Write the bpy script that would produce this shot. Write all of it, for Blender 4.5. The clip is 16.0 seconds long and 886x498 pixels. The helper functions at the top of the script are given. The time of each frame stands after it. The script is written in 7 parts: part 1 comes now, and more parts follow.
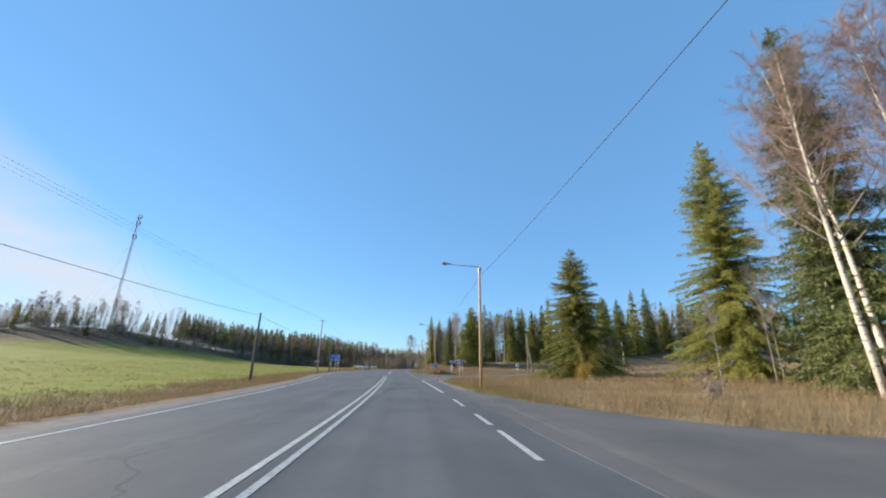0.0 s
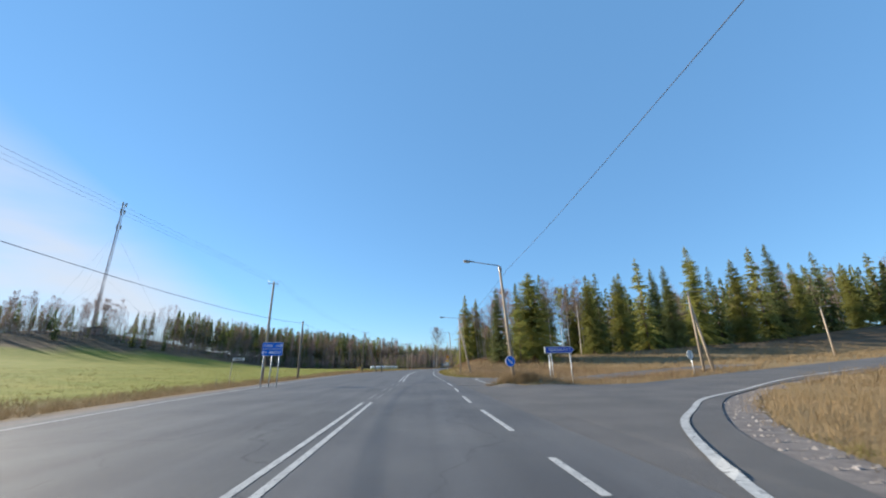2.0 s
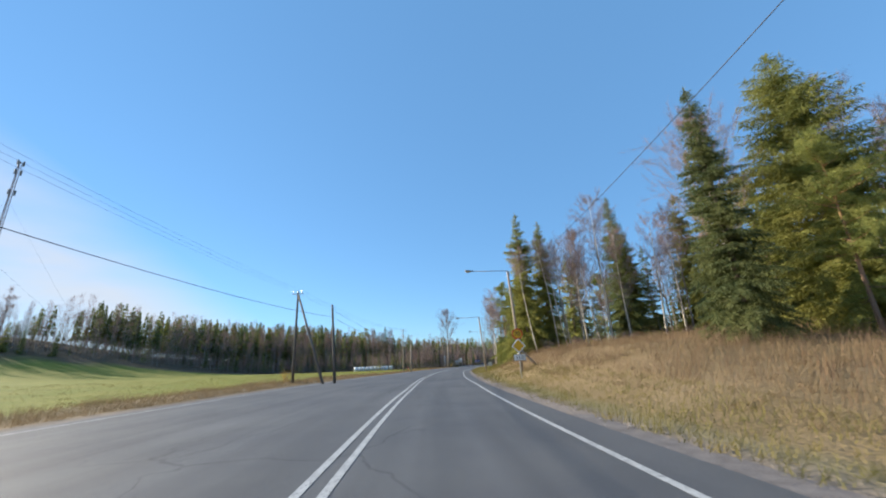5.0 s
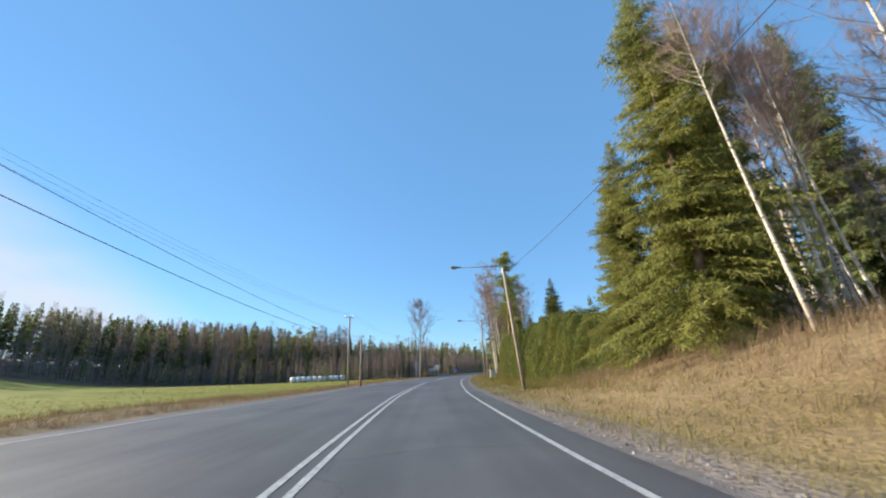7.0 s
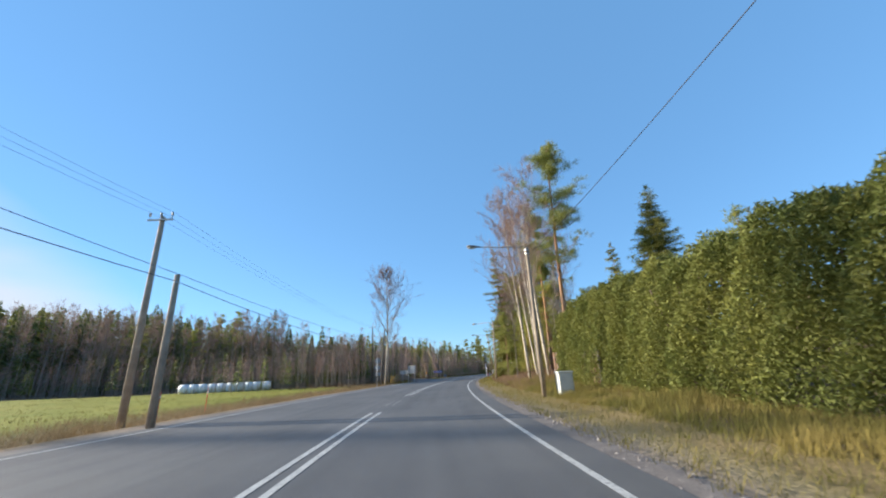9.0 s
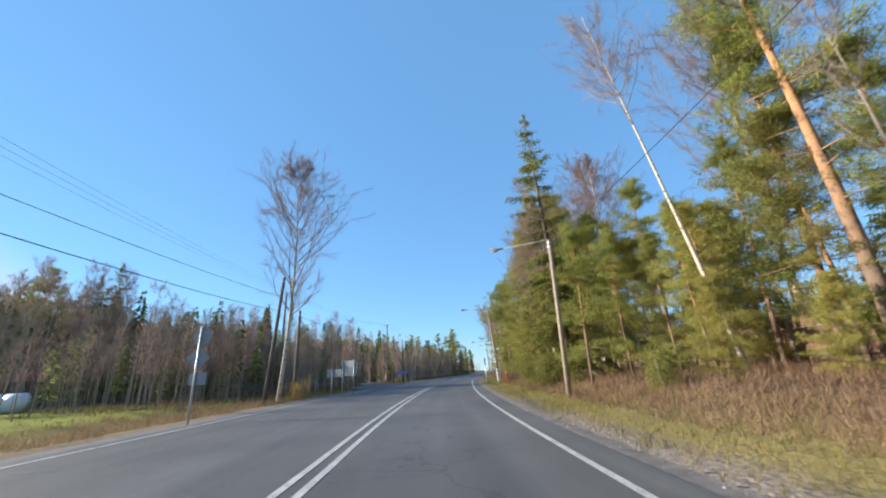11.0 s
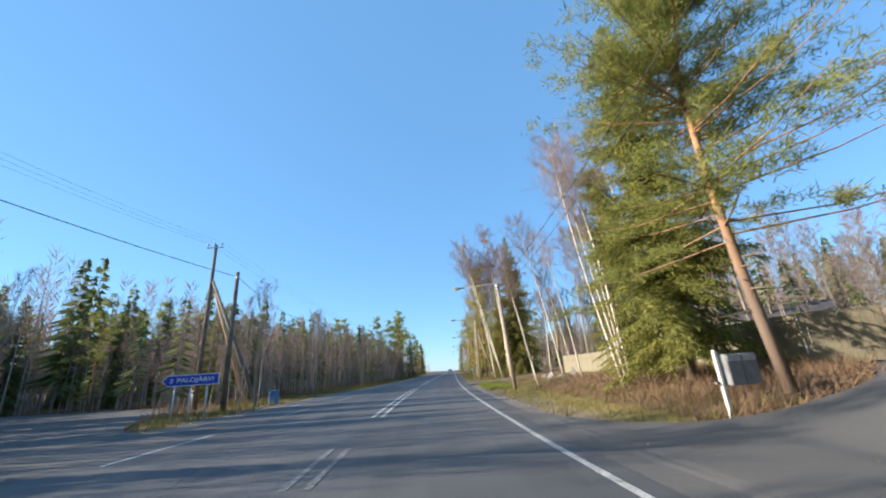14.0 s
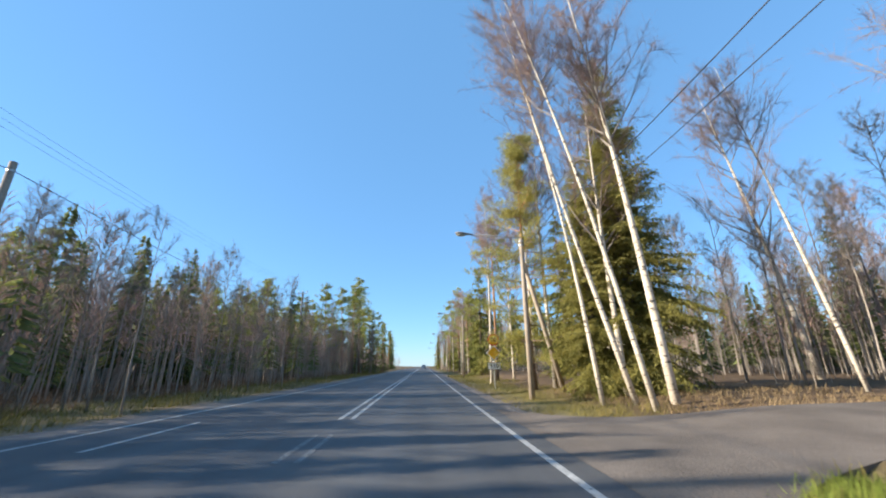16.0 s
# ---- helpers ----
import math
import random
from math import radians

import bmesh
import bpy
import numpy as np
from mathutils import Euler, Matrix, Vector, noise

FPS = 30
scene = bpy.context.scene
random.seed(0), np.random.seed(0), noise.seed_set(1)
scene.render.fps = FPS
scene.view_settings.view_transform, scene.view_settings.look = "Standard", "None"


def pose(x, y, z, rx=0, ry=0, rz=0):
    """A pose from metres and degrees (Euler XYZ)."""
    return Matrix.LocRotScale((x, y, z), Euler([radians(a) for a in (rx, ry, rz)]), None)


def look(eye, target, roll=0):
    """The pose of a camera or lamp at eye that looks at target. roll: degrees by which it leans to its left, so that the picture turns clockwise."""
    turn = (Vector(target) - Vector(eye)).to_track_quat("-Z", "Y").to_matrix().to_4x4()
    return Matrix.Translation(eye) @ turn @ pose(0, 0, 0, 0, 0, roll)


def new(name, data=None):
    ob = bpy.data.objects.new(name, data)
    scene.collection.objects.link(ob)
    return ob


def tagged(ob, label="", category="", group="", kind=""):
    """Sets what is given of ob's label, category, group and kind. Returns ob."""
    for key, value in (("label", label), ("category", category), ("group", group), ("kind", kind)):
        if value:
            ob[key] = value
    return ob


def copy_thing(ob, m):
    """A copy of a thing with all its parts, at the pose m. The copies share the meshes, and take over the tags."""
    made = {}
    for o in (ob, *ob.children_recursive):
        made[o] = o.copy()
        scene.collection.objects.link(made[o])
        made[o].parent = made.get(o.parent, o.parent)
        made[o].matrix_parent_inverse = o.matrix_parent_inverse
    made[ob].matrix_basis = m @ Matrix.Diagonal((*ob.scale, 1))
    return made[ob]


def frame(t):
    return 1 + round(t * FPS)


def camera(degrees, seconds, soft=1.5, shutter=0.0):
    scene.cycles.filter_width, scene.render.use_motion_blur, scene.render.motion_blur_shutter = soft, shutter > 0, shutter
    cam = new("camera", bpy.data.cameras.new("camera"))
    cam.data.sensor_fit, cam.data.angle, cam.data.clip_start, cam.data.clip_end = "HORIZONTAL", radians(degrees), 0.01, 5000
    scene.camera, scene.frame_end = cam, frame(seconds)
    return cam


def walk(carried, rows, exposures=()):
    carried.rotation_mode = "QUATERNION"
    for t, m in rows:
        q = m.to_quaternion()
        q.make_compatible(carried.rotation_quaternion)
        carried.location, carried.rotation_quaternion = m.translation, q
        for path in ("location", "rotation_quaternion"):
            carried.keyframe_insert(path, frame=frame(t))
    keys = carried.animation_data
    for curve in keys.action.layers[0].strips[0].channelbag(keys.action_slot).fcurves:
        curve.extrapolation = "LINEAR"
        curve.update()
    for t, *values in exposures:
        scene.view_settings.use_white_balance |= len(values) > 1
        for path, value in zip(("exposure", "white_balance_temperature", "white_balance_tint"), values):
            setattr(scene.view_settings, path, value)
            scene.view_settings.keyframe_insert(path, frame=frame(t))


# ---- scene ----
cam = camera(100.1, 16.0, soft=2.0, shutter=0.07)
EYE = 1.25
# seconds, x, y, yaw, pitch, roll
PATH = [
    (0.0, 0.00, 0.00, -3.73, 17.66, 0.77),
    (0.5, -0.10, 9.43, -2.57, 17.66, 0.41),
    (1.0, -0.38, 18.75, -1.57, 17.64, 0.22),
    (1.5, -0.77, 27.89, -0.96, 17.53, -0.29),
    (2.0, -1.25, 36.89, -0.49, 17.39, -0.88),
    (2.5, -1.79, 45.80, -0.10, 17.38, -1.30),
    (3.0, -2.36, 54.59, 0.02, 17.14, -1.68),
    (3.5, -2.95, 63.18, 0.26, 16.75, -2.38),
    (4.0, -3.54, 71.59, 0.24, 16.67, -2.87),
    (4.5, -4.09, 79.86, -0.11, 16.87, -2.96),
    (5.0, -4.57, 87.95, -0.72, 17.10, -2.91),
    (5.5, -4.93, 95.82, -1.60, 17.29, -2.85),
    (6.0, -5.13, 103.42, -2.82, 17.45, -2.86),
    (6.5, -5.17, 110.78, -4.19, 17.82, -2.83),
    (7.0, -5.04, 118.05, -5.32, 18.11, -2.78),
    (7.5, -4.76, 125.45, -6.50, 18.32, -3.03),
    (8.0, -4.34, 132.99, -7.47, 18.32, -3.25),
    (8.5, -3.80, 140.61, -8.14, 18.35, -3.08),
    (9.0, -3.15, 148.30, -9.00, 18.39, -2.94),
    (9.5, -2.36, 156.02, -10.17, 18.41, -2.75),
    (10.0, -1.42, 163.69, -11.46, 18.45, -2.65),
    (10.5, -0.31, 171.21, -12.77, 18.47, -2.71),
    (11.0, 0.94, 178.54, -14.09, 18.33, -2.95),
    (11.5, 2.34, 185.73, -15.52, 18.31, -3.12),
    (12.0, 3.93, 192.88, -17.12, 18.29, -3.28),
    (12.5, 5.74, 200.08, -18.55, 18.24, -3.53),
    (13.0, 7.73, 207.32, -19.84, 18.27, -3.95),
    (13.5, 9.88, 214.45, -21.16, 18.22, -4.14),
    (14.0, 12.13, 221.40, -22.35, 18.04, -3.79),
    (14.5, 14.49, 228.21, -23.28, 17.89, -3.07),
    (15.0, 16.91, 234.91, -24.07, 17.74, -2.61),
    (15.5, 19.38, 241.44, -24.88, 17.72, -1.74),
    (16.0, 21.86, 247.75, -25.55, 17.40, -0.46),
]


def eye_pose(x, y, yaw, pitch, roll):
    return pose(x, y, EYE, 0, 0, yaw) @ pose(0, 0, 0, 90 + pitch) @ pose(0, 0, 0, 0, 0, roll)


walk(cam, [(t, eye_pose(*row)) for t, *row in PATH],
     exposures=[(0.0, 0.97), (3.5, 0.93), (6.0, 0.98), (8.5, 1.04), (11.0, 1.12), (12.5, 1.20), (16.0, 1.22)])


# ---- light ----
SUN_AZ = radians(-70.0)          # clockwise from +y
SUN_EL = radians(20.5)
world = bpy.data.worlds.new("sky")
scene.world = world
world.use_nodes = True
wn, wl = world.node_tree.nodes, world.node_tree.links
wn.clear()
sky = wn.new("ShaderNodeTexSky")
sky.sky_type = "NISHITA"
sky.sun_disc = False
sky.sun_elevation, sky.sun_rotation = SUN_EL, SUN_AZ
sky.altitude, sky.air_density, sky.dust_density, sky.ozone_density = 60.0, 1.0, 0.0, 3.5
# thin high cloud, thickest low over the fields
coord = wn.new("ShaderNodeTexCoord")
stretch = wn.new("ShaderNodeMapping")
stretch.inputs["Scale"].default_value = (1.4, 1.4, 5.5)
stretch.inputs["Rotation"].default_value = (0.30, 0.42, 0.0)
wisps = wn.new("ShaderNodeTexNoise")
wisps.inputs["Scale"].default_value, wisps.inputs["Detail"].default_value = 1.5, 5.0
wisps.inputs["Roughness"].default_value = 0.48
CLOUD_EDGE = (-0.60, -0.18, -0.78)
toward = wn.new("ShaderNodeVectorMath")
toward.operation = "DOT_PRODUCT"
toward.inputs[1].default_value = CLOUD_EDGE
near_sun = wn.new("ShaderNodeMapRange")
near_sun.inputs["From Min"].default_value, near_sun.inputs["From Max"].default_value = 0.0, 0.13
veil = wn.new("ShaderNodeMapRange")
veil.inputs["From Min"].default_value, veil.inputs["From Max"].default_value = 0.25, 0.62
amount = wn.new("ShaderNodeMath")
amount.operation = "MULTIPLY"
cover = wn.new("ShaderNodeMath")
cover.operation, cover.inputs[1].default_value = "MULTIPLY", 0.8
blend = wn.new("ShaderNodeMixRGB")
blend.inputs["Color2"].default_value = (3.45, 3.55, 3.8, 1)
back = wn.new("ShaderNodeBackground")
back.inputs["Strength"].default_value = 0.116
out = wn.new("ShaderNodeOutputWorld")
wl.new(coord.outputs["Generated"], stretch.inputs["Vector"])
wl.new(stretch.outputs["Vector"], wisps.inputs["Vector"])
wl.new(coord.outputs["Generated"], toward.inputs[0])
wl.new(toward.outputs["Value"], near_sun.inputs["Value"])
wl.new(wisps.outputs["Fac"], veil.inputs["Value"])
wl.new(near_sun.outputs["Result"], amount.inputs[0])
wl.new(veil.outputs["Result"], amount.inputs[1])
wl.new(amount.outputs["Value"], cover.inputs[0])
wl.new(cover.outputs["Value"], blend.inputs["Fac"])
tone = wn.new("ShaderNodeMixRGB")
tone.blend_type, tone.inputs["Fac"].default_value, tone.inputs["Color2"].default_value = "MULTIPLY", 1.0, (0.85, 1.0, 1.05, 1)
wl.new(sky.outputs["Color"], tone.inputs["Color1"])
even = wn.new("ShaderNodeMixRGB")
even.inputs["Fac"].default_value, even.inputs["Color2"].default_value = 0.58, (0.80, 1.98, 3.75, 1)
wl.new(tone.outputs["Color"], even.inputs["Color1"])
wl.new(even.outputs["Color"], blend.inputs["Color1"])
wl.new(blend.outputs["Color"], back.inputs["Color"])
wl.new(back.outputs["Background"], out.inputs["Surface"])

sun = new("sun", bpy.data.lights.new("sun", "SUN"))
sun.data.energy, sun.data.angle, sun.data.color = 5.0, radians(0.6), (1.0, 0.90, 0.75)
sun.matrix_world = look((0, 0, 0), (-math.sin(SUN_AZ) * math.cos(SUN_EL), -math.cos(SUN_AZ) * math.cos(SUN_EL), -math.sin(SUN_EL)))


# ---- materials ----
def material(name, c1, c2, scale=4.0, rough=0.8, bump=0.2, fine=40.0, metal=0.0, vary=0.0, island=0.0, spec=0.3, through_light=0.0):
    """Two-scale mottled surface. vary: brightness spread from object to object; island: from leaf to leaf."""
    m = bpy.data.materials.new(name)
    m.use_nodes = True
    n, l = m.node_tree.nodes, m.node_tree.links
    b = n["Principled BSDF"]
    b.inputs["Roughness"].default_value, b.inputs["Metallic"].default_value = rough, metal
    b.inputs["Specular IOR Level"].default_value = spec
    tc = n.new("ShaderNodeTexCoord")
    big, small = n.new("ShaderNodeTexNoise"), n.new("ShaderNodeTexNoise")
    big.inputs["Scale"].default_value, big.inputs["Detail"].default_value = scale, 4.0
    small.inputs["Scale"].default_value, small.inputs["Detail"].default_value = fine, 3.0
    mix, grain = n.new("ShaderNodeMixRGB"), n.new("ShaderNodeMixRGB")
    ramp = n.new("ShaderNodeMapRange")
    ramp.inputs["From Min"].default_value, ramp.inputs["From Max"].default_value = 0.3, 0.7
    mix.inputs["Color1"].default_value, mix.inputs["Color2"].default_value = (*c1, 1), (*c2, 1)
    grain.blend_type = "OVERLAY"
    grain.inputs["Fac"].default_value = 0.35
    l.new(tc.outputs["Object"], big.inputs["Vector"])
    l.new(tc.outputs["Object"], small.inputs["Vector"])
    l.new(big.outputs["Fac"], ramp.inputs["Value"])
    l.new(ramp.outputs["Result"], mix.inputs["Fac"])
    l.new(mix.outputs["Color"], grain.inputs["Color1"])
    l.new(small.outputs["Fac"], grain.inputs["Color2"])
    last = grain.outputs["Color"]
    for amount_, source in ((vary, ("ShaderNodeObjectInfo", "Random")), (island, ("ShaderNodeNewGeometry", "Random Per Island"))):
        if amount_:
            info = n.new(source[0])
            rng, mul = n.new("ShaderNodeMapRange"), n.new("ShaderNodeHueSaturation")
            rng.inputs["To Min"].default_value, rng.inputs["To Max"].default_value = 1 - amount_, 1 + amount_
            l.new(info.outputs[source[1]], rng.inputs["Value"])
            l.new(rng.outputs["Result"], mul.inputs["Value"])
            l.new(last, mul.inputs["Color"])
            last = mul.outputs["Color"]
    l.new(last, b.inputs["Base Color"])
    if bump:
        bp = n.new("ShaderNodeBump")
        bp.inputs["Strength"].default_value, bp.inputs["Distance"].default_value = bump, 0.02
        l.new(small.outputs["Fac"], bp.inputs["Height"])
        l.new(bp.outputs["Normal"], b.inputs["Normal"])
    if through_light:
        tr, add = n.new("ShaderNodeBsdfTranslucent"), n.new("ShaderNodeMixShader")
        add.inputs["Fac"].default_value = through_light
        l.new(last, tr.inputs["Color"])
        l.new(b.outputs["BSDF"], add.inputs[1])
        l.new(tr.outputs["BSDF"], add.inputs[2])
        l.new(add.outputs["Shader"], n["Material Output"].inputs["Surface"])
    return m


M = {
    "asphalt": material("asphalt", (0.080, 0.081, 0.085), (0.110, 0.109, 0.108), 0.35, 0.72, 0.5, 60.0),
    "asphalt_old": material("asphalt_old", (0.088, 0.086, 0.084), (0.125, 0.118, 0.113), 0.5, 0.85, 0.5, 50.0),
    "paint": material("road_paint", (0.48, 0.48, 0.46), (0.33, 0.33, 0.32), 3.0, 0.65, 0.25, 30.0),
    "paint_worn": material("worn_road_paint", (0.17, 0.17, 0.17), (0.34, 0.34, 0.33), 5.0, 0.75, 0.3, 30.0),
    "gravel": material("gravel", (0.13, 0.113, 0.105), (0.21, 0.185, 0.168), 3.0, 0.95, 0.9, 35.0),
    "dirt": material("packed_dirt", (0.115, 0.094, 0.078), (0.18, 0.148, 0.122), 0.8, 0.95, 0.7, 30.0),
    "stone": material("stone", (0.21, 0.185, 0.17), (0.34, 0.31, 0.285), 5.0, 0.9, 0.4, 30.0, island=0.35),
    "pole_wood": material("pole_wood", (0.27, 0.215, 0.165), (0.40, 0.325, 0.25), 3.0, 0.85, 0.4, 25.0, vary=0.15),
    "pole_new": material("pole_new_wood", (0.42, 0.27, 0.14), (0.55, 0.37, 0.21), 3.0, 0.85, 0.3, 25.0),
    # pole wood darkened in colour for the shaded side of backlit poles
    "pole_dark": material("pole_shaded_wood", (0.11, 0.095, 0.085), (0.19, 0.165, 0.145), 3.0, 0.85, 0.4, 25.0, vary=0.2),
    "steel": material("galvanised_steel", (0.42, 0.44, 0.45), (0.55, 0.56, 0.57), 6.0, 0.45, 0.1, 40.0, metal=0.6),
    "sign_back": material("sign_back_aluminium", (0.22, 0.25, 0.28), (0.29, 0.32, 0.35), 2.0, 0.6, 0.05, 40.0, metal=0.15),
    "lamp_grey": material("lamp_housing", (0.16, 0.16, 0.165), (0.24, 0.24, 0.24), 6.0, 0.5, 0.1, 40.0),
    "lamp_glass": material("lamp_glass", (0.42, 0.38, 0.28), (0.52, 0.48, 0.38), 6.0, 0.2, 0.05, 40.0, spec=0.6),
    "wire": material("cable_black", (0.03, 0.03, 0.035), (0.05, 0.05, 0.055), 2.0, 0.6, 0.0),
    "ceramic": material("insulator_ceramic", (0.35, 0.33, 0.30), (0.5, 0.48, 0.45), 6.0, 0.25, 0.0),
    "blue": material("sign_blue", (0.010, 0.145, 0.62), (0.014, 0.17, 0.70), 2.0, 0.4, 0.03, 50.0),
    # darker copy of the sign blue: shade put into the colour
    "blue_shaded": material("sign_blue_shaded", (0.018, 0.07, 0.46), (0.025, 0.09, 0.52), 2.0, 0.45, 0.03, 50.0),
    "white": material("sign_white", (0.78, 0.78, 0.76), (0.70, 0.70, 0.69), 2.0, 0.45, 0.03, 50.0),
    "red": material("sign_red", (0.55, 0.03, 0.02), (0.48, 0.03, 0.02), 2.0, 0.45, 0.03, 50.0),
    "yellow": material("sign_yellow", (0.75, 0.40, 0.02), (0.68, 0.36, 0.02), 2.0, 0.45, 0.03, 50.0),
    "black": material("sign_black", (0.015, 0.015, 0.015), (0.02, 0.02, 0.02), 2.0, 0.5, 0.03, 50.0),
    "marker": material("marker_red", (0.75, 0.06, 0.04), (0.60, 0.05, 0.05), 2.0, 0.5, 0.05, 50.0),
    "spruce": material("spruce_needles", (0.19, 0.205, 0.053), (0.31, 0.292, 0.08), 0.5, 0.7, 0.0, 6.0, vary=0.22, island=0.35, through_light=0.52),
    # darker copy of the spruce needles, with the shade of unlit trees in its colour
    "spruce_shaded": material("spruce_needles_shaded", (0.105, 0.135, 0.052), (0.190, 0.200, 0.066), 0.5, 0.7, 0.0, 6.0, vary=0.2, island=0.35, through_light=0.38),
    "pine": material("pine_needles", (0.205, 0.235, 0.06), (0.33, 0.325, 0.09), 0.5, 0.7, 0.0, 6.0, vary=0.18, island=0.35, through_light=0.5),
    "pine_olive": material("pine_needles_olive", (0.25, 0.235, 0.062), (0.38, 0.34, 0.10), 0.5, 0.7, 0.0, 6.0, vary=0.2, island=0.35, through_light=0.5),
    "hedge": material("hedge_leaves", (0.135, 0.16, 0.042), (0.235, 0.235, 0.062), 0.7, 0.7, 0.0, 6.0, vary=0.12, island=0.4, through_light=0.3),
    "bark": material("spruce_bark", (0.13, 0.095, 0.07), (0.21, 0.165, 0.13), 4.0, 0.95, 0.6, 20.0, vary=0.15),
    "bark_grey": material("bare_bark", (0.20, 0.165, 0.135), (0.32, 0.275, 0.235), 3.0, 0.95, 0.5, 20.0, vary=0.25),
    "twig": material("bare_twigs", (0.23, 0.15, 0.125), (0.35, 0.24, 0.20), 0.6, 0.9, 0.0, 8.0, vary=0.25, island=0.3, through_light=0.2),
    "twig_grey": material("bare_twigs_grey", (0.16, 0.135, 0.115), (0.26, 0.215, 0.18), 0.6, 0.9, 0.0, 8.0, vary=0.25, island=0.3),
    "leaf_gold": material("autumn_leaves", (0.42, 0.25, 0.03), (0.52, 0.36, 0.06), 0.8, 0.7, 0.0, 8.0, island=0.4, through_light=0.3),
    "grass_dry": material("dry_grass", (0.195, 0.135, 0.068), (0.29, 0.21, 0.118), 0.30, 0.85, 0.0, 6.0, island=0.35, through_light=0.25),
    "grass_green": material("verge_grass", (0.13, 0.13, 0.03), (0.25, 0.195, 0.06), 0.5, 0.85, 0.0, 6.0, island=0.35, through_light=0.25),
    "grass_fresh": material("fresh_grass", (0.12, 0.17, 0.025), (0.21, 0.24, 0.045), 0.5, 0.8, 0.0, 6.0, island=0.3, through_light=0.25),
    "brush": material("dead_bracken", (0.165, 0.10, 0.058), (0.27, 0.18, 0.115), 0.5, 0.9, 0.0, 8.0, island=0.4, through_light=0.25),
    "fence_beige": material("fence_boards_beige", (0.20, 0.175, 0.12), (0.27, 0.235, 0.165), 1.5, 0.8, 0.2, 20.0, vary=0.08),
    "fence_brown": material("fence_boards_brown", (0.15, 0.085, 0.06), (0.23, 0.135, 0.095), 1.5, 0.8, 0.25, 20.0, vary=0.12),
    "white_paint": material("white_paint", (0.74, 0.73, 0.68), (0.66, 0.65, 0.60), 3.0, 0.6, 0.08, 30.0),
    "cabinet": material("cabinet_grey_paint", (0.62, 0.62, 0.58), (0.54, 0.54, 0.50), 3.0, 0.55, 0.05, 30.0),
    "roof": material("dark_roofing", (0.06, 0.055, 0.055), (0.10, 0.09, 0.09), 2.0, 0.85, 0.3, 25.0),
    "shed_wood": material("grey_shed_boards", (0.16, 0.14, 0.125), (0.25, 0.22, 0.195), 2.0, 0.9, 0.3, 20.0),
    "bale": material("bale_wrap", (0.80, 0.83, 0.86), (0.70, 0.74, 0.78), 2.0, 0.35, 0.15, 12.0, vary=0.05),
    "bin_blue": material("bin_plastic_blue", (0.06, 0.16, 0.36), (0.08, 0.20, 0.42), 2.0, 0.5, 0.05, 30.0),
    "mast": material("mast_steel", (0.22, 0.17, 0.17), (0.32, 0.27, 0.27), 0.2, 0.6, 0.0),
    "car_paint": material("car_paint_silver", (0.45, 0.47, 0.50), (0.50, 0.52, 0.55), 2.0, 0.3, 0.0, metal=0.5),
    "car_glass": material("car_glass", (0.02, 0.025, 0.03), (0.03, 0.035, 0.04), 2.0, 0.08, 0.0, spec=0.6),
    "rubber": material("rubber", (0.02, 0.02, 0.02), (0.03, 0.03, 0.03), 4.0, 0.9, 0.1),
    "lens_red": material("tail_lamp", (0.35, 0.02, 0.02), (0.4, 0.03, 0.02), 4.0, 0.3, 0.0),
}


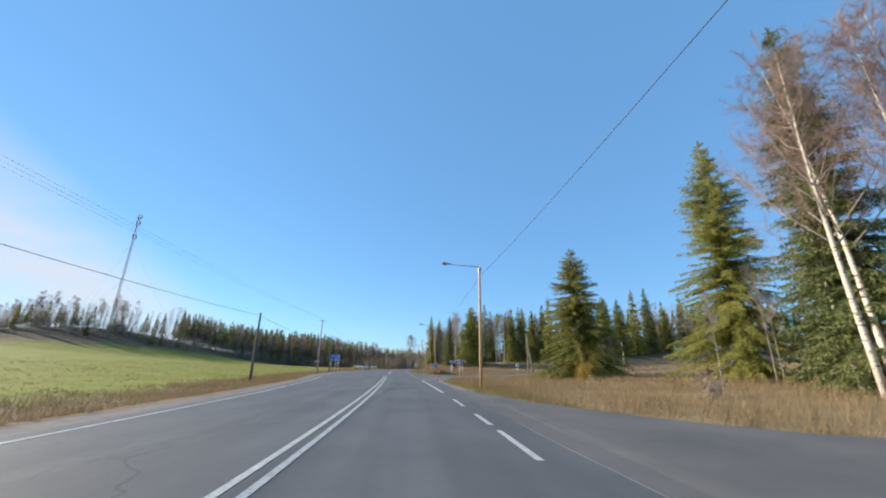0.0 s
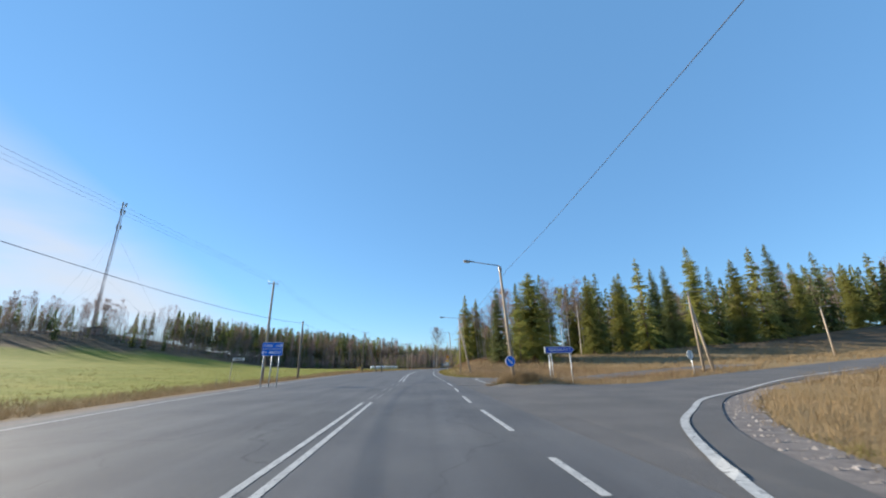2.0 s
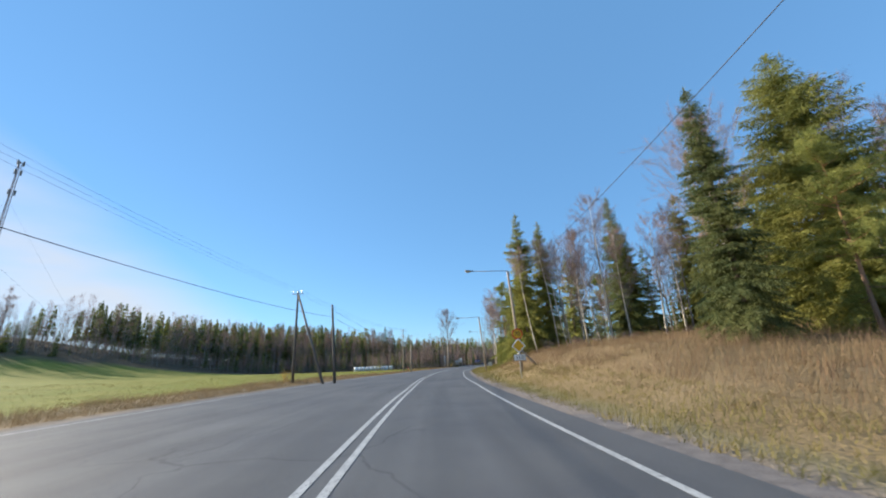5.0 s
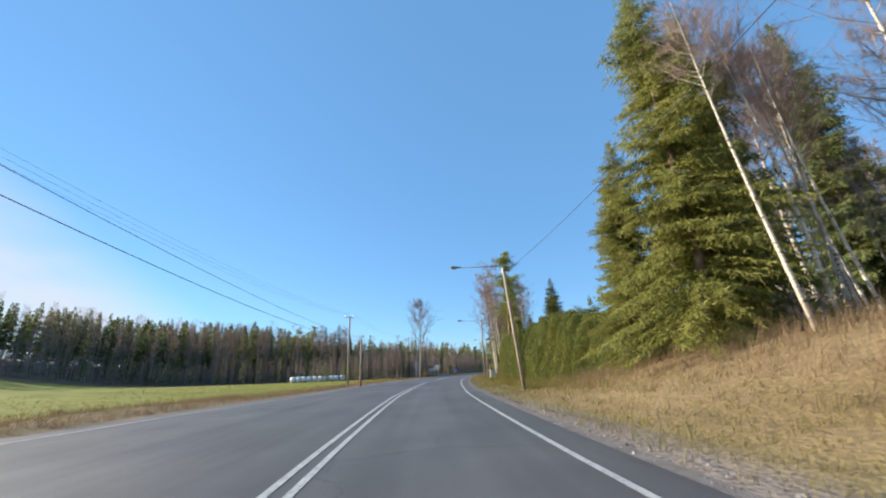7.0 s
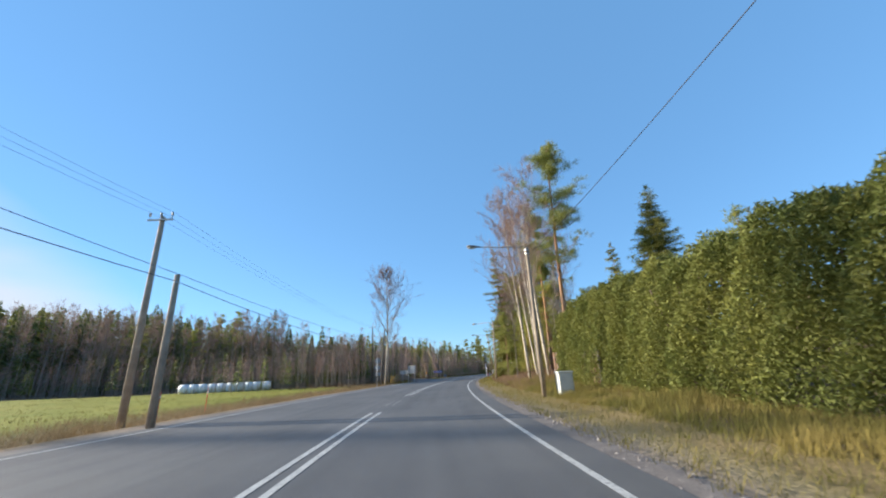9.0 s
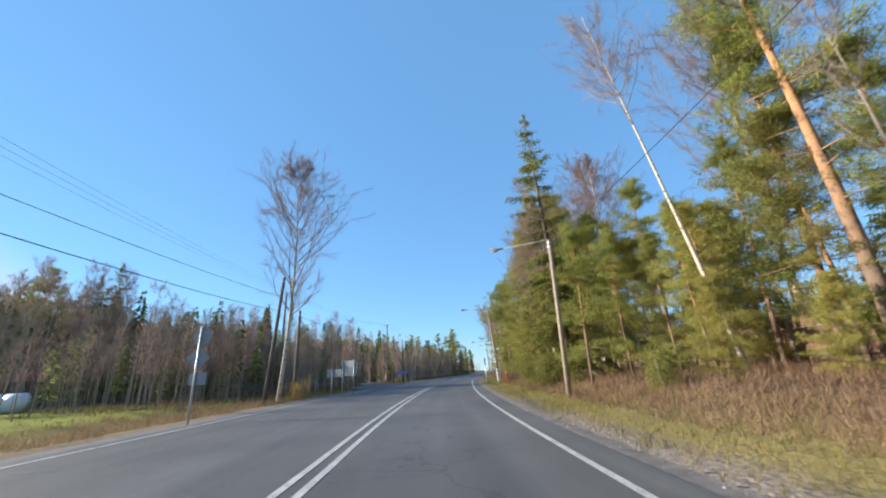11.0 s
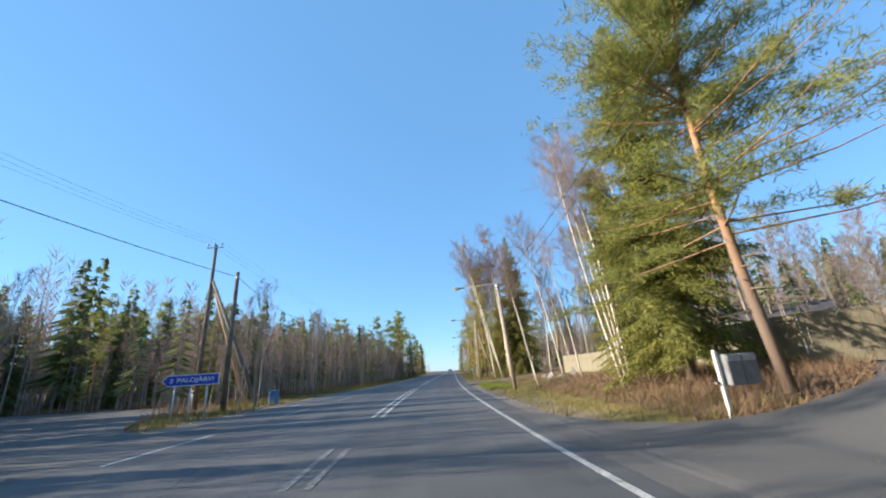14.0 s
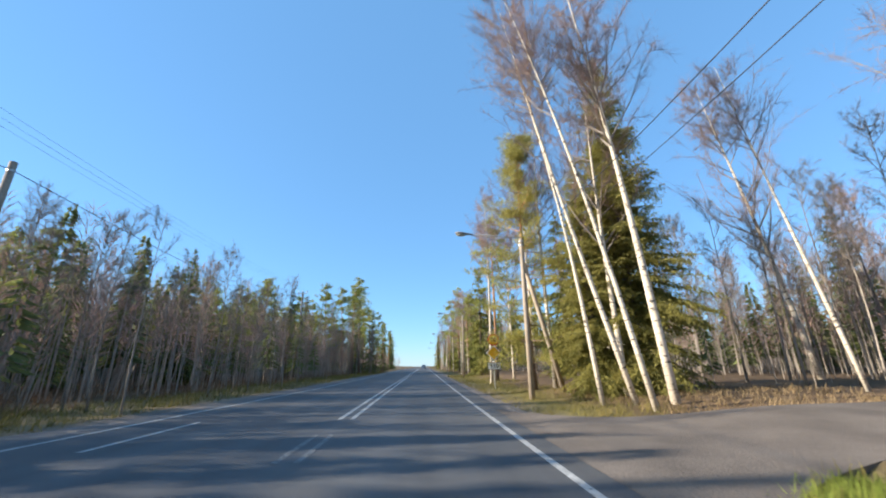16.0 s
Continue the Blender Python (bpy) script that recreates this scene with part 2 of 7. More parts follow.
def wear_asphalt(m):
    """Wheel tracks, long streaks, patches and fine cracks on the lane coordinates of the road."""
    n, l = m.node_tree.nodes, m.node_tree.links
    b = n["Principled BSDF"]
    old = b.inputs["Base Color"].links[0].from_socket
    lane_ = n.new("ShaderNodeAttribute")
    lane_.attribute_name = "lane"

    def noise_at(scale, detail, xyz):
        mp, tx = n.new("ShaderNodeMapping"), n.new("ShaderNodeTexNoise")
        mp.inputs["Scale"].default_value = xyz
        tx.inputs["Scale"].default_value, tx.inputs["Detail"].default_value = scale, detail
        l.new(lane_.outputs["Vector"], mp.inputs["Vector"])
        l.new(mp.outputs["Vector"], tx.inputs["Vector"])
        return tx.outputs["Fac"]

    def ramp_of(fac, a0, a1, b0, b1):
        r = n.new("ShaderNodeMapRange")
        for key, v in zip(("From Min", "From Max", "To Min", "To Max"), (a0, a1, b0, b1)):
            r.inputs[key].default_value = v
        l.new(fac, r.inputs["Value"])
        return r.outputs["Result"]

    def times(x, y):
        k = n.new("ShaderNodeMath")
        k.operation = "MULTIPLY"
        l.new(x, k.inputs[0])
        l.new(y, k.inputs[1])
        return k.outputs["Value"]

    streak = ramp_of(noise_at(1.0, 3.0, (0.035, 1.7, 1.0)), 0.3, 0.7, 0.84, 1.14)
    blot = ramp_of(noise_at(1.0, 5.0, (0.16, 0.5, 1.0)), 0.35, 0.7, 0.92, 1.12)
    gain = times(streak, blot)
    crack_map, crack = n.new("ShaderNodeMapping"), n.new("ShaderNodeTexVoronoi")
    crack_map.inputs["Scale"].default_value = (0.16, 0.34, 1.0)
    crack.feature = "DISTANCE_TO_EDGE"
    crack.inputs["Scale"].default_value = 1.0
    warp = n.new("ShaderNodeMixRGB")
    warp.blend_type, warp.inputs["Fac"].default_value = "ADD", 0.9
    wob = n.new("ShaderNodeTexNoise")
    wob.inputs["Scale"].default_value, wob.inputs["Detail"].default_value = 0.8, 4.0
    l.new(lane_.outputs["Vector"], wob.inputs["Vector"])
    l.new(lane_.outputs["Vector"], warp.inputs["Color1"])
    l.new(wob.outputs["Color"], warp.inputs["Color2"])
    l.new(warp.outputs["Color"], crack_map.inputs["Vector"])
    l.new(crack_map.outputs["Vector"], crack.inputs["Vector"])
    line = ramp_of(crack.outputs["Distance"], 0.0015, 0.006, 0.0, 1.0)
    where = ramp_of(noise_at(1.0, 2.0, (0.03, 0.2, 1.0)), 0.48, 0.62, 1.0, 0.68)
    low = n.new("ShaderNodeMath")
    low.operation = "MAXIMUM"
    l.new(line, low.inputs[0])
    l.new(where, low.inputs[1])
    gain = times(gain, low.outputs["Value"])
    tint = n.new("ShaderNodeHueSaturation")
    l.new(gain, tint.inputs["Value"])
    l.new(old, tint.inputs["Color"])
    l.new(tint.outputs["Color"], b.inputs["Base Color"])
    return m


def worn_paint(m, bare, lo, hi):
    """Paint rubbed off in flecks down to the asphalt."""
    n, l = m.node_tree.nodes, m.node_tree.links
    b = n["Principled BSDF"]
    old = b.inputs["Base Color"].links[0].from_socket
    tc, chips, big, r, mx = n.new("ShaderNodeTexCoord"), n.new("ShaderNodeTexNoise"), n.new("ShaderNodeTexNoise"), n.new("ShaderNodeMapRange"), n.new("ShaderNodeMixRGB")
    chips.inputs["Scale"].default_value, chips.inputs["Detail"].default_value = 14.0, 6.0
    chips.inputs["Roughness"].default_value = 0.7
    r.inputs["From Min"].default_value, r.inputs["From Max"].default_value = lo, hi
    mx.inputs["Color1"].default_value = (*bare, 1)
    l.new(tc.outputs["Object"], chips.inputs["Vector"])
    l.new(chips.outputs["Fac"], r.inputs["Value"])
    l.new(r.outputs["Result"], mx.inputs["Fac"])
    l.new(old, mx.inputs["Color2"])
    l.new(mx.outputs["Color"], b.inputs["Base Color"])
    return m


wear_asphalt(M["asphalt"])
worn_paint(M["paint"], (0.12, 0.12, 0.12), 0.36, 0.46)
worn_paint(M["paint_worn"], (0.11, 0.11, 0.11), 0.42, 0.60)


def trunk_material(name, low, high, scars, ring):
    """Bark whose colour changes up the stem, with dark scars across it."""
    m = material(name, low, high, 3.0, 0.9, 0.5, 20.0, vary=0.12)
    n, l = m.node_tree.nodes, m.node_tree.links
    b = n["Principled BSDF"]
    old = b.inputs["Base Color"].links[0].from_socket
    tc, mp = n.new("ShaderNodeTexCoord"), n.new("ShaderNodeMapping")
    mp.inputs["Scale"].default_value = (3.0, 3.0, ring)
    spots, rg, mx = n.new("ShaderNodeTexNoise"), n.new("ShaderNodeMapRange"), n.new("ShaderNodeMixRGB")
    spots.inputs["Scale"].default_value, spots.inputs["Detail"].default_value = 1.6, 3.0
    rg.inputs["From Min"].default_value, rg.inputs["From Max"].default_value = 0.56, 0.66
    mx.inputs["Color2"].default_value = (*scars, 1)
    l.new(tc.outputs["Object"], mp.inputs["Vector"])
    l.new(mp.outputs["Vector"], spots.inputs["Vector"])
    l.new(spots.outputs["Fac"], rg.inputs["Value"])
    l.new(rg.outputs["Result"], mx.inputs["Fac"])
    l.new(old, mx.inputs["Color1"])
    l.new(mx.outputs["Color"], b.inputs["Base Color"])
    return m


M["birch"] = trunk_material("birch_bark", (0.50, 0.43, 0.34), (0.66, 0.58, 0.48), (0.09, 0.075, 0.065), 9.0)
M["pine_bark"] = trunk_material("pine_bark", (0.34, 0.175, 0.085), (0.45, 0.245, 0.125), (0.14, 0.09, 0.065), 3.0)


def grey_foot(m, low, z0, z1):
    """Old thick bark on the lower stem gives way to thin bark above."""
    n, l = m.node_tree.nodes, m.node_tree.links
    b = n["Principled BSDF"]
    old = b.inputs["Base Color"].links[0].from_socket
    tc, xyz, wob, add, r, mx = (n.new("ShaderNode" + k) for k in ("TexCoord", "SeparateXYZ", "TexNoise", "Math", "MapRange", "MixRGB"))
    wob.inputs["Scale"].default_value = 1.2
    r.inputs["From Min"].default_value, r.inputs["From Max"].default_value = z0, z1
    add.operation = "MULTIPLY_ADD"
    add.inputs[1].default_value = 3.0
    l.new(tc.outputs["Object"], xyz.inputs["Vector"])
    l.new(tc.outputs["Object"], wob.inputs["Vector"])
    l.new(wob.outputs["Fac"], add.inputs[0])
    l.new(xyz.outputs["Z"], add.inputs[2])
    l.new(add.outputs["Value"], r.inputs["Value"])
    l.new(r.outputs["Result"], mx.inputs["Fac"])
    mx.inputs["Color1"].default_value = (*low, 1)
    l.new(old, mx.inputs["Color2"])
    l.new(mx.outputs["Color"], b.inputs["Base Color"])


grey_foot(M["pine_bark"], (0.17, 0.12, 0.09), 3.5, 8.0)


# ---- plan: distances s along the road and d to the right of its line ----
HEADING = [(-120, 0.0), (0, 0.0), (9.4, 1.2), (18.8, 2.19), (28, 2.8), (37, 3.27), (46, 3.67), (55, 3.79), (63, 4.03), (72, 4.01),
           (80, 3.65), (88, 3.04), (96, 2.16), (103.6, 0.94), (111, -0.43), (118, -1.56), (125.6, -2.73), (133, -3.71),
           (141, -4.38), (148.5, -5.24), (156, -6.4), (164, -7.69), (171.6, -9.01), (179, -10.32), (186.4, -11.75), (193.7, -13.36),
           (201, -14.79), (208.6, -16.08), (216, -17.4), (223.4, -18.58), (230.6, -19.51), (237.7, -20.31), (244.7, -21.11), (251.5, -21.78), (275, -22.6)]
STEP = 0.5
LINE_S = np.arange(-120.0, 1600.0, STEP)
_h = np.radians(np.interp(LINE_S, *np.array(HEADING).T))
LINE_X = np.concatenate([[0.0], np.cumsum(-np.sin((_h[1:] + _h[:-1]) / 2) * STEP)])
LINE_Y = np.concatenate([[0.0], np.cumsum(np.cos((_h[1:] + _h[:-1]) / 2) * STEP)])
LINE_X -= np.interp(0.0, LINE_S, LINE_X)
LINE_Y -= np.interp(0.0, LINE_S, LINE_Y)


def plan(s, d):
    """World x, y of a place s metres along the road and d metres to its right."""
    h = np.interp(s, LINE_S, _h)
    return np.interp(s, LINE_S, LINE_X) + np.cos(h) * d, np.interp(s, LINE_S, LINE_Y) + np.sin(h) * d


def unplan(x, y):
    k = int(((LINE_X - x) ** 2 + (LINE_Y - y) ** 2).argmin())
    return float(LINE_S[k]), float((x - LINE_X[k]) * math.cos(_h[k]) + (y - LINE_Y[k]) * math.sin(_h[k]))


def heading(s):
    return math.degrees(float(np.interp(s, LINE_S, _h)))


def along(*nodes):
    s, v = np.array(nodes, float).T
    return lambda q: np.interp(q, s, v)


centre_at = along((-120, -1.8), (52, -1.8), (62, -1.55), (70, -1.2), (80, -1.2), (110, -1.32), (125, -1.78), (140, -2.15), (150, -2.05),
                  (162, -2.04), (185, -1.64), (200, -1.58), (218, -1.6), (236, -1.72), (250, -1.8), (1600, -1.8))
right_at = along((-120, 1.85), (40, 1.85), (52, 1.85), (61, 2.23), (73, 2.38), (110, 2.46), (124, 2.1), (140, 1.84), (150, 1.95), (165, 2.0),
                 (185, 2.14), (200, 2.2), (216, 2.22), (230, 1.92), (250, 1.78), (1600, 1.85))
left_at = along((-120, -5.8), (0, -6.2), (20, -7.0), (40, -8.4), (54, -10.2), (75, -11.2), (95, -11.2), (118, -11.3), (134, -10.6), (146, -9.3),
                (160, -8.6), (190, -7.6), (205, -7.4), (222, -7.5), (245, -7.2), (256, -6.7), (275, -6.0), (1600, -5.6))
asphalt_right = along((-120, 3.2), (24, 3.1), (36, 3.1), (40, 3.5), (58, 4.1), (62, 4.5), (78, 4.0), (88, 3.3), (110, 3.05), (125, 2.8), (146, 2.5), (170, 2.7), (200, 2.85), (222, 2.8), (244, 2.5), (1600, 2.5))


def smooth(a, b, q):
    w = np.clip((np.asarray(q, float) - a) / (b - a), 0, 1)
    return w * w * (3 - 2 * w)


def terrain(s, d):
    """Height of the ground."""
    s, d = np.asarray(s, float), np.asarray(d, float)
    edge_r, edge_l = asphalt_right(s) + 0.3, left_at(s) - 1.2
    r, l = np.maximum(d - edge_r, 0), np.maximum(edge_l - d, 0)
    z = np.where((d < edge_r) & (d > edge_l), -0.06, 0.0)
    # right: low bank along the middle stretch, a rising meadow round the junction
    bank = smooth(88, 112, s) * (1 - 0.8 * smooth(128, 142, s)) * (1 - smooth(142, 152, s))
    z = z + bank * (1.5 * smooth(0.7, 7.5, r) + 0.05 * np.minimum(r, 60))
    meadow = (1 - smooth(84, 108, s)) * smooth(-40, 10, s)
    z = z + meadow * (0.042 * np.maximum(r - 9, 0) * (1 - smooth(80, 160, r)) + 0.042 * 60 * smooth(80, 160, r))
    woods = smooth(150, 184, s)
    z = z + woods * (0.55 * smooth(1.5, 6, r) + 0.03 * np.minimum(r, 50)) * (1 - 0.1 * smooth(215, 228, s) - 0.5 * smooth(240, 252, s))
    # left: gentle field rising to a wooded hill
    lift = 1 - 0.72 * smooth(105, 165, s)
    lift = lift * (1 - smooth(180, 215, s))
    z = z - 0.25 * smooth(0.5, 2.5, l) * (1 - smooth(4, 8, l)) * (1 - smooth(195, 215, s)) * (1 - 1.6 * smooth(98, 112, s) * (1 - smooth(140, 158, s)))
    z = z + 0.055 * np.maximum(l - 12, 0) * lift * (1 - smooth(120, 240, l)) + lift * 0.055 * 140 * smooth(120, 240, l)
    hx, hy = plan(s, d)
    z = z + 8.5 * np.exp(-(((hx + 168) / 55) ** 2 + ((hy - 222) / 50) ** 2)) + 7.0 * np.exp(-(((hx + 205) / 60) ** 2 + ((hy - 190) / 60) ** 2))
    z = z + 1.5 * smooth(205, 260, s) * smooth(18, 90, l)
    # grassy mound on the island
    z = z + 0.45 * np.exp(-(((hx - 4.3) / 1.9) ** 2 + ((hy - 60.9) / 1.2) ** 2))
    # added wooded rises behind the woods on both sides, closing sky gaps between trunks
    z = z + 7.0 * smooth(60, 150, l) * smooth(120, 230, s) + 9.0 * smooth(50, 130, r) * smooth(100, 150, s)
    # lie of the land past the crest
    z = z - 0.02 * np.maximum(s - 420, 0) * (1 - smooth(520, 800, s)) - 0.02 * 200 * smooth(520, 800, s) * 0.5
    return z


def ground_z(x, y):
    return float(terrain(*unplan(x, y)))


# ---- mesh helpers ----
def link_mesh(name, verts, faces, mats, index=None, parent=None, smooth_shade=False):
    me = bpy.data.meshes.new(name)
    me.from_pydata(np.asarray(verts, float).tolist(), [], faces.tolist() if isinstance(faces, np.ndarray) else faces)
    for m in mats if isinstance(mats, (list, tuple)) else [mats]:
        me.materials.append(m)
    if index is not None:
        me.polygons.foreach_set("material_index", np.asarray(index, dtype=np.int32))
    if smooth_shade:
        me.polygons.foreach_set("use_smooth", np.ones(len(me.polygons), dtype=bool))
    me.update()
    ob = new(name, me)
    if parent:
        ob.parent = parent
    return ob


def part(name, bm, mat, parent, label="", smooth_shade=False):
    """One bmesh as one mesh object under a thing or a part."""
    me = bpy.data.meshes.new(name)
    bm.to_mesh(me)
    bm.free()
    me.materials.append(mat)
    if smooth_shade:
        me.polygons.foreach_set("use_smooth", np.ones(len(me.polygons), dtype=bool))
    ob = new(name, me)
    ob.parent = parent
    return tagged(ob, label)


def thing(name, x, y, z, rz, label, category, group="", kind=""):
    ob = new(name)
    ob.empty_display_size = 0.2
    ob.matrix_world = pose(x, y, z, 0, 0, rz)
    return tagged(ob, label, category, group, kind)


def box(bm, size, at, bevel=0.0, turn=None):
    """A box of that size centred at at, with softened edges."""
    m = Matrix.Translation(at) @ (turn or Matrix()) @ Matrix.Diagonal((*size, 1))
    made = bmesh.ops.create_cube(bm, size=1.0, matrix=m)
    if bevel:
        edges = {e for v in made["verts"] for e in v.link_edges}
        bmesh.ops.bevel(bm, geom=list(edges), offset=bevel, segments=1, affect="EDGES", profile=0.7)
    return bm


def tube(bm, points, radii, sides=8, cap=True):
    """A tapered tube through the points."""
    points = [Vector(p) for p in points]
    rings = []
    for k, p in enumerate(points):
        t = (points[min(k + 1, len(points) - 1)] - points[max(k - 1, 0)]).normalized()
        u = t.cross(Vector((0.3, 1, 0.2)) if abs(t.y) < 0.9 else Vector((1, 0, 0.2))).normalized()
        w = t.cross(u)
        rings.append([bm.verts.new(p + (u * math.cos(a) + w * math.sin(a)) * radii[k]) for a in [2 * math.pi * i / sides for i in range(sides)]])
    for a, b in zip(rings, rings[1:]):
        for i in range(sides):
            bm.faces.new((a[i], a[(i + 1) % sides], b[(i + 1) % sides], b[i]))
    if cap:
        bm.faces.new(rings[0][::-1])
        bm.faces.new(rings[-1])
    return bm


def plate(bm, outline, thick, y=0.0):
    """A flat plate in the x-z plane, facing -y, from its outline."""
    front = [bm.verts.new((x, y - thick / 2, z)) for x, z in outline]
    rear = [bm.verts.new((x, y + thick / 2, z)) for x, z in outline]
    bm.faces.new(front)
    bm.faces.new(rear[::-1])
    k = len(outline)
    for i in range(k):
        bm.faces.new((front[(i + 1) % k], front[i], rear[i], rear[(i + 1) % k]))
    bmesh.ops.recalc_face_normals(bm, faces=bm.faces)
    return bm


def round_rect(w, h, r, cx=0.0, cz=0.0, n=4):
    pts = []
    for sx, sz, a0 in ((1, -1, -90), (1, 1, 0), (-1, 1, 90), (-1, -1, 180)):
        for k in range(n + 1):
            a = radians(a0 + 90 * k / n)
            pts.append((cx + sx * (w / 2 - r) + r * math.cos(a), cz + sz * (h / 2 - r) + r * math.sin(a)))
    return pts


def disc(r, cx=0.0, cz=0.0, n=28):
    return [(cx + r * math.cos(2 * math.pi * k / n), cz + r * math.sin(2 * math.pi * k / n)) for k in range(n)]


def lettering(name, body, size, mat, parent, x, y, z, width=None):
    """Raised letters on a sign's face."""
    cu = bpy.data.curves.new(name, "FONT")
    cu.body, cu.size, cu.extrude = body, size, 0.002
    cu.align_x, cu.align_y = "CENTER", "CENTER"
    cu.offset = size * 0.012
    ob = new(name, cu)
    bpy.context.view_layer.update()
    me = bpy.data.meshes.new_from_object(ob.evaluated_get(bpy.context.evaluated_depsgraph_get()))
    bpy.data.objects.remove(ob)
    me.materials.clear()
    me.materials.append(mat)
    ob = new(name, me)
    ob.parent = parent
    w = max(v.co.x for v in me.vertices) - min(v.co.x for v in me.vertices)
    k = width / w if width else 1.0
    ob.matrix_basis = pose(x, y, z, 90) @ Matrix.Diagonal((k, 1, 1, 1))
    return ob

# ---- ground: one sheet, its cover given by where it lies ----
def ground_material():
    m = bpy.data.materials.new("ground_cover")
    m.use_nodes = True
    n, l = m.node_tree.nodes, m.node_tree.links
    b = n["Principled BSDF"]
    b.inputs["Roughness"].default_value, b.inputs["Specular IOR Level"].default_value = 0.95, 0.1
    tc, zone = n.new("ShaderNodeTexCoord"), n.new("ShaderNodeVertexColor")
    zone.layer_name = "cover"
    split = n.new("ShaderNodeSeparateColor")
    l.new(zone.outputs["Color"], split.inputs["Color"])
    patch, blades = n.new("ShaderNodeTexNoise"), n.new("ShaderNodeTexNoise")
    patch.inputs["Scale"].default_value, patch.inputs["Detail"].default_value = 0.22, 6.0
    blades.inputs["Scale"].default_value, blades.inputs["Detail"].default_value = 9.0, 5.0
    l.new(tc.outputs["Object"], patch.inputs["Vector"])
    l.new(tc.outputs["Object"], blades.inputs["Vector"])
    rng = n.new("ShaderNodeMapRange")
    rng.inputs["From Min"].default_value, rng.inputs["From Max"].default_value = 0.32, 0.68
    l.new(patch.outputs["Fac"], rng.inputs["Value"])

    def cover(c1, c2):
        x = n.new("ShaderNodeMixRGB")
        x.inputs["Color1"].default_value, x.inputs["Color2"].default_value = (*c1, 1), (*c2, 1)
        l.new(rng.outputs["Result"], x.inputs["Fac"])
        return x.outputs["Color"]

    last = cover((0.10, 0.07, 0.045), (0.19, 0.125, 0.075))
    for channel, pair in (("Red", ((0.175, 0.19, 0.03), (0.245, 0.23, 0.046))), ("Green", ((0.19, 0.134, 0.065), (0.275, 0.198, 0.108))),
                          ("Blue", ((0.16, 0.135, 0.115), (0.25, 0.21, 0.18)))):
        x = n.new("ShaderNodeMixRGB")
        l.new(split.outputs[channel], x.inputs["Fac"])
        l.new(last, x.inputs["Color1"])
        l.new(cover(*pair), x.inputs["Color2"])
        last = x.outputs["Color"]
    over = n.new("ShaderNodeMixRGB")
    over.blend_type, over.inputs["Fac"].default_value = "OVERLAY", 0.5
    l.new(last, over.inputs["Color1"])
    l.new(blades.outputs["Fac"], over.inputs["Color2"])
    l.new(over.outputs["Color"], b.inputs["Base Color"])
    bp = n.new("ShaderNodeBump")
    bp.inputs["Strength"].default_value, bp.inputs["Distance"].default_value = 0.7, 0.08
    l.new(blades.outputs["Fac"], bp.inputs["Height"])
    l.new(bp.outputs["Normal"], b.inputs["Normal"])
    return m


# outer edge of the left woods, as d along s
woods_left = along((-120, -400), (60, -260), (110, -190), (150, -150), (185, -105), (200, -62), (206, -40), (211, -20), (214, -13.5), (1600, -12))


def cover_of(s, d):
    r, l = d - asphalt_right(s), left_at(s) - d
    green = smooth(4, 8, l) * (1 - smooth(0, 6, woods_left(s) - d)) * (s < 216)
    verge_l = smooth(0.6, 1.6, l) * (1 - smooth(5, 8, l))
    dry_r = smooth(0.8, 1.6, r) * (1 - smooth(20, 60, r) * smooth(95, 110, s)) * (1 - smooth(146, 158, s))
    lawn_r = smooth(0.7, 1.2, r) * (1 - smooth(2.5, 3.5, r)) * smooth(146, 158, s)
    # less lawn beside the woods: brown litter, plus dimness put into the ground colour
    lawn_r = lawn_r * (1 - 0.6 * smooth(176, 190, s))
    dry = np.clip(verge_l * 0.9 + dry_r + lawn_r * 0.8, 0, 1)
    bank_ = smooth(84, 100, s) * (1 - smooth(146, 158, s))
    green = np.clip(green + lawn_r * 0.45 + smooth(0.6, 1.0, r) * (1 - smooth(1.8, 3.2 + 2.5 * bank_, r)) * (0.35 + 0.25 * bank_), 0, 1)
    soil = np.clip((1 - smooth(0.5, 1.4, r)) * (r > -8) + (1 - smooth(1.0, 2.0, l)) * (l > -8) * (d < 0), 0, 1)
    return green, dry, soil


gs = np.concatenate([np.arange(-110, 310, 2.0), np.arange(310, 560, 10.0), np.arange(560, 1500, 60.0), [1550.0]])
gd = np.concatenate([-np.geomspace(1000, 30, 32), np.arange(-28, -14, 1.4), np.arange(-14, 14, 0.7), np.arange(14, 30, 1.6), np.geomspace(30, 225, 14)])
S_, D_ = np.meshgrid(gs, gd, indexing="ij")
X_, Y_ = plan(S_.ravel(), D_.ravel())
Z_ = terrain(S_.ravel(), D_.ravel())
rough_ = np.array([noise.noise((x * 0.25, y * 0.25, 0.0)) for x, y in zip(X_, Y_)])
off_road = np.clip(np.maximum(D_.ravel() - asphalt_right(S_.ravel()) - 0.8, left_at(S_.ravel()) - 2 - D_.ravel()) / 2, 0, 1)
Z_ = Z_ + rough_ * 0.14 * off_road
nd_ = len(gd)
quads = [(a * nd_ + b, (a) * nd_ + b + 1, (a + 1) * nd_ + b + 1, (a + 1) * nd_ + b) for a in range(len(gs) - 1) for b in range(nd_ - 1)]
ground = link_mesh("ground", np.stack([X_, Y_, Z_], -1), quads, ground_material(), smooth_shade=True)
ground.data.flip_normals()
tagged(ground, "green field, dry grass verges and forest floor", "ground", kind="structure")
g_, y_, b_ = cover_of(S_.ravel(), D_.ravel())
layer = ground.data.color_attributes.new("cover", "FLOAT_COLOR", "POINT")
layer.data.foreach_set("color", np.stack([g_, y_, b_, np.ones_like(g_)], -1).astype(np.float32).ravel())


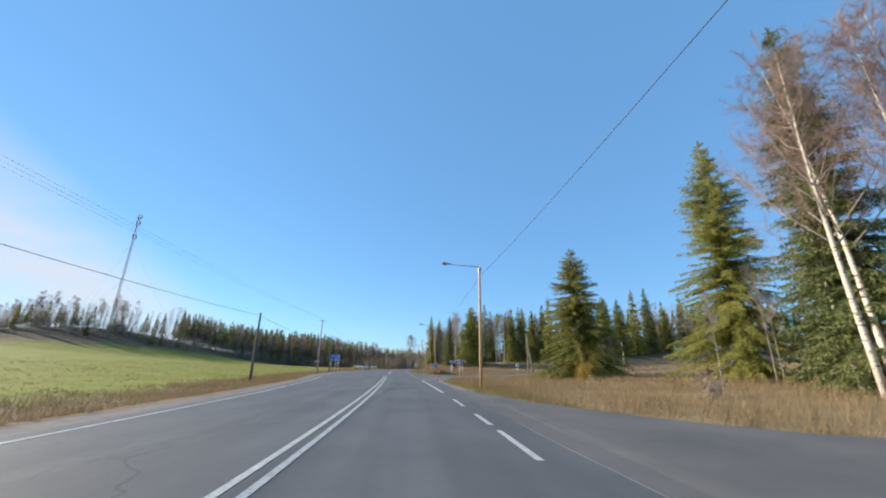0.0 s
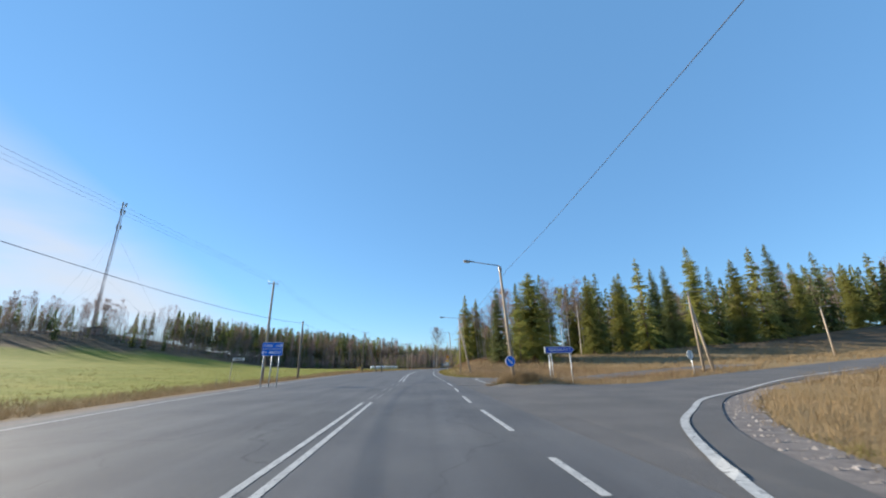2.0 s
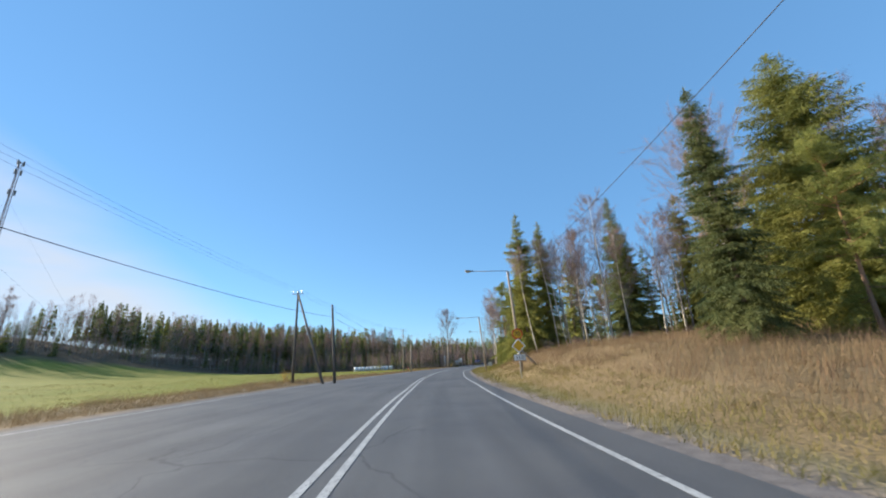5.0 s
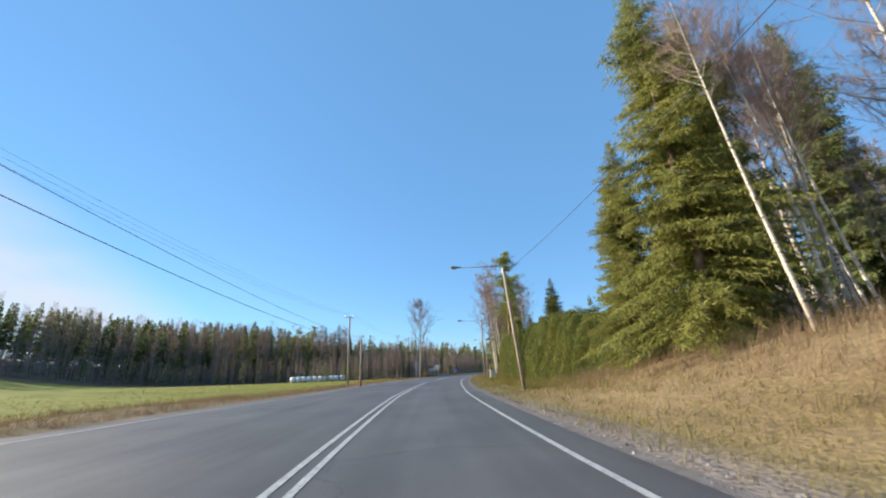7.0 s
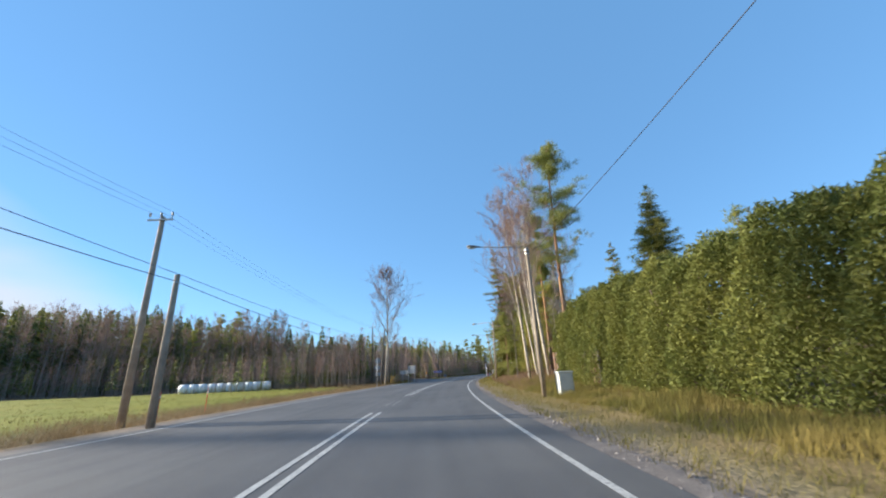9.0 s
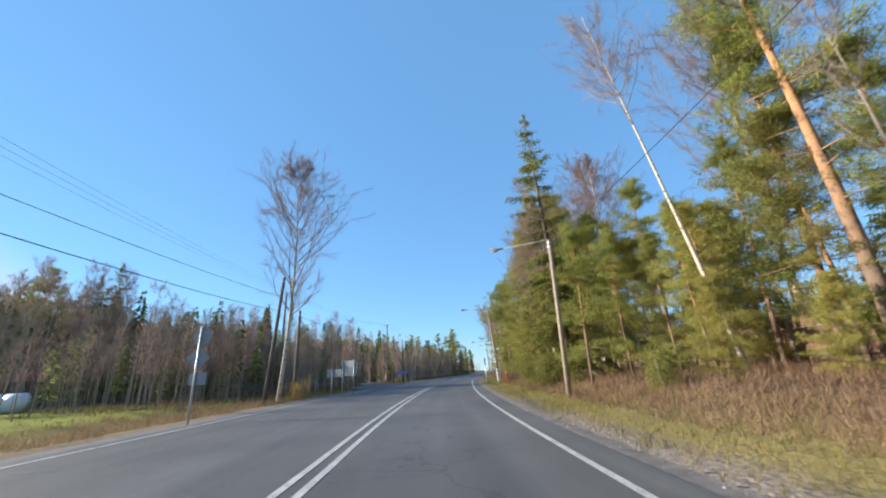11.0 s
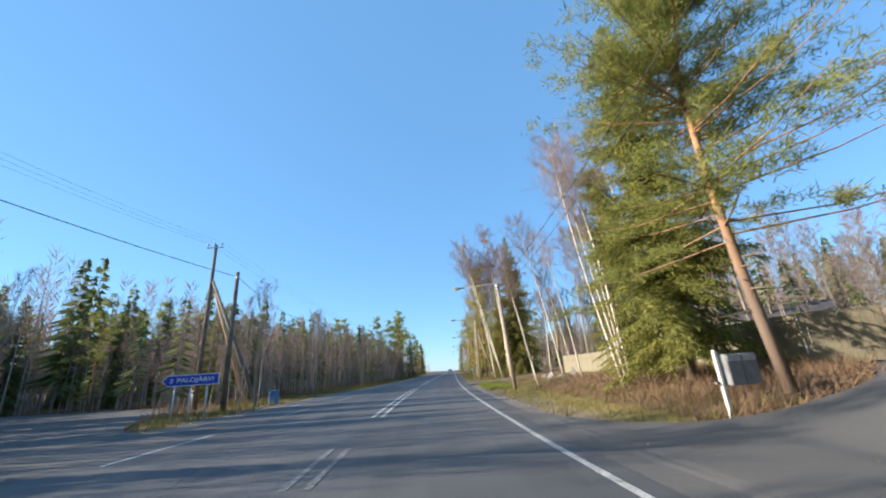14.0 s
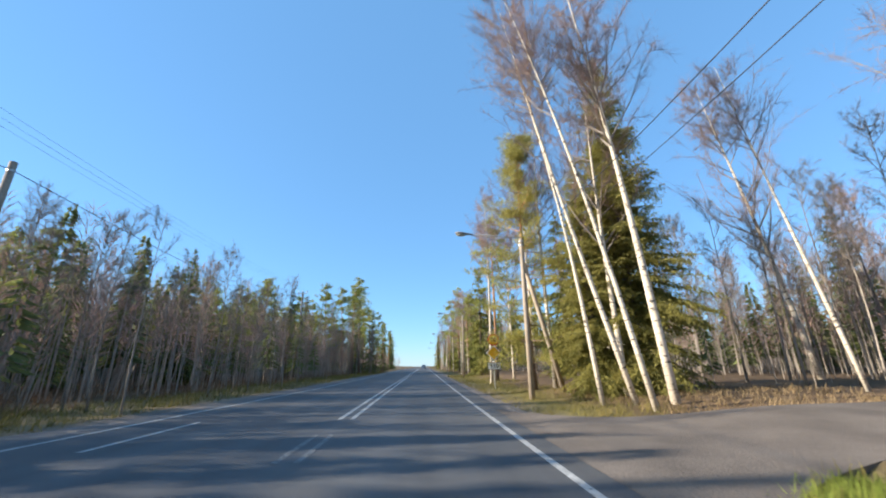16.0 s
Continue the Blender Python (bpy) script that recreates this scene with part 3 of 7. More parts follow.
# ---- roads ----
def ribbon(name, left_pts, right_pts, mat, z=None, lift=0.0, cuts=6, skirt=0.1, parent=None, ease=1):
    """A sheet between two lines of as many points, from side to side, with a turned-down rim."""
    a, b = np.array(left_pts, float), np.array(right_pts, float)
    w = np.linspace(0, 1, cuts + 1)
    grid = a[:, None, :] * (1 - w)[None, :, None] + b[:, None, :] * w[None, :, None]
    if z is not None:
        zz = np.full(grid.shape[:2], z + lift)
    else:
        sd_grid = np.array([[unplan(*p) for p in row] for row in grid])
        on_road = sd_grid[..., 1] < asphalt_right(sd_grid[..., 0]) + 0.1
        on_road &= sd_grid[..., 1] > left_at(sd_grid[..., 0]) - 0.6
        zz = np.where(on_road & (sd_grid[..., 0] < 420), min(lift, 0.006) if lift < 0.05 else 0.014, np.maximum(terrain(sd_grid[..., 0], sd_grid[..., 1]), -0.01) + 0.012 + (lift - 0.012) * np.clip((sd_grid[..., 1] - asphalt_right(sd_grid[..., 0])) / 3.0, ease, 1))
    k, c = zz.shape
    if skirt:
        grid = np.concatenate([grid[:, :1], grid, grid[:, -1:]], 1)
        zz = np.concatenate([zz[:, :1] - skirt, zz, zz[:, -1:] - skirt], 1)
        c += 2
    verts = np.concatenate([grid, zz[..., None]], -1).reshape(-1, 3)
    faces = [(i * c + j, i * c + j + 1, (i + 1) * c + j + 1, (i + 1) * c + j) for i in range(k - 1) for j in range(c - 1)]
    return link_mesh(name, verts, faces, mat, parent=parent)


def offset_line(s, d):
    return np.stack(plan(s, d), -1)


rs = np.concatenate([np.arange(-110, 300, 1.5), np.arange(300, 421, 10.0)])
road = tagged(ribbon("road", offset_line(rs, left_at(rs) - 0.55), offset_line(rs, asphalt_right(rs)), M["asphalt"], z=0.0, cuts=8),
              "grey asphalt two-lane country road with worn surface", "road", kind="structure")
# lane coordinates for the wear of the surface: along, across
lane = road.data.attributes.new("lane", "FLOAT_VECTOR", "POINT")
across = len(road.data.vertices) // len(rs)
w_ = np.linspace(0, 1, across)[None]
lane_d = (left_at(rs) - 0.55)[:, None] * (1 - w_) + asphalt_right(rs)[:, None] * w_
lane.data.foreach_set("vector", np.stack([np.repeat(rs, across), lane_d.ravel(), 0 * lane_d.ravel()], -1).astype(np.float32).ravel())
far_s = np.arange(420, 560, 5.0)
road_beyond = tagged(ribbon("road_beyond", offset_line(far_s, 0 * far_s - 6.1), offset_line(far_s, 0 * far_s + 2.5), M["asphalt"], lift=0.05, cuts=2),
                     "grey asphalt road dropping past the crest", "road", kind="structure")
for name, inner, outer in (("shoulder_right", asphalt_right(rs) - 0.02, asphalt_right(rs) + 0.5), ("shoulder_left", left_at(rs) - 1.75, left_at(rs) - 0.53)):
    tagged(ribbon(name, offset_line(rs, inner), offset_line(rs, outer), M["gravel"], z=-0.022, cuts=2, skirt=0.12),
           "reddish grey gravel road shoulder", "gravel shoulder", kind="structure")


def fine(pts, n=6):
    """More points on a line of few, rounded."""
    p = np.array(pts, float)
    q = np.concatenate([[2 * p[0] - p[1]], p, [2 * p[-1] - p[-2]]])
    res = []
    for i in range(1, len(q) - 2):
        for t in np.linspace(0, 1, n, endpoint=False):
            res.append(0.5 * ((2 * q[i]) + (-q[i - 1] + q[i + 1]) * t + (2 * q[i - 1] - 5 * q[i] + 4 * q[i + 1] - q[i + 2]) * t * t
                              + (-q[i - 1] + 3 * q[i] - 3 * q[i + 1] + q[i + 2]) * t ** 3))
    return np.array(res + [p[-1]])


def by_plan(pts):
    return [plan(s, d) for s, d in pts]


exit_south = fine([(1.8, 36.4), (2.75, 40.6), (4.9, 45.6), (10.2, 52.2), (18.5, 57.6), (30, 62.8), (44, 68.8), (70, 79)])
exit_north = fine([(0.2, 61.0), (1.9, 60.5), (4.6, 59.35), (10, 60.4), (18, 64.4), (29, 69.3), (43, 75.0), (69, 85)])
entry_south = fine([(-0.2, 62.0), (2.2, 62.0), (6, 65.0), (12, 67.4), (20, 70.6), (30, 74.6)])
entry_north = fine([(-1.2, 81.0), (1.3, 77.0), (4.2, 73.3), (8.8, 71.6), (18, 75.8), (29, 80.4)])
side_roads = [
    ("side_road_exit", exit_north, exit_south, M["asphalt_old"], 0.045, "grey asphalt side road climbing away from the junction"),
    ("side_road_entry", entry_north, entry_south, M["asphalt_old"], 0.04, "grey asphalt side road arm with yield markings"),
    ("side_road_near", fine(by_plan([(24.5, 2.6), (20, 3.7), (14.5, 4.8), (11, 6.2), (8.8, 7.6), (7.2, 10), (6, 20)])), fine(by_plan([(10, 2.6), (6, 2.6), (1, 3.0), (-4, 5), (-8, 8), (-10, 12), (-12, 22)])),
     M["asphalt_old"], 0.03, "asphalt side road mouth beside the road"),
    ("side_road_left", fine(by_plan([(214.5, -6.9), (218.5, -9.9), (224, -12.2), (230, -13.3), (236, -14.9), (240.5, -19), (243, -27), (242, -38), (238, -50)])), fine(by_plan([(236.5, -6.6), (235.6, -8.4), (237.5, -10.6), (241, -12.4), (246, -15.0), (250, -20.5), (251.5, -29), (250, -40), (246, -52)])),
     M["asphalt_old"], 0.03, "asphalt side road leaving into the woods"),
    ("driveway_near", fine(by_plan([(237.0, 2.2), (233.6, 2.95), (231.5, 3.7), (230.5, 4.9), (230.1, 6.4), (230.4, 8.2), (232.7, 10.9), (236, 15), (245, 24)])), fine(by_plan([(223.5, 2.3), (224.8, 2.9), (226.2, 3.6), (227.3, 4.6), (227.7, 6), (227.8, 7.5), (229, 10), (231.5, 14), (239, 23)])),
     M["asphalt_old"], 0.03, "worn asphalt driveway towards the garage"),
    ("driveway_far", fine(by_plan([(263, 2.2), (260.9, 4.2), (260.3, 9), (260.6, 16), (261, 26)])), fine(by_plan([(254.3, 2.2), (256, 5), (256.6, 9), (256.6, 16), (256, 26)])),
     M["dirt"], 0.03, "worn brown dirt driveway mouth beside birches"),
]
def inside(x, y, outline):
    """Whether points lie within a closed outline."""
    x, y = np.asarray(x, float), np.asarray(y, float)
    hit = np.zeros(x.shape, bool)
    o = np.asarray(outline, float)
    for (ax, ay), (bx, by) in zip(o, np.roll(o, -1, 0)):
        cross = ((ay > y) != (by > y)) & (x < (bx - ax) * (y - ay) / (by - ay + 1e-12) + ax)
        hit ^= cross
    return hit


PAVED = [np.concatenate([np.asarray(a), np.asarray(b)[::-1]]) for _, a, b, *_ in side_roads]
under = np.zeros(X_.shape, bool)
for o in PAVED:
    under |= inside(X_, Y_, o)
Z_ = np.where(under, terrain(S_.ravel(), D_.ravel()) - 0.12, Z_)
ground.data.vertices.foreach_set("co", np.stack([X_, Y_, Z_], -1).astype(np.float32).ravel())
ground.data.update()
for name, a, b, mat, lift, label in side_roads:
    tagged(ribbon(name, a, b, mat, lift=lift, cuts=10, skirt=0.12, ease=0 if name in ("side_road_exit", "side_road_entry") else 1), label, "side road", kind="structure")


rim = np.gradient(exit_south, axis=0)
rim = np.stack([rim[:, 1], -rim[:, 0]], -1) / np.linalg.norm(rim, axis=1)[:, None]
keep_ = (exit_south[:, 0] < 30) & (exit_south[:, 1] > 37.5)
rim_width = np.interp(exit_south[:, 1], [37, 40, 43, 50, 62], [0.3, 0.6, 0.85, 0.8, 0.4])[:, None]
tagged(ribbon("gravel_rim", (exit_south - rim * 0.04)[keep_], (exit_south + rim * rim_width)[keep_], M["gravel"], lift=0.02, cuts=3, skirt=0.06), "pinkish grey gravel along the junction corner", "gravel shoulder", kind="structure")


corner = fine(by_plan([(218.0, 2.9), (221.0, 2.85), (223.6, 2.9), (225.2, 3.5), (226.4, 4.4)]))
corner_in = fine(by_plan([(218.0, 3.5), (220.6, 4.2), (222.6, 4.5), (224.0, 4.9), (225.4, 5.6)]))
tagged(ribbon("gravel_corner", corner, corner_in, M["gravel"], lift=0.035, cuts=3, skirt=0.15), "grey gravel on the corner of the driveway", "gravel shoulder", kind="structure")


def kerb_along(line, width, height):
    """A low kerb with sloping sides along a line."""
    k = np.gradient(line, axis=0)
    k = np.stack([k[:, 1], -k[:, 0]], -1) / np.linalg.norm(k, axis=1)[:, None]
    rows = []
    for o, z in ((-0.5, -0.1), (-0.5, height * 0.7), (-0.25, height), (0.25, height), (0.5, height * 0.7), (0.5, -0.1)):
        rows.append(np.concatenate([line + k * o * width, np.full((len(line), 1), z)], 1))
    v = np.stack(rows, 1).reshape(-1, 3)
    f = [(i * 6 + j, i * 6 + (j + 1) % 6, (i + 1) * 6 + (j + 1) % 6, (i + 1) * 6 + j) for i in range(len(line) - 1) for j in range(6)]
    ends = [tuple(range(6)), tuple((len(line) - 1) * 6 + j for j in range(6))[::-1]]
    return link_mesh("kerb", v, f + ends, M["asphalt_old"])


tagged(kerb_along(fine([(2.7, 60.45), (2.15, 60.95), (1.98, 61.3), (2.2, 61.62), (2.8, 61.95), (3.7, 62.7)]), 0.2, 0.13), "low dark kerb round the tip of the grassy island", "kerb", kind="structure")


# ---- road markings, parts of the road ----
def stripe(name, s0, s1, d0, width, mat=None, lift=0.006):
    q = np.linspace(s0, s1, max(2, int((s1 - s0) / 1.5) + 1))
    dd = d0(q) if callable(d0) else np.full_like(q, d0)
    return ribbon(name, offset_line(q, dd - width / 2), offset_line(q, dd + width / 2), mat or M["paint"], z=lift, cuts=1, skirt=0, parent=road)


for s0, s1 in ((-60, 51.5), (69.5, 163), (173, 217.5), (235.8, 255), (261.5, 418)):
    for shift in (-0.15, 0.15):
        stripe("centre_line", s0, s1, lambda q, k=shift: centre_at(q) + k, 0.115)
for s0, s1 in ((53, 55.5), (58, 60.5), (63.5, 65.5), (166, 168.6), (221.5, 224), (228.5, 231), (257.2, 259.4)):
    for shift in (-0.15, 0.15):
        stripe("worn_centre_line", s0, s1, lambda q, k=shift: centre_at(q) + k, 0.1, M["paint_worn"])
stripe("edge_line", 20.3, 36.4, right_at, 0.15)
stripe("edge_line", 82, 418, right_at, 0.11)
for s0, s1 in ((5.8, 8.4), (9.2, 11.2), (13.4, 16.2), (41.0, 42.6), (44.8, 48.4), (50.6, 53.4), (56.1, 59.4), (61.6, 65.6), (69.0, 70.6), (73.4, 76.0), (78.6, 80.8)):
    stripe("dash", s0, s1, right_at, 0.12)
for s0, s1 in ((-60, 217.5), (243, 418)):
    stripe("edge_line", s0, s1, left_at, 0.12)
for s0, s1 in ((217.6, 221), (224.6, 227.4), (231, 234.4), (238.6, 241.4), (245.2, 248.2), (252, 254.6), (258.2, 261.4)):
    stripe("dash", s0, s1, along((210, -6.1), (232, -5.9), (246, -5.4), (262, -5.2)), 0.11)
curve = fine([plan(36.4, 1.85), plan(37.4, 1.93), (1.2, 39.2), (1.85, 41.1), (2.6, 43.0), (3.85, 45.4), (5.4, 47.5), (7.8, 50.5), (12.0, 54.0), (17.6, 57.9), (26, 62.0)])
cn = np.gradient(curve, axis=0)
cn = np.stack([cn[:, 1], -cn[:, 0]], -1) / np.linalg.norm(cn, axis=1)[:, None]
ribbon("edge_line", curve - cn * 0.08, curve + cn * 0.08, M["paint"], lift=0.055, cuts=1, skirt=0, parent=road)
# yield teeth across the joining arm, and the line that runs out from them
for k in range(15):
    cy = 62.4 + 0.67 * k
    cx = 1.85 - 0.035 * (cy - 62.4) + 0.35 * max(0.0, cy - 70.4)
    bm = bmesh.new()
    f = bm.faces.new([bm.verts.new(p) for p in ((cx - 0.30, cy + 0.14, 0.062), (cx + 0.02, cy - 0.24, 0.062), (cx + 0.30, cy + 0.22, 0.062))])
    if f.normal.z < 0:
        f.normal_flip()
    part("yield_tooth", bm, M["paint"], road)

# ---- trees: each a stem and a crown; a few are built, the rest are copies ----
RNG = np.random.default_rng(7)


def kites(root, way, length, width, rng, flat=0.0):
    """Leaf-like blades: rows of roots, directions, lengths and widths. Returns verts and triangles."""
    n = len(root)
    up = rng.normal(size=(n, 3))
    up[:, 2] += flat
    side = np.cross(way, up)
    side /= np.linalg.norm(side, axis=1)[:, None] + 1e-9
    half = side * (width / 2)[:, None]
    v = np.stack([root - half, root + half, root + way * length[:, None]], 1).reshape(-1, 3)
    return v, np.arange(3 * n).reshape(-1, 3)


def unit(v):
    return v / (np.linalg.norm(v, axis=-1, keepdims=True) + 1e-9)


def pipes(starts, ends, r0, r1, sides=3):
    """Straight tapered twigs from starts to ends, all in one go."""
    n = len(starts)
    t = unit(ends - starts)
    u = unit(np.cross(t, np.array([0.31, 0.52, 0.8]) + 0 * t))
    w = np.cross(t, u)
    a = np.arange(sides) * 2 * math.pi / sides
    ring = np.cos(a)[None, :, None] * u[:, None] + np.sin(a)[None, :, None] * w[:, None]
    v = np.concatenate([starts[:, None] + ring * np.reshape(r0, (-1, 1, 1)), ends[:, None] + ring * np.reshape(r1, (-1, 1, 1))], 1)
    base = (np.arange(n) * 2 * sides)[:, None]
    f = np.concatenate([base + np.array([[i, (i + 1) % sides, sides + (i + 1) % sides, sides + i]]) for i in range(sides)], 0)
    return v.reshape(-1, 3), f


def join(*pieces):
    vs, fs, k = [], [], 0
    for v, f in pieces:
        vs.append(v)
        fs.extend((f + k).tolist())
        k += len(v)
    return np.concatenate(vs), fs


def stem(points, radii, sides=8):
    bm = bmesh.new()
    tube(bm, points, radii, sides)
    v = np.array([p.co for p in bm.verts])
    bm.verts.index_update()
    f = [[q.index for q in g.verts] for g in bm.faces]
    bm.free()
    return v, f


def assemble(name, stem_mesh, stem_mat, crown, crown_mat, label, category, crown_mats=None, index=None):
    tree = new(name)
    tree.empty_display_size = 0.3
    tagged(tree, label, category)
    link_mesh("trunk", *stem_mesh, stem_mat, parent=tree, smooth_shade=True)
    link_mesh("crown", *crown, crown_mats or crown_mat, index=index, parent=tree)
    return tree


def spruce(h, r, seed, mat, detail=1.0, bare=0.04, ragged=0.25, tiers=0):
    """tiers: whorls of boughs set apart, with a thin stretch at mid height."""
    rng = np.random.default_rng(seed)
    n = int(h * 26 * detail)
    zr = bare + (0.985 - bare) * rng.random(n) ** 1.05
    if tiers:
        zr = np.where(zr > 0.4, np.round(zr * tiers) / tiers + rng.normal(0, 0.006, n), zr)
        zr = np.clip(zr[(rng.random(n) > np.where((zr > 0.42) & (zr < 0.6), 0.8, np.where(zr > 0.6, 0.45, 0.34)))], 0, 0.985)
        n = len(zr)
    az = np.arange(n) * 2.39996 + rng.normal(0, 0.3, n)
    lobes = 1 + ragged * np.sin(az * 2 + seed) * np.sin(zr * 21 + seed)
    length = r * (1 - zr) ** 0.78 * (0.72 + 0.5 * rng.random(n)) * lobes * np.clip(0.55 + zr * 5, 0, 1) + 0.07
    per = np.maximum(3, (length / (0.15 / detail ** 0.5)).astype(int))
    which = np.repeat(np.arange(n), per)
    u = np.concatenate([(np.arange(k) + 0.7) / k for k in per])
    flat = np.stack([np.cos(az), np.sin(az), 0 * az], -1)
    tilt = 0.50 * zr - 0.10
    base = np.stack([0 * az, 0 * az, zr * h], -1)

    def at(i, w):
        p = base[i] + flat[i] * (length[i] * w)[:, None]
        p[:, 2] += length[i] * (tilt[i] * w - (0.62 - 0.4 * zr[i]) * w * w + 0.22 * w ** 3)
        return p

    roots = at(which, u)
    ahead = unit(at(which, u + 0.05) - roots)
    cross = np.stack([-np.sin(az), np.cos(az), 0 * az], -1)[which]
    out = []

    def spray(root, way, size, count):
        """A twig with short tufts to both sides of it; far trees take one blade."""
        if count == 0:
            out.append(kites(root, way, size, size * 0.26, rng, 0.3))
            return
        out.append(kites(root, way, size, size * 0.10, rng, 0.3))
        many = np.repeat(np.arange(len(root)), count)
        w = np.tile((np.arange(count) + 0.6) / count, len(root)) + rng.normal(0, 0.06, len(many))
        aside = unit(np.cross(way, rng.normal(0, 0.5, way.shape) + np.array([0, 0, 1.0])))[many] * np.where(np.arange(len(many)) % 2, 1.0, -1.0)[:, None]
        tuft = unit(way[many] * 0.75 + aside * 0.7 + np.array([0, 0, -0.15]) + rng.normal(0, 0.28, (len(many), 3)))
        ln = size[many] * (0.52 - 0.26 * w) * (0.7 + 0.6 * rng.random(len(many)))
        out.append(kites(root[many] + way[many] * (size[many] * w)[:, None], tuft, ln, ln * 0.26 + 0.006, rng))

    count = 5 if detail > 0.6 else 0
    young = np.clip(0.35 + 0.55 * length[which], 0.35, 1.0)
    for sign in (-1, 1):
        way = unit(ahead * 0.75 + cross * sign * (0.75 + 0.3 * rng.random(len(u)))[:, None] + np.array([0, 0, -0.42]) + rng.normal(0, 0.2, roots.shape))
        spray(roots, way, (0.36 + 0.30 * rng.random(len(u))) * (1.12 - 0.45 * u) * young / detail ** 0.5, count)
    hang = unit(np.array([0, 0, -1.0]) + ahead * 0.45 + rng.normal(0, 0.25, roots.shape))
    spray(roots, hang, (0.26 + 0.27 * rng.random(len(u))) * young / detail ** 0.5, 3 if count else 0)
    top = np.tile([[0.0, 0.0, h * 0.975]], (8, 1))
    out.append(kites(top, unit(np.array([0, 0, 1.0]) + rng.normal(0, 0.25, (8, 3))), np.full(8, h * 0.035), np.full(8, 0.12), rng))
    s, f = stem([(0, 0, -0.3), (0, 0, h * 0.3), (0, 0, h * 0.7), (0, 0, h)], [h * 0.0125, h * 0.010, h * 0.005, 0.015], 7)
    return assemble("spruce_tree", (s, f), M["bark"], join(*out), mat, "dense green spruce tree with drooping boughs", "spruce")


def pine(h, seed, detail=1.0, start=0.42, spread=2.3, mat=None, bend=0.4, limbs=46, taper=3.2):
    rng = np.random.default_rng(seed)
    n = int(limbs * detail ** 0.5)
    zr = start + (0.99 - start) * rng.random(n) ** 0.8
    az = np.arange(n) * 2.39996 + rng.normal(0, 0.4, n)
    length = spread * (0.45 + 0.75 * rng.random(n)) * np.clip((1.03 - zr) * taper, 0.25, 1)
    sway = lambda z: np.stack([bend * np.sin(z * 2.6 + seed), bend * 0.7 * np.sin(z * 2.1 + 2 * seed), 0 * z], -1) - np.array([bend * math.sin(seed), bend * 0.7 * math.sin(2 * seed), 0])
    base = sway(zr) + np.stack([0 * zr, 0 * zr, zr * h], -1)
    way = unit(np.stack([np.cos(az), np.sin(az), 0.05 + 0.75 * zr - 0.3 + rng.normal(0, 0.12, n)], -1))
    limb_mid, limb_end = base + way * (length * 0.55)[:, None], base + way * length[:, None] + np.array([0, 0, 0.25])
    wood = [pipes(base, limb_mid, np.full(n, h * 0.0024), np.full(n, 0.018), 4), pipes(limb_mid, limb_end, np.full(n, 0.018), np.full(n, 0.007), 3)]
    dead = rng.random((7, 2))
    d0 = sway(start * (0.45 + 0.5 * dead[:, 0])) + np.stack([0 * dead[:, 0], 0 * dead[:, 0], h * start * (0.45 + 0.5 * dead[:, 0])], -1)
    wood.append(pipes(d0, d0 + np.stack([np.cos(dead[:, 1] * 6.28), np.sin(dead[:, 1] * 6.28), -0.1 + 0 * dead[:, 0]], -1) * 0.9, np.full(7, 0.025), np.full(7, 0.008), 3))
    near = detail > 0.6
    clumps = 12 if near else 9
    src, w = np.repeat(np.arange(n), clumps), np.tile(np.linspace(0.22 if near else 0.34, 1.05, clumps), n) + rng.normal(0, 0.05, n * clumps)
    centre = base[src] + way[src] * (length[src] * w)[:, None] + np.array([0, 0, 0.2]) + rng.normal(0, 0.26, (n * clumps, 3)) * np.array([1, 1, 0.55])
    per = int((52 if near else 26) * detail)
    root = np.repeat(centre, per, 0) + rng.normal(0, 0.15 if near else 0.12, (n * clumps * per, 3)) * np.array([1, 1, 0.6])
    needle = unit(rng.normal(0, 1, root.shape) + np.array([0, 0, 0.55]) + np.repeat(way[src], per, 0) * 0.6)
    size = (0.20 + 0.18 * rng.random(len(root))) / detail ** 0.35 * (0.72 if near else 1.0)
    green = kites(root, needle, size, size * (0.115 if near else 0.17), rng)
    wv, wf = join(*wood)
    v, f = join((wv, np.array(wf)), green)
    zt = np.linspace(0, 1, 9)
    mid = sway(zt) + np.stack([0 * zt, 0 * zt, zt * h], -1)
    mid[0, 2] = -0.3
    s, sf = stem(mid, [h * 0.0110 * (1 - 0.86 * q) for q in zt], 9)
    return assemble("pine_tree", (s, sf), M["pine_bark"], (v, f), None, "tall pine with orange bark and open green crown", "pine",
                    [M["pine_bark"], mat or M["pine"]], [0] * len(wf) + [1] * len(green[1]))


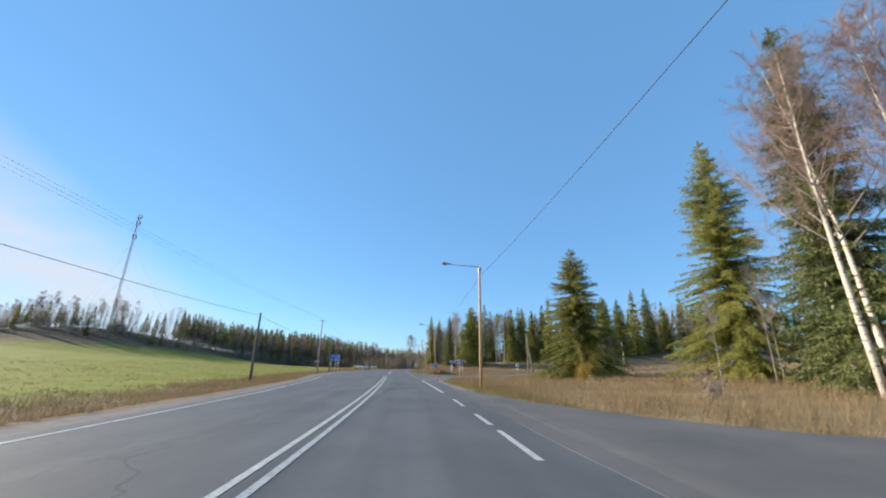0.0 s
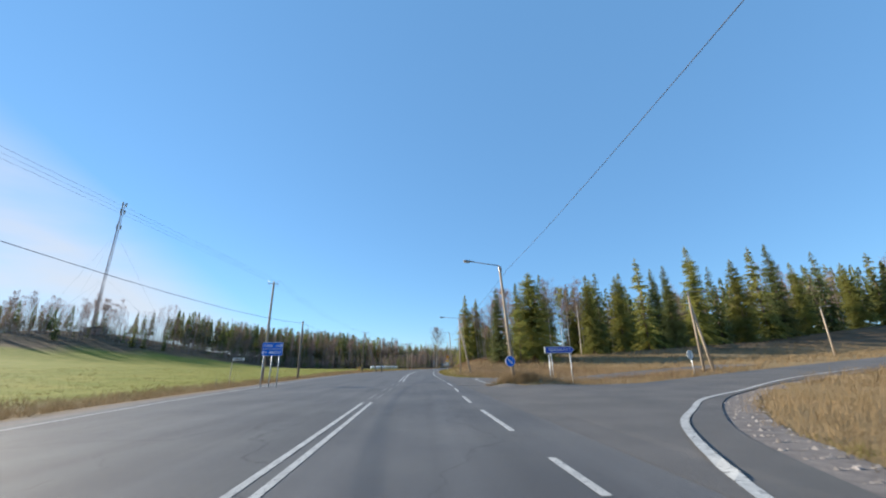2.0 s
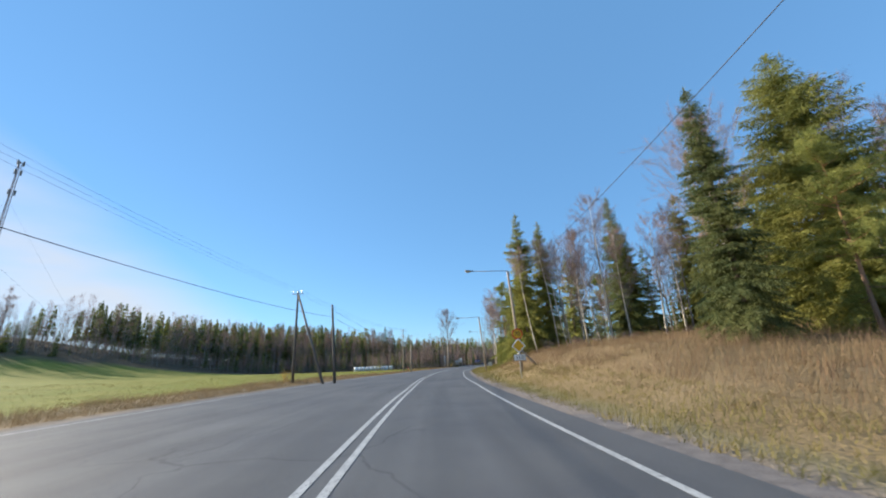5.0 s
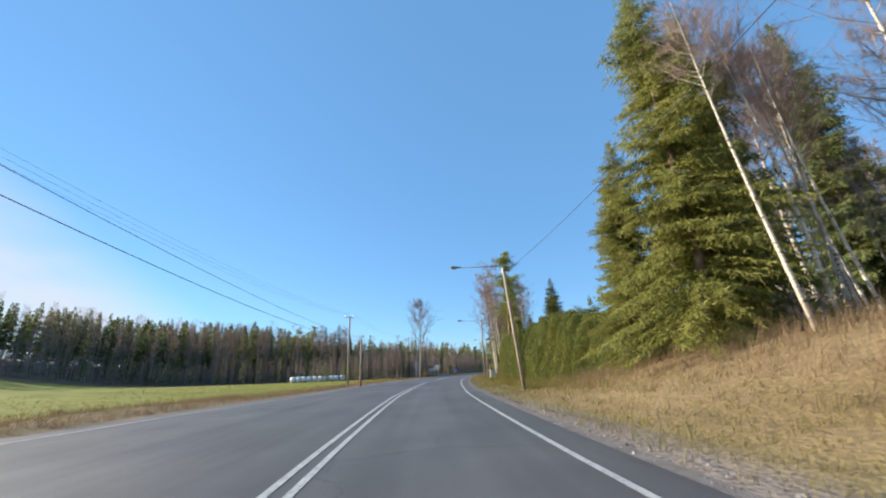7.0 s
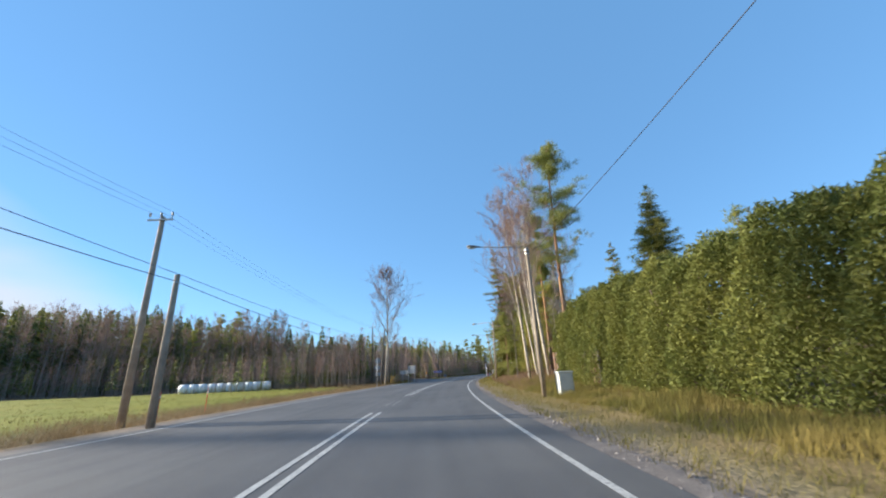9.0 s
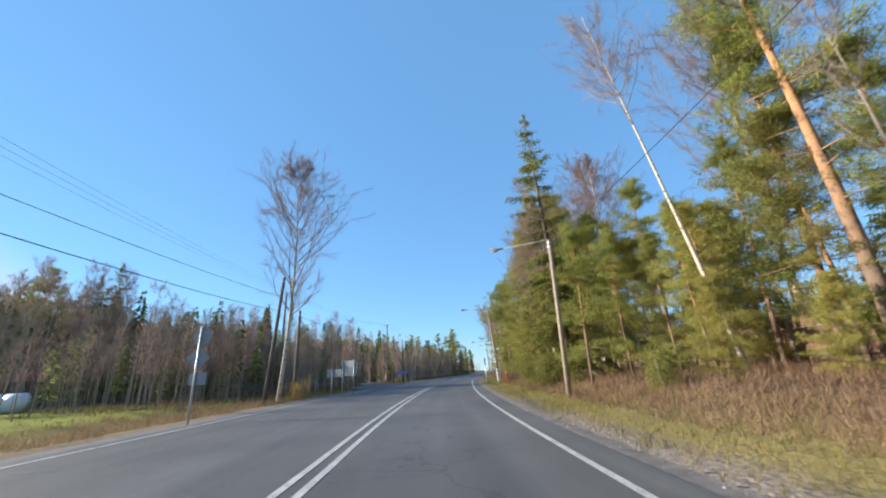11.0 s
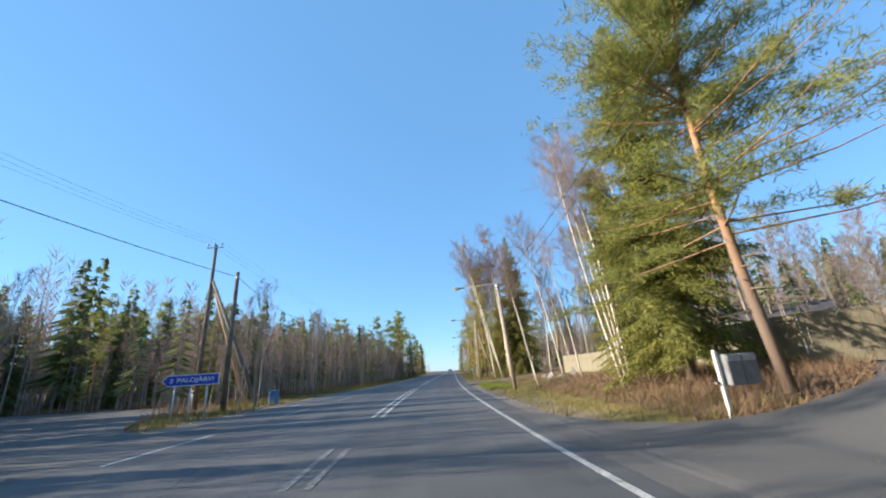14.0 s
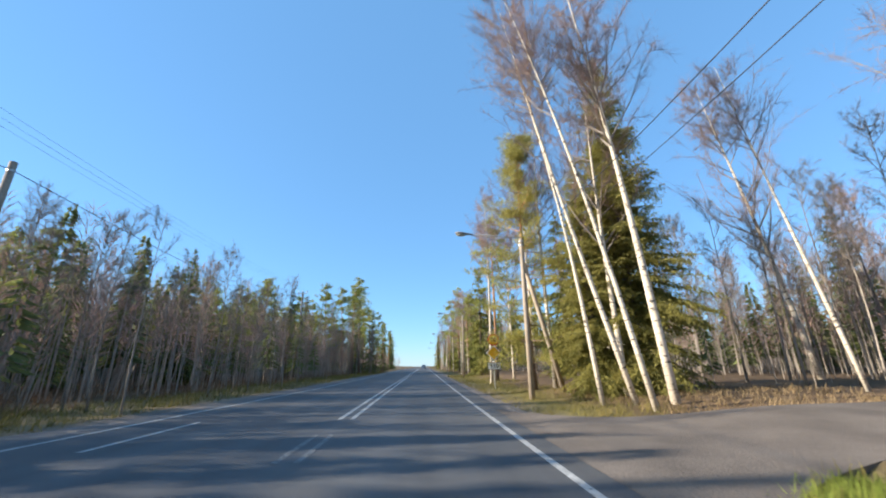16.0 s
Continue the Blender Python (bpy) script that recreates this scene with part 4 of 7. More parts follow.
def bare_tree(h, seed, limbs=22, twigs=26, start=0.35, spread=0.22, lean=(0.0, 0.0), trunk=None, twig=None, name="birch_tree",
              label="bare birch with white trunk and fine reddish twigs", category="birch", girth=0.0085, droop=0.0, leaves=0, egg=False):
    rng = np.random.default_rng(seed)
    bendx, bendy = rng.normal(0, 0.018, 2) * h
    line = lambda z: np.stack([lean[0] * h * z + bendx * np.sin(z * 3.1), lean[1] * h * z + bendy * np.sin(z * 3.1), z * h], -1)
    zr = start + (0.96 - start) * np.sort(rng.random(limbs)) ** 0.9
    az = np.arange(limbs) * 2.39996 + rng.normal(0, 0.5, limbs)
    ln = h * spread * (1.12 - 0.75 * (zr - start) / (1 - start)) * (0.7 + 0.6 * rng.random(limbs))
    if egg:
        ln = ln * (0.45 + 0.85 * np.sin(np.pi * np.clip((zr - start) / (1 - start) * 0.85 + 0.12, 0, 1)))
    b0 = line(zr)
    w1 = unit(np.stack([np.cos(az), np.sin(az), 0.75 + 0.7 * rng.random(limbs)], -1))
    b1 = b0 + w1 * (ln * 0.5)[:, None]
    w2 = unit(w1 + np.array([0, 0, 0.55 - droop]) + rng.normal(0, 0.16, (limbs, 3)))
    b2 = b1 + w2 * (ln * 0.55)[:, None]
    thick = girth * h * 0.42 * (1.05 - zr)
    wood = [pipes(b0, b1, thick + 0.008, thick * 0.6 + 0.005, 4), pipes(b1, b2, thick * 0.6 + 0.005, np.full(limbs, 0.005), 3)]
    subs = 6
    src, q = np.repeat(np.arange(limbs), subs), np.tile(np.linspace(0.25, 1.0, subs), limbs)
    c0 = np.where((q < 0.5)[:, None], b0[src] + (b1 - b0)[src] * (q * 2)[:, None], b1[src] + (b2 - b1)[src] * (q * 2 - 1)[:, None])
    cw = unit(w2[src] * 0.8 + rng.normal(0, 0.5, c0.shape) + np.array([0, 0, 0.15 - droop]))
    c1 = c0 + cw * (ln[src] * 0.44 * (0.6 + 0.6 * rng.random(len(src))))[:, None]
    wood.append(pipes(c0, c1, np.full(len(src), 0.0065), np.full(len(src), 0.003), 3))
    k = twigs
    ti = np.repeat(np.arange(len(src)), k)
    tw = rng.random(len(ti))
    t0 = c0[ti] + (c1 - c0)[ti] * tw[:, None]
    td = unit(cw[ti] * 0.8 + rng.normal(0, 0.62, t0.shape) + np.array([0, 0, 0.1 - droop * 1.6]))
    tl = h * 0.036 * (0.4 + rng.random(len(ti)))
    fine_twigs = kites(t0, td, tl, np.full(len(ti), 0.0065), rng)
    wv, wf = join(*wood)
    pieces = [(wv, np.array(wf)), fine_twigs]
    index = [0] * len(wf) + [1] * len(fine_twigs[1])
    mats = [trunk if trunk == M["bark_grey"] else M["bark_grey"], twig or M["twig"]]
    if leaves:
        pick = rng.integers(0, len(t0), leaves)
        lv = kites(t0[pick] + td[pick] * tl[pick][:, None] * 0.7, unit(rng.normal(0, 1, (leaves, 3))), np.full(leaves, 0.09), np.full(leaves, 0.075), rng)
        pieces.append(lv)
        index += [2] * len(lv[1])
        mats.append(M["leaf_gold"])
    v, f = join(*pieces)
    zt = np.linspace(0, 1, 9)
    mid = line(zt)
    mid[0, 2] = -0.3
    s, sf = stem(mid, [max(0.012, girth * h * (1 - 0.93 * q)) for q in zt], 8)
    return assemble(name, (s, sf), trunk or M["birch"], (v, f), None, label, category, mats, index)


def shrub(seed, w=1.2, h=1.1, mat=None, n=520, name="bush", label="low leafless bush beside the road", category="bush", leaf=0.16):
    rng = np.random.default_rng(seed)
    stems = 26
    a, tilt = rng.random(stems) * 6.28, rng.random(stems)
    tip = np.stack([np.cos(a) * w * 0.6 * tilt, np.sin(a) * w * 0.6 * tilt, h * (0.65 + 0.4 * rng.random(stems))], -1)
    foot = tip * np.array([0.15, 0.15, 0]) + np.array([0, 0, -0.1])
    wood = pipes(foot, tip, np.full(stems, 0.016), np.full(stems, 0.004), 3)
    src = rng.integers(0, stems, n)
    q = 0.2 + 0.85 * rng.random(n)
    root = foot[src] + (tip - foot)[src] * q[:, None] + rng.normal(0, 0.12 * w, (n, 3))
    root[:, 2] = np.abs(root[:, 2])
    leaf_v = kites(root, unit(rng.normal(0, 1, (n, 3)) + np.array([0, 0, 0.5])), leaf * (0.6 + 0.8 * rng.random(n)), np.full(n, leaf * 0.35), rng)
    bush = new(name)
    bush.empty_display_size = 0.2
    tagged(bush, label, category)
    link_mesh("branchwork", *wood, M["bark_grey"], parent=bush)
    link_mesh("foliage", *leaf_v, mat or M["twig"], parent=bush)
    return bush


PLACED, USED = [], set()


def plant(tree, x, y, size=1.0, turn=None, lean=0.0, z=None, group="", label="", toward=0.0):
    """A copy of a tree on the ground there; the first call takes the tree itself. toward: slant to the road side."""
    turn = RNG.random() * 360 if turn is None else turn
    m = pose(x, y, (ground_z(x, y) if z is None else z) - 0.05, lean, lean * 0.5, turn)
    if toward:
        h = radians(heading(unplan(x, y)[0]))
        axis = Vector((math.sin(h), -math.cos(h), 0.0))
        m = Matrix.Translation(m.to_translation()) @ Matrix.Rotation(math.atan(toward), 4, axis) @ m.to_quaternion().to_matrix().to_4x4()
    if tree.name in USED:
        k = size / tree.scale[0]
        ob = copy_thing(tree, m @ Matrix.Diagonal((k, k, k, 1)))
    else:
        ob = tree
        USED.add(tree.name)
        ob.matrix_basis = m @ Matrix.Diagonal((size, size, size, 1))
    if group:
        ob["group"] = group
    if label:
        ob["label"] = label
    PLACED.append((x, y))
    return ob

# ---- planting ----
PAVED_BOX = [(*np.min(o, 0), *np.max(o, 0)) for o in PAVED]


def off_paved(x, y):
    free = np.ones(np.shape(x), bool)
    for o, (x0, y0, x1, y1) in zip(PAVED, PAVED_BOX):
        if np.max(x) > x0 and np.min(x) < x1 and np.max(y) > y0 and np.min(y) < y1:
            free &= ~inside(x, y, o)
    near = (np.asarray(x) < 24) & (np.asarray(y) > 30) & (np.asarray(y) < 62)
    if np.any(near):
        gap = np.min(np.hypot(np.asarray(x)[..., None] - exit_south[:, 0], np.asarray(y)[..., None] - exit_south[:, 1]), -1)
        free &= ~(near & (gap < 0.8))
    return free


BIG_SPRUCES = [spruce(20.0, 4.7, 71, M["spruce"], 0.9, ragged=0.3), spruce(13.5, 4.7, 72, M["spruce"], 1.15, ragged=0.2), spruce(14.5, 2.5, 73, M["spruce"], bare=0.07, ragged=0.4)]
SPRUCES = [spruce(17.0, 3.0, 1, M["spruce"]), spruce(17.0, 2.5, 2, M["spruce_shaded"]), spruce(16.0, 3.3, 3, M["spruce"], ragged=0.35), spruce(13.0, 3.6, 4, M["spruce"])]
BANK_SPRUCES = [spruce(17.0, 2.9, 81, M["spruce"], ragged=0.45), spruce(17.0, 2.6, 82, M["spruce"], ragged=0.5)]
ROADSIDE = spruce(17.0, 2.5, 83, M["spruce"], 0.85, bare=0.05, ragged=0.5, tiers=22)
# spruce in lighter olive needles: golden sunlight put into the crown colour
GOLD_LIT = spruce(16.0, 2.7, 5, M["pine_olive"], ragged=0.3)
MID_SPRUCES = [spruce(17.0, 2.5, 11, M["spruce_shaded"], 0.42), spruce(17.0, 2.9, 12, M["spruce"], 0.42), spruce(17.0, 2.2, 13, M["spruce_shaded"], 0.42, ragged=0.4)]
PINES = [pine(16.0, 5), pine(15.0, 6, start=0.30, spread=2.6), pine(12.0, 7, start=0.16, spread=2.4, bend=0.25)]
BUSHY = [pine(13.0, 91, 0.8, start=0.05, spread=2.7, limbs=70, taper=2.0), pine(14.0, 92, 0.8, start=0.10, spread=2.5, limbs=66, taper=2.2, mat=M["pine_olive"]), pine(8.0, 93, 0.8, start=0.03, spread=2.2, limbs=64, taper=1.6, mat=M["pine_olive"])]
WIDE = pine(13.0, 95, start=0.26, spread=3.9, limbs=120, taper=2.4)
MID_PINES = [pine(16.0, 21, 0.5, start=0.45), pine(16.0, 22, 0.5, start=0.35, spread=2.6)]
BIRCHES = [bare_tree(15.0, 31, 30, 62), bare_tree(15.0, 32, 30, 62, lean=(-0.07, 0.02)), bare_tree(15.0, 33, 28, 62, start=0.5, spread=0.16), bare_tree(16.0, 34, 48, 80, start=0.30, spread=0.24, egg=True)]
SLIM = bare_tree(15.0, 36, 24, 34, start=0.62, spread=0.15, girth=0.0062)
SAPLINGS = [bare_tree(8.0, 41 + k, 15, 26, start=0.4, spread=0.17, girth=0.0055, trunk=M["bark_grey"], twig=M["twig_grey"], name="sapling",
                      label="thin leafless sapling with pale stem", category="sapling") for k in range(4)]
GREY_TREES = [bare_tree(13.0, 51 + k, 20, 44, start=0.42, spread=0.17, girth=0.007, trunk=M["bark_grey"], name="bare_tree",
                        label="leafless grey-brown deciduous tree", category="bare tree") for k in range(3)]
SHRUBS = [shrub(61), shrub(62, 1.6, 1.4, M["twig_grey"])]
RUSTY = shrub(65, 1.5, 0.9, M["brush"], 2400, "rusty_bush", "low rusty brown bush on the verge", "bush", 0.1)
GOLD = shrub(63, 1.8, 1.6, M["leaf_gold"], 700, "autumn_bush", "golden autumn bush beside the road", "bush", 0.13)
GREEN = shrub(64, 1.8, 1.5, M["spruce"], 4200, "evergreen_bush", "small evergreen bush in the undergrowth", "bush", 0.11)


def spot(k, xyh, protos, base, group="", lean=0.0, **more):
    for i, (x, y, h) in enumerate(xyh):
        plant(protos[(i + k) % len(protos)], x, y, h / base, group=group, lean=lean, **more)


# right, by the junction
plant(BIG_SPRUCES[0], 24.7, 27.4, 1.02, group="spruces by the junction", label="tall green spruce on dry grass by the junction")
plant(BIG_SPRUCES[1], 18.0, 41.6, 1.1, group="spruces by the junction", label="broad bushy spruce on dry grass by the junction")
plant(SPRUCES[3], 22.6, 44.2, 0.72, group="spruces by the junction")
plant(SPRUCES[2], 28.5, 23.0, 0.95, group="spruces by the junction")
plant(SPRUCES[1], 22.4, 17.4, 1.32, group="spruces by the junction", label="very tall dense spruce behind bare birches")
plant(SPRUCES[2], 27.0, 15.0, 1.15, group="spruces by the junction")
spot(0, [(19.0, 14.8, 17.5), (20.9, 15.8, 18.5), (20.4, 12.6, 17), (22, 18, 15), (21.5, 12.5, 18)], BIRCHES, 15.0, "birches by the junction")
spot(0, [(15.2, 18.6, 5), (20.5, 21, 7), (22.5, 22.5, 7), (24.5, 21, 8), (25, 16, 8), (23, 14.5, 7), (26, 13, 9), (20, 9, 8), (26.5, 35.5, 6.5), (29, 36.5, 7), (31, 34, 7), (27.5, 33, 6), (19.2, 38.2, 4), (20.2, 38.6, 4.2)],
     SAPLINGS, 8.0, "saplings by the junction")
plant(GOLD, 16.2, 37.0, 1.2)
spot(0, [(17.9, 221.2, 1.0), (18.8, 221.6, 0.9), (17.2, 219.8, 0.8), (19.6, 222.2, 0.9), (13.9, 209.2, 0.8), (15.4, 211.6, 0.9)], [RUSTY], 1.0)
spot(0, [(26, 33.5, 1.3), (28, 32, 1.2), (24, 20, 1.2), (13.4, 17, 0.7)], SHRUBS, 1.0)

# right, the spruce row behind the meadow
row = [(8.9, 104.4, 13), (27.5, 109.2, 15), (29.9, 110.2, 15.5), (34.4, 111.3, 15.6), (40.2, 113, 18.6), (47.1, 115.1, 17.2), (54.4, 117.3, 21.6), (59.5, 118.8, 17), (67, 121.1, 20),
       (73.5, 123, 21.8), (79.5, 124.8, 22.4), (86.5, 126.9, 18), (95, 129, 21), (104, 131, 19), (114, 133, 20)]
spot(0, row, [SPRUCES[1], SPRUCES[0], MID_SPRUCES[0], SPRUCES[2], MID_SPRUCES[1]], 16.8, "spruce row behind the meadow")
plant(BIG_SPRUCES[1], 15.4, 105.8, 1.18, group="spruce row behind the meadow", label="tall broad spruce lit by the sun at the meadow's edge")
plant(PINES[2], 12.2, 102.4, 0.72, label="young bushy pine at the meadow's edge")
spot(0, [(18.8, 106.8, 14), (22.4, 107.0, 12.5), (25, 109, 13), (11, 107, 12)], BIRCHES, 15.0, "birches among the spruces")
back_row = [(x + RNG.normal(0, 2), y + 5 + RNG.random() * 9, 13 + RNG.random() * 7) for x, y in zip(np.linspace(20, 118, 30), np.interp(np.linspace(20, 118, 30), [17, 90, 118], [110, 132, 139]))]
spot(1, back_row, [MID_SPRUCES[0], GREY_TREES[0], MID_SPRUCES[2], MID_PINES[0], GREY_TREES[1], MID_SPRUCES[1]], 16.0, "woods behind the meadow")

# right, the bank
spot(0, [(4.8, 129.5, 16.4)], [BANK_SPRUCES[0]], 17.0, "spruces on the bank")
spot(0, [(7.6, 130.6, 15.6)], [BANK_SPRUCES[1]], 17.0, "spruces on the bank")
spot(1, [(18.8, 135, 21), (20.5, 136, 17), (25.6, 131.5, 18.5), (31, 131, 18), (36.5, 129.5, 20), (43, 127, 19), (50, 125, 19), (5.1, 133.6, 11.6), (7.6, 138.8, 12.0)], [SPRUCES[0], SPRUCES[1], SPRUCES[2]], 17.0, "spruces on the bank")
spot(0, [(13.1, 127.6, 16.5), (9.8, 131.6, 12.5), (11.2, 130.6, 13), (12.4, 132.4, 14), (16, 129.4, 13), (19.6, 129, 14), (22.5, 130, 15), (28, 128, 15)], BIRCHES, 15.0, "birches on the bank")
spot(0, [(4.9, 126.6, 11), (7.6, 128.2, 12.5), (8.4, 127.6, 10), (9.0, 128.6, 12), (13.6, 131.6, 12)], [SLIM], 15.0, "slim birches on the bank", toward=0.1)
spot(0, [(8.6, 128.8, 5), (10.4, 128.4, 6), (12.6, 129.4, 7), (15.2, 127.4, 6), (18, 127, 6), (21, 127.5, 7), (24, 127, 6), (9.4, 134, 8)], SAPLINGS, 8.0, "saplings on the bank")
spot(0, [(x + RNG.normal(0, 1.5), 139 + RNG.random() * 14 - 0.12 * x, 13 + RNG.random() * 5) for x in np.linspace(16, 62, 22)], [MID_SPRUCES[1], GREY_TREES[2], MID_SPRUCES[0], GREY_TREES[0]], 16.0, "woods on the bank")
spot(0, [(9, 126.8, 1.0), (14, 126.2, 0.9), (20, 125.4, 0.9), (6.4, 128.0, 0.9)], SHRUBS, 1.0)

# right, behind the hedge
plant(SPRUCES[2], 15.4, 170.1, 0.80, label="slim young spruce behind the hedge")
plant(PINES[0], 9.6, 173.8, 1.10, label="tall pine beside bare birches")
spot(0, [(21.5, 149.6, 14.5), (26, 151, 9)], [PINES[1], PINES[0]], 15.5, "pines behind the hedge")
spot(0, [(20.4, 149.8, 16), (20.6, 145.8, 13), (22.5, 148, 13), (24, 146, 14), (27, 149, 12)], BIRCHES, 15.0, "birches behind the hedge")
spot(0, [(7.4, 174.4, 15), (8.6, 175.6, 16.5), (7.9, 177.8, 15.5), (9.2, 179.4, 14), (6.9, 172.6, 12)], [SLIM, BIRCHES[1], BIRCHES[0]], 15.0, "birches by the fence", toward=0.07)
spot(0, [(6.3, 171.8, 6), (7.2, 170.6, 5), (8.4, 172.2, 7), (9.6, 174.6, 7), (10.8, 176, 8), (8.2, 181.6, 7)], SAPLINGS, 8.0, "saplings by the fence")
spot(0, [plan(s, d) + (h,) for s, d, h in [(170, 20, 9), (175, 16, 10), (179, 18, 11), (184, 17, 11), (176, 24, 11), (186, 22, 12)]], [MID_SPRUCES[1], MID_PINES[0], GREY_TREES[0]], 16.0, "woods behind the fence")

# right, the roadside woods
plant(ROADSIDE, *plan(200.8, 7.4), 1.03, toward=0.045, label="tall slender spruce at the roadside")
plant(PINES[2], *plan(196.5, 6.9), 0.62, label="young bright green pine by the lamp post")
spot(0, [plan(s, d) + (h,) for s, d, h in [(187.2, 10.4, 15.5), (191.5, 11.4, 8.0), (197.5, 9.2, 8.5), (199.0, 11.5, 9.5), (205, 10.5, 9), (208.5, 10.5, 12.5), (212, 9.0, 14.5), (215.5, 10.8, 16), (218.8, 9.4, 15), (222.5, 10.2, 14.5)]],
     [PINES[0], PINES[1], PINES[2]], 14.6, "roadside pines")
spot(0, [plan(s, d) + (h,) for s, d, h in [(213.6, 7.8, 8.5), (207.5, 8.6, 7.5), (220.5, 12.5, 13)]], [PINES[2], SPRUCES[3]], 15.0, "roadside undergrowth trees")
plant(SLIM, *plan(190.1, 9.1), 0.93, turn=200, toward=0.19, group="roadside birches", label="slanting white birch leaning towards the road")
bushy = [(186.4, 11.4, 7.5), (188.2, 10.6, 6), (190.0, 8.4, 4.2), (191.8, 9.4, 5.5), (193.2, 10.4, 5.0), (187.2, 9.0, 3.2), (189.3, 11.2, 10), (190.6, 9.0, 4.5), (192.4, 11.8, 9), (194.2, 9.6, 5), (195.0, 11.6, 6), (197.8, 10.8, 9), (200.2, 9.6, 8), (202.0, 11.0, 7.5), (204.4, 9.2, 7), (206.0, 10.6, 9), (209.4, 9.8, 12.0),
         (210.8, 8.2, 10), (212.6, 9.8, 12.5), (215.8, 9.6, 12.5), (217.4, 9.0, 11.5), (218.6, 10.8, 13.5), (220.4, 9.4, 12.5), (223.6, 10.4, 13.0), (225.0, 9.0, 10),
         (206.6, 7.6, 5), (209.0, 7.2, 4.5), (213.4, 7.4, 5), (216.4, 7.8, 4.5), (222.6, 7.4, 5.5), (224.4, 7.6, 5), (220.6, 8.4, 5)]
spot(0, [plan(s, d) + (h,) for s, d, h in bushy], BUSHY, 11.6, "bushy roadside pines", label="bushy sunlit pine with low green boughs")
plant(WIDE, 21.5, 226.3, 0.92, toward=0.06, group="pines by the driveway", label="wide-crowned light green pine beside the driveway")
plant(WIDE, *plan(224.6, 8.6), 0.92, group="pines by the driveway", label="wide-crowned light green pine beside the driveway")
plant(SPRUCES[0], 26.6, 234.4, 0.60, group="trees in front of the board fence")
plant(BUSHY[0], 25.3, 234.3, 0.74, group="trees in front of the board fence", label="pine with green boughs in front of the board fence")
plant(BIRCHES[2], 17.0, 203.8, 1.05, turn=20, toward=0.16, group="roadside birches")
spot(0, [plan(s, d) + (h,) for s, d, h in [(206.4, 8.0, 11.5), (209.6, 8.2, 11.5), (213.2, 7.9, 11), (216.0, 8.2, 11)]], [BIRCHES[3], BIRCHES[0]], 15.0, "roadside birches")
spot(0, [plan(s, d) + (h,) for s, d, h in [(203.5, 11.5, 14), (206, 12, 15), (211, 12.5, 15.5), (217, 13.2, 16), (192, 13, 15)]], [BIRCHES[0], BIRCHES[3], BIRCHES[2]], 15.0, "roadside birches")
spot(0, [plan(s, d) + (h,) for s, d, h in zip(188 + 36 * RNG.random(30), 14 + 20 * RNG.random(30), 8.5 + 4 * RNG.random(30))], [MID_PINES[0], MID_SPRUCES[0], MID_PINES[1], GREY_TREES[1]], 16.0, "deeper roadside woods")
spot(0, [plan(s, d) + (k,) for s, d, k in [(201, 6.2, 1.0), (208, 6.3, 1.1), (214, 6.8, 1.2), (217, 7.6, 1.0), (205, 7.0, 0.9), (191, 7.0, 0.8), (211, 8.2, 1.3), (221.6, 6.8, 1.1), (223.2, 6.4, 0.9), (224.8, 6.6, 0.8), (219.4, 7.4, 1.2)]], [GREEN], 1.0)
plant(BIG_SPRUCES[2], 23.2, 229.6, 0.95, label="broad dense spruce beside the driveway")
spot(0, [plan(s, d) + (h,) for s, d, h in [(225.8, 8.8, 10.5)]], [PINES[1]], 15.5, "pines by the driveway")
spot(0, [plan(s, d) + (h,) for s, d, h in [(243.0, 7.4, 8.0)]], [SLIM], 15.0, "trees in front of the board fence", toward=0.16)
spot(0, [(24.7, 239.6, 8.0), (27.3, 243.6, 7.8), (25.4, 238.2, 9.5), (38.2, 252.9, 12)], [SLIM], 15.0, "birches by the far driveway", toward=0.17)
spot(0, [(23.7, 232.5, 9.0), (25.0, 231.6, 10.5), (22.6, 231.6, 10), (24.4, 233.0, 11), (24.6, 233.4, 8)], [SLIM], 15.0, "slim birches in front of the board fence", toward=0.12)
for k_, (x_, y_, h_, to_) in enumerate([(31.9, 255.8, 15.0, 0.22), (31.2, 254.7, 14.0, 0.23), (31.4, 256.6, 13.0, 0.15)]):
    plant(SLIM, x_, y_, h_ / 15.0, turn=70 * k_, toward=to_, group="birches past the far driveway", label="slender white birch slanting towards the road")
plant(BIRCHES[2], 32.3, 254.9, 1.05, turn=40, toward=0.10, group="birches past the far driveway", label="tall birch with forked crown past the driveway")
plant(BIRCHES[0], 48.0, 257.6, 1.2, toward=0.16, group="birches past the far driveway")
spot(0, [(33.6, 257.5, 14), (34.4, 262, 14), (36.5, 266, 15), (38.4, 262.2, 14), (36, 270, 14), (40, 273, 14)], [BIRCHES[0], BIRCHES[2], BIRCHES[0]], 15.0, "birches past the far driveway")
plant(GOLD_LIT, 35.4, 258.2, 1.0, label="tall sunlit spruce among birches")
plant(BUSHY[1], 33.6, 262.5, 0.92, group="spruces past the driveway", label="olive green pine among birches")
plant(BUSHY[1], 37.4, 259.6, 0.84, group="spruces past the driveway", label="olive green pine among birches")
plant(GOLD_LIT, 33.5, 258.6, 0.62, group="spruces past the driveway", label="sunlit olive green spruce among birches")
spot(0, [plan(s, d) + (h,) for s, d, h in zip(244 + 32 * RNG.random(46), 13 + 22 * RNG.random(46), 6 + 5 * RNG.random(46))], SAPLINGS + [GREY_TREES[0]], 9.0, "saplings behind the board fence")
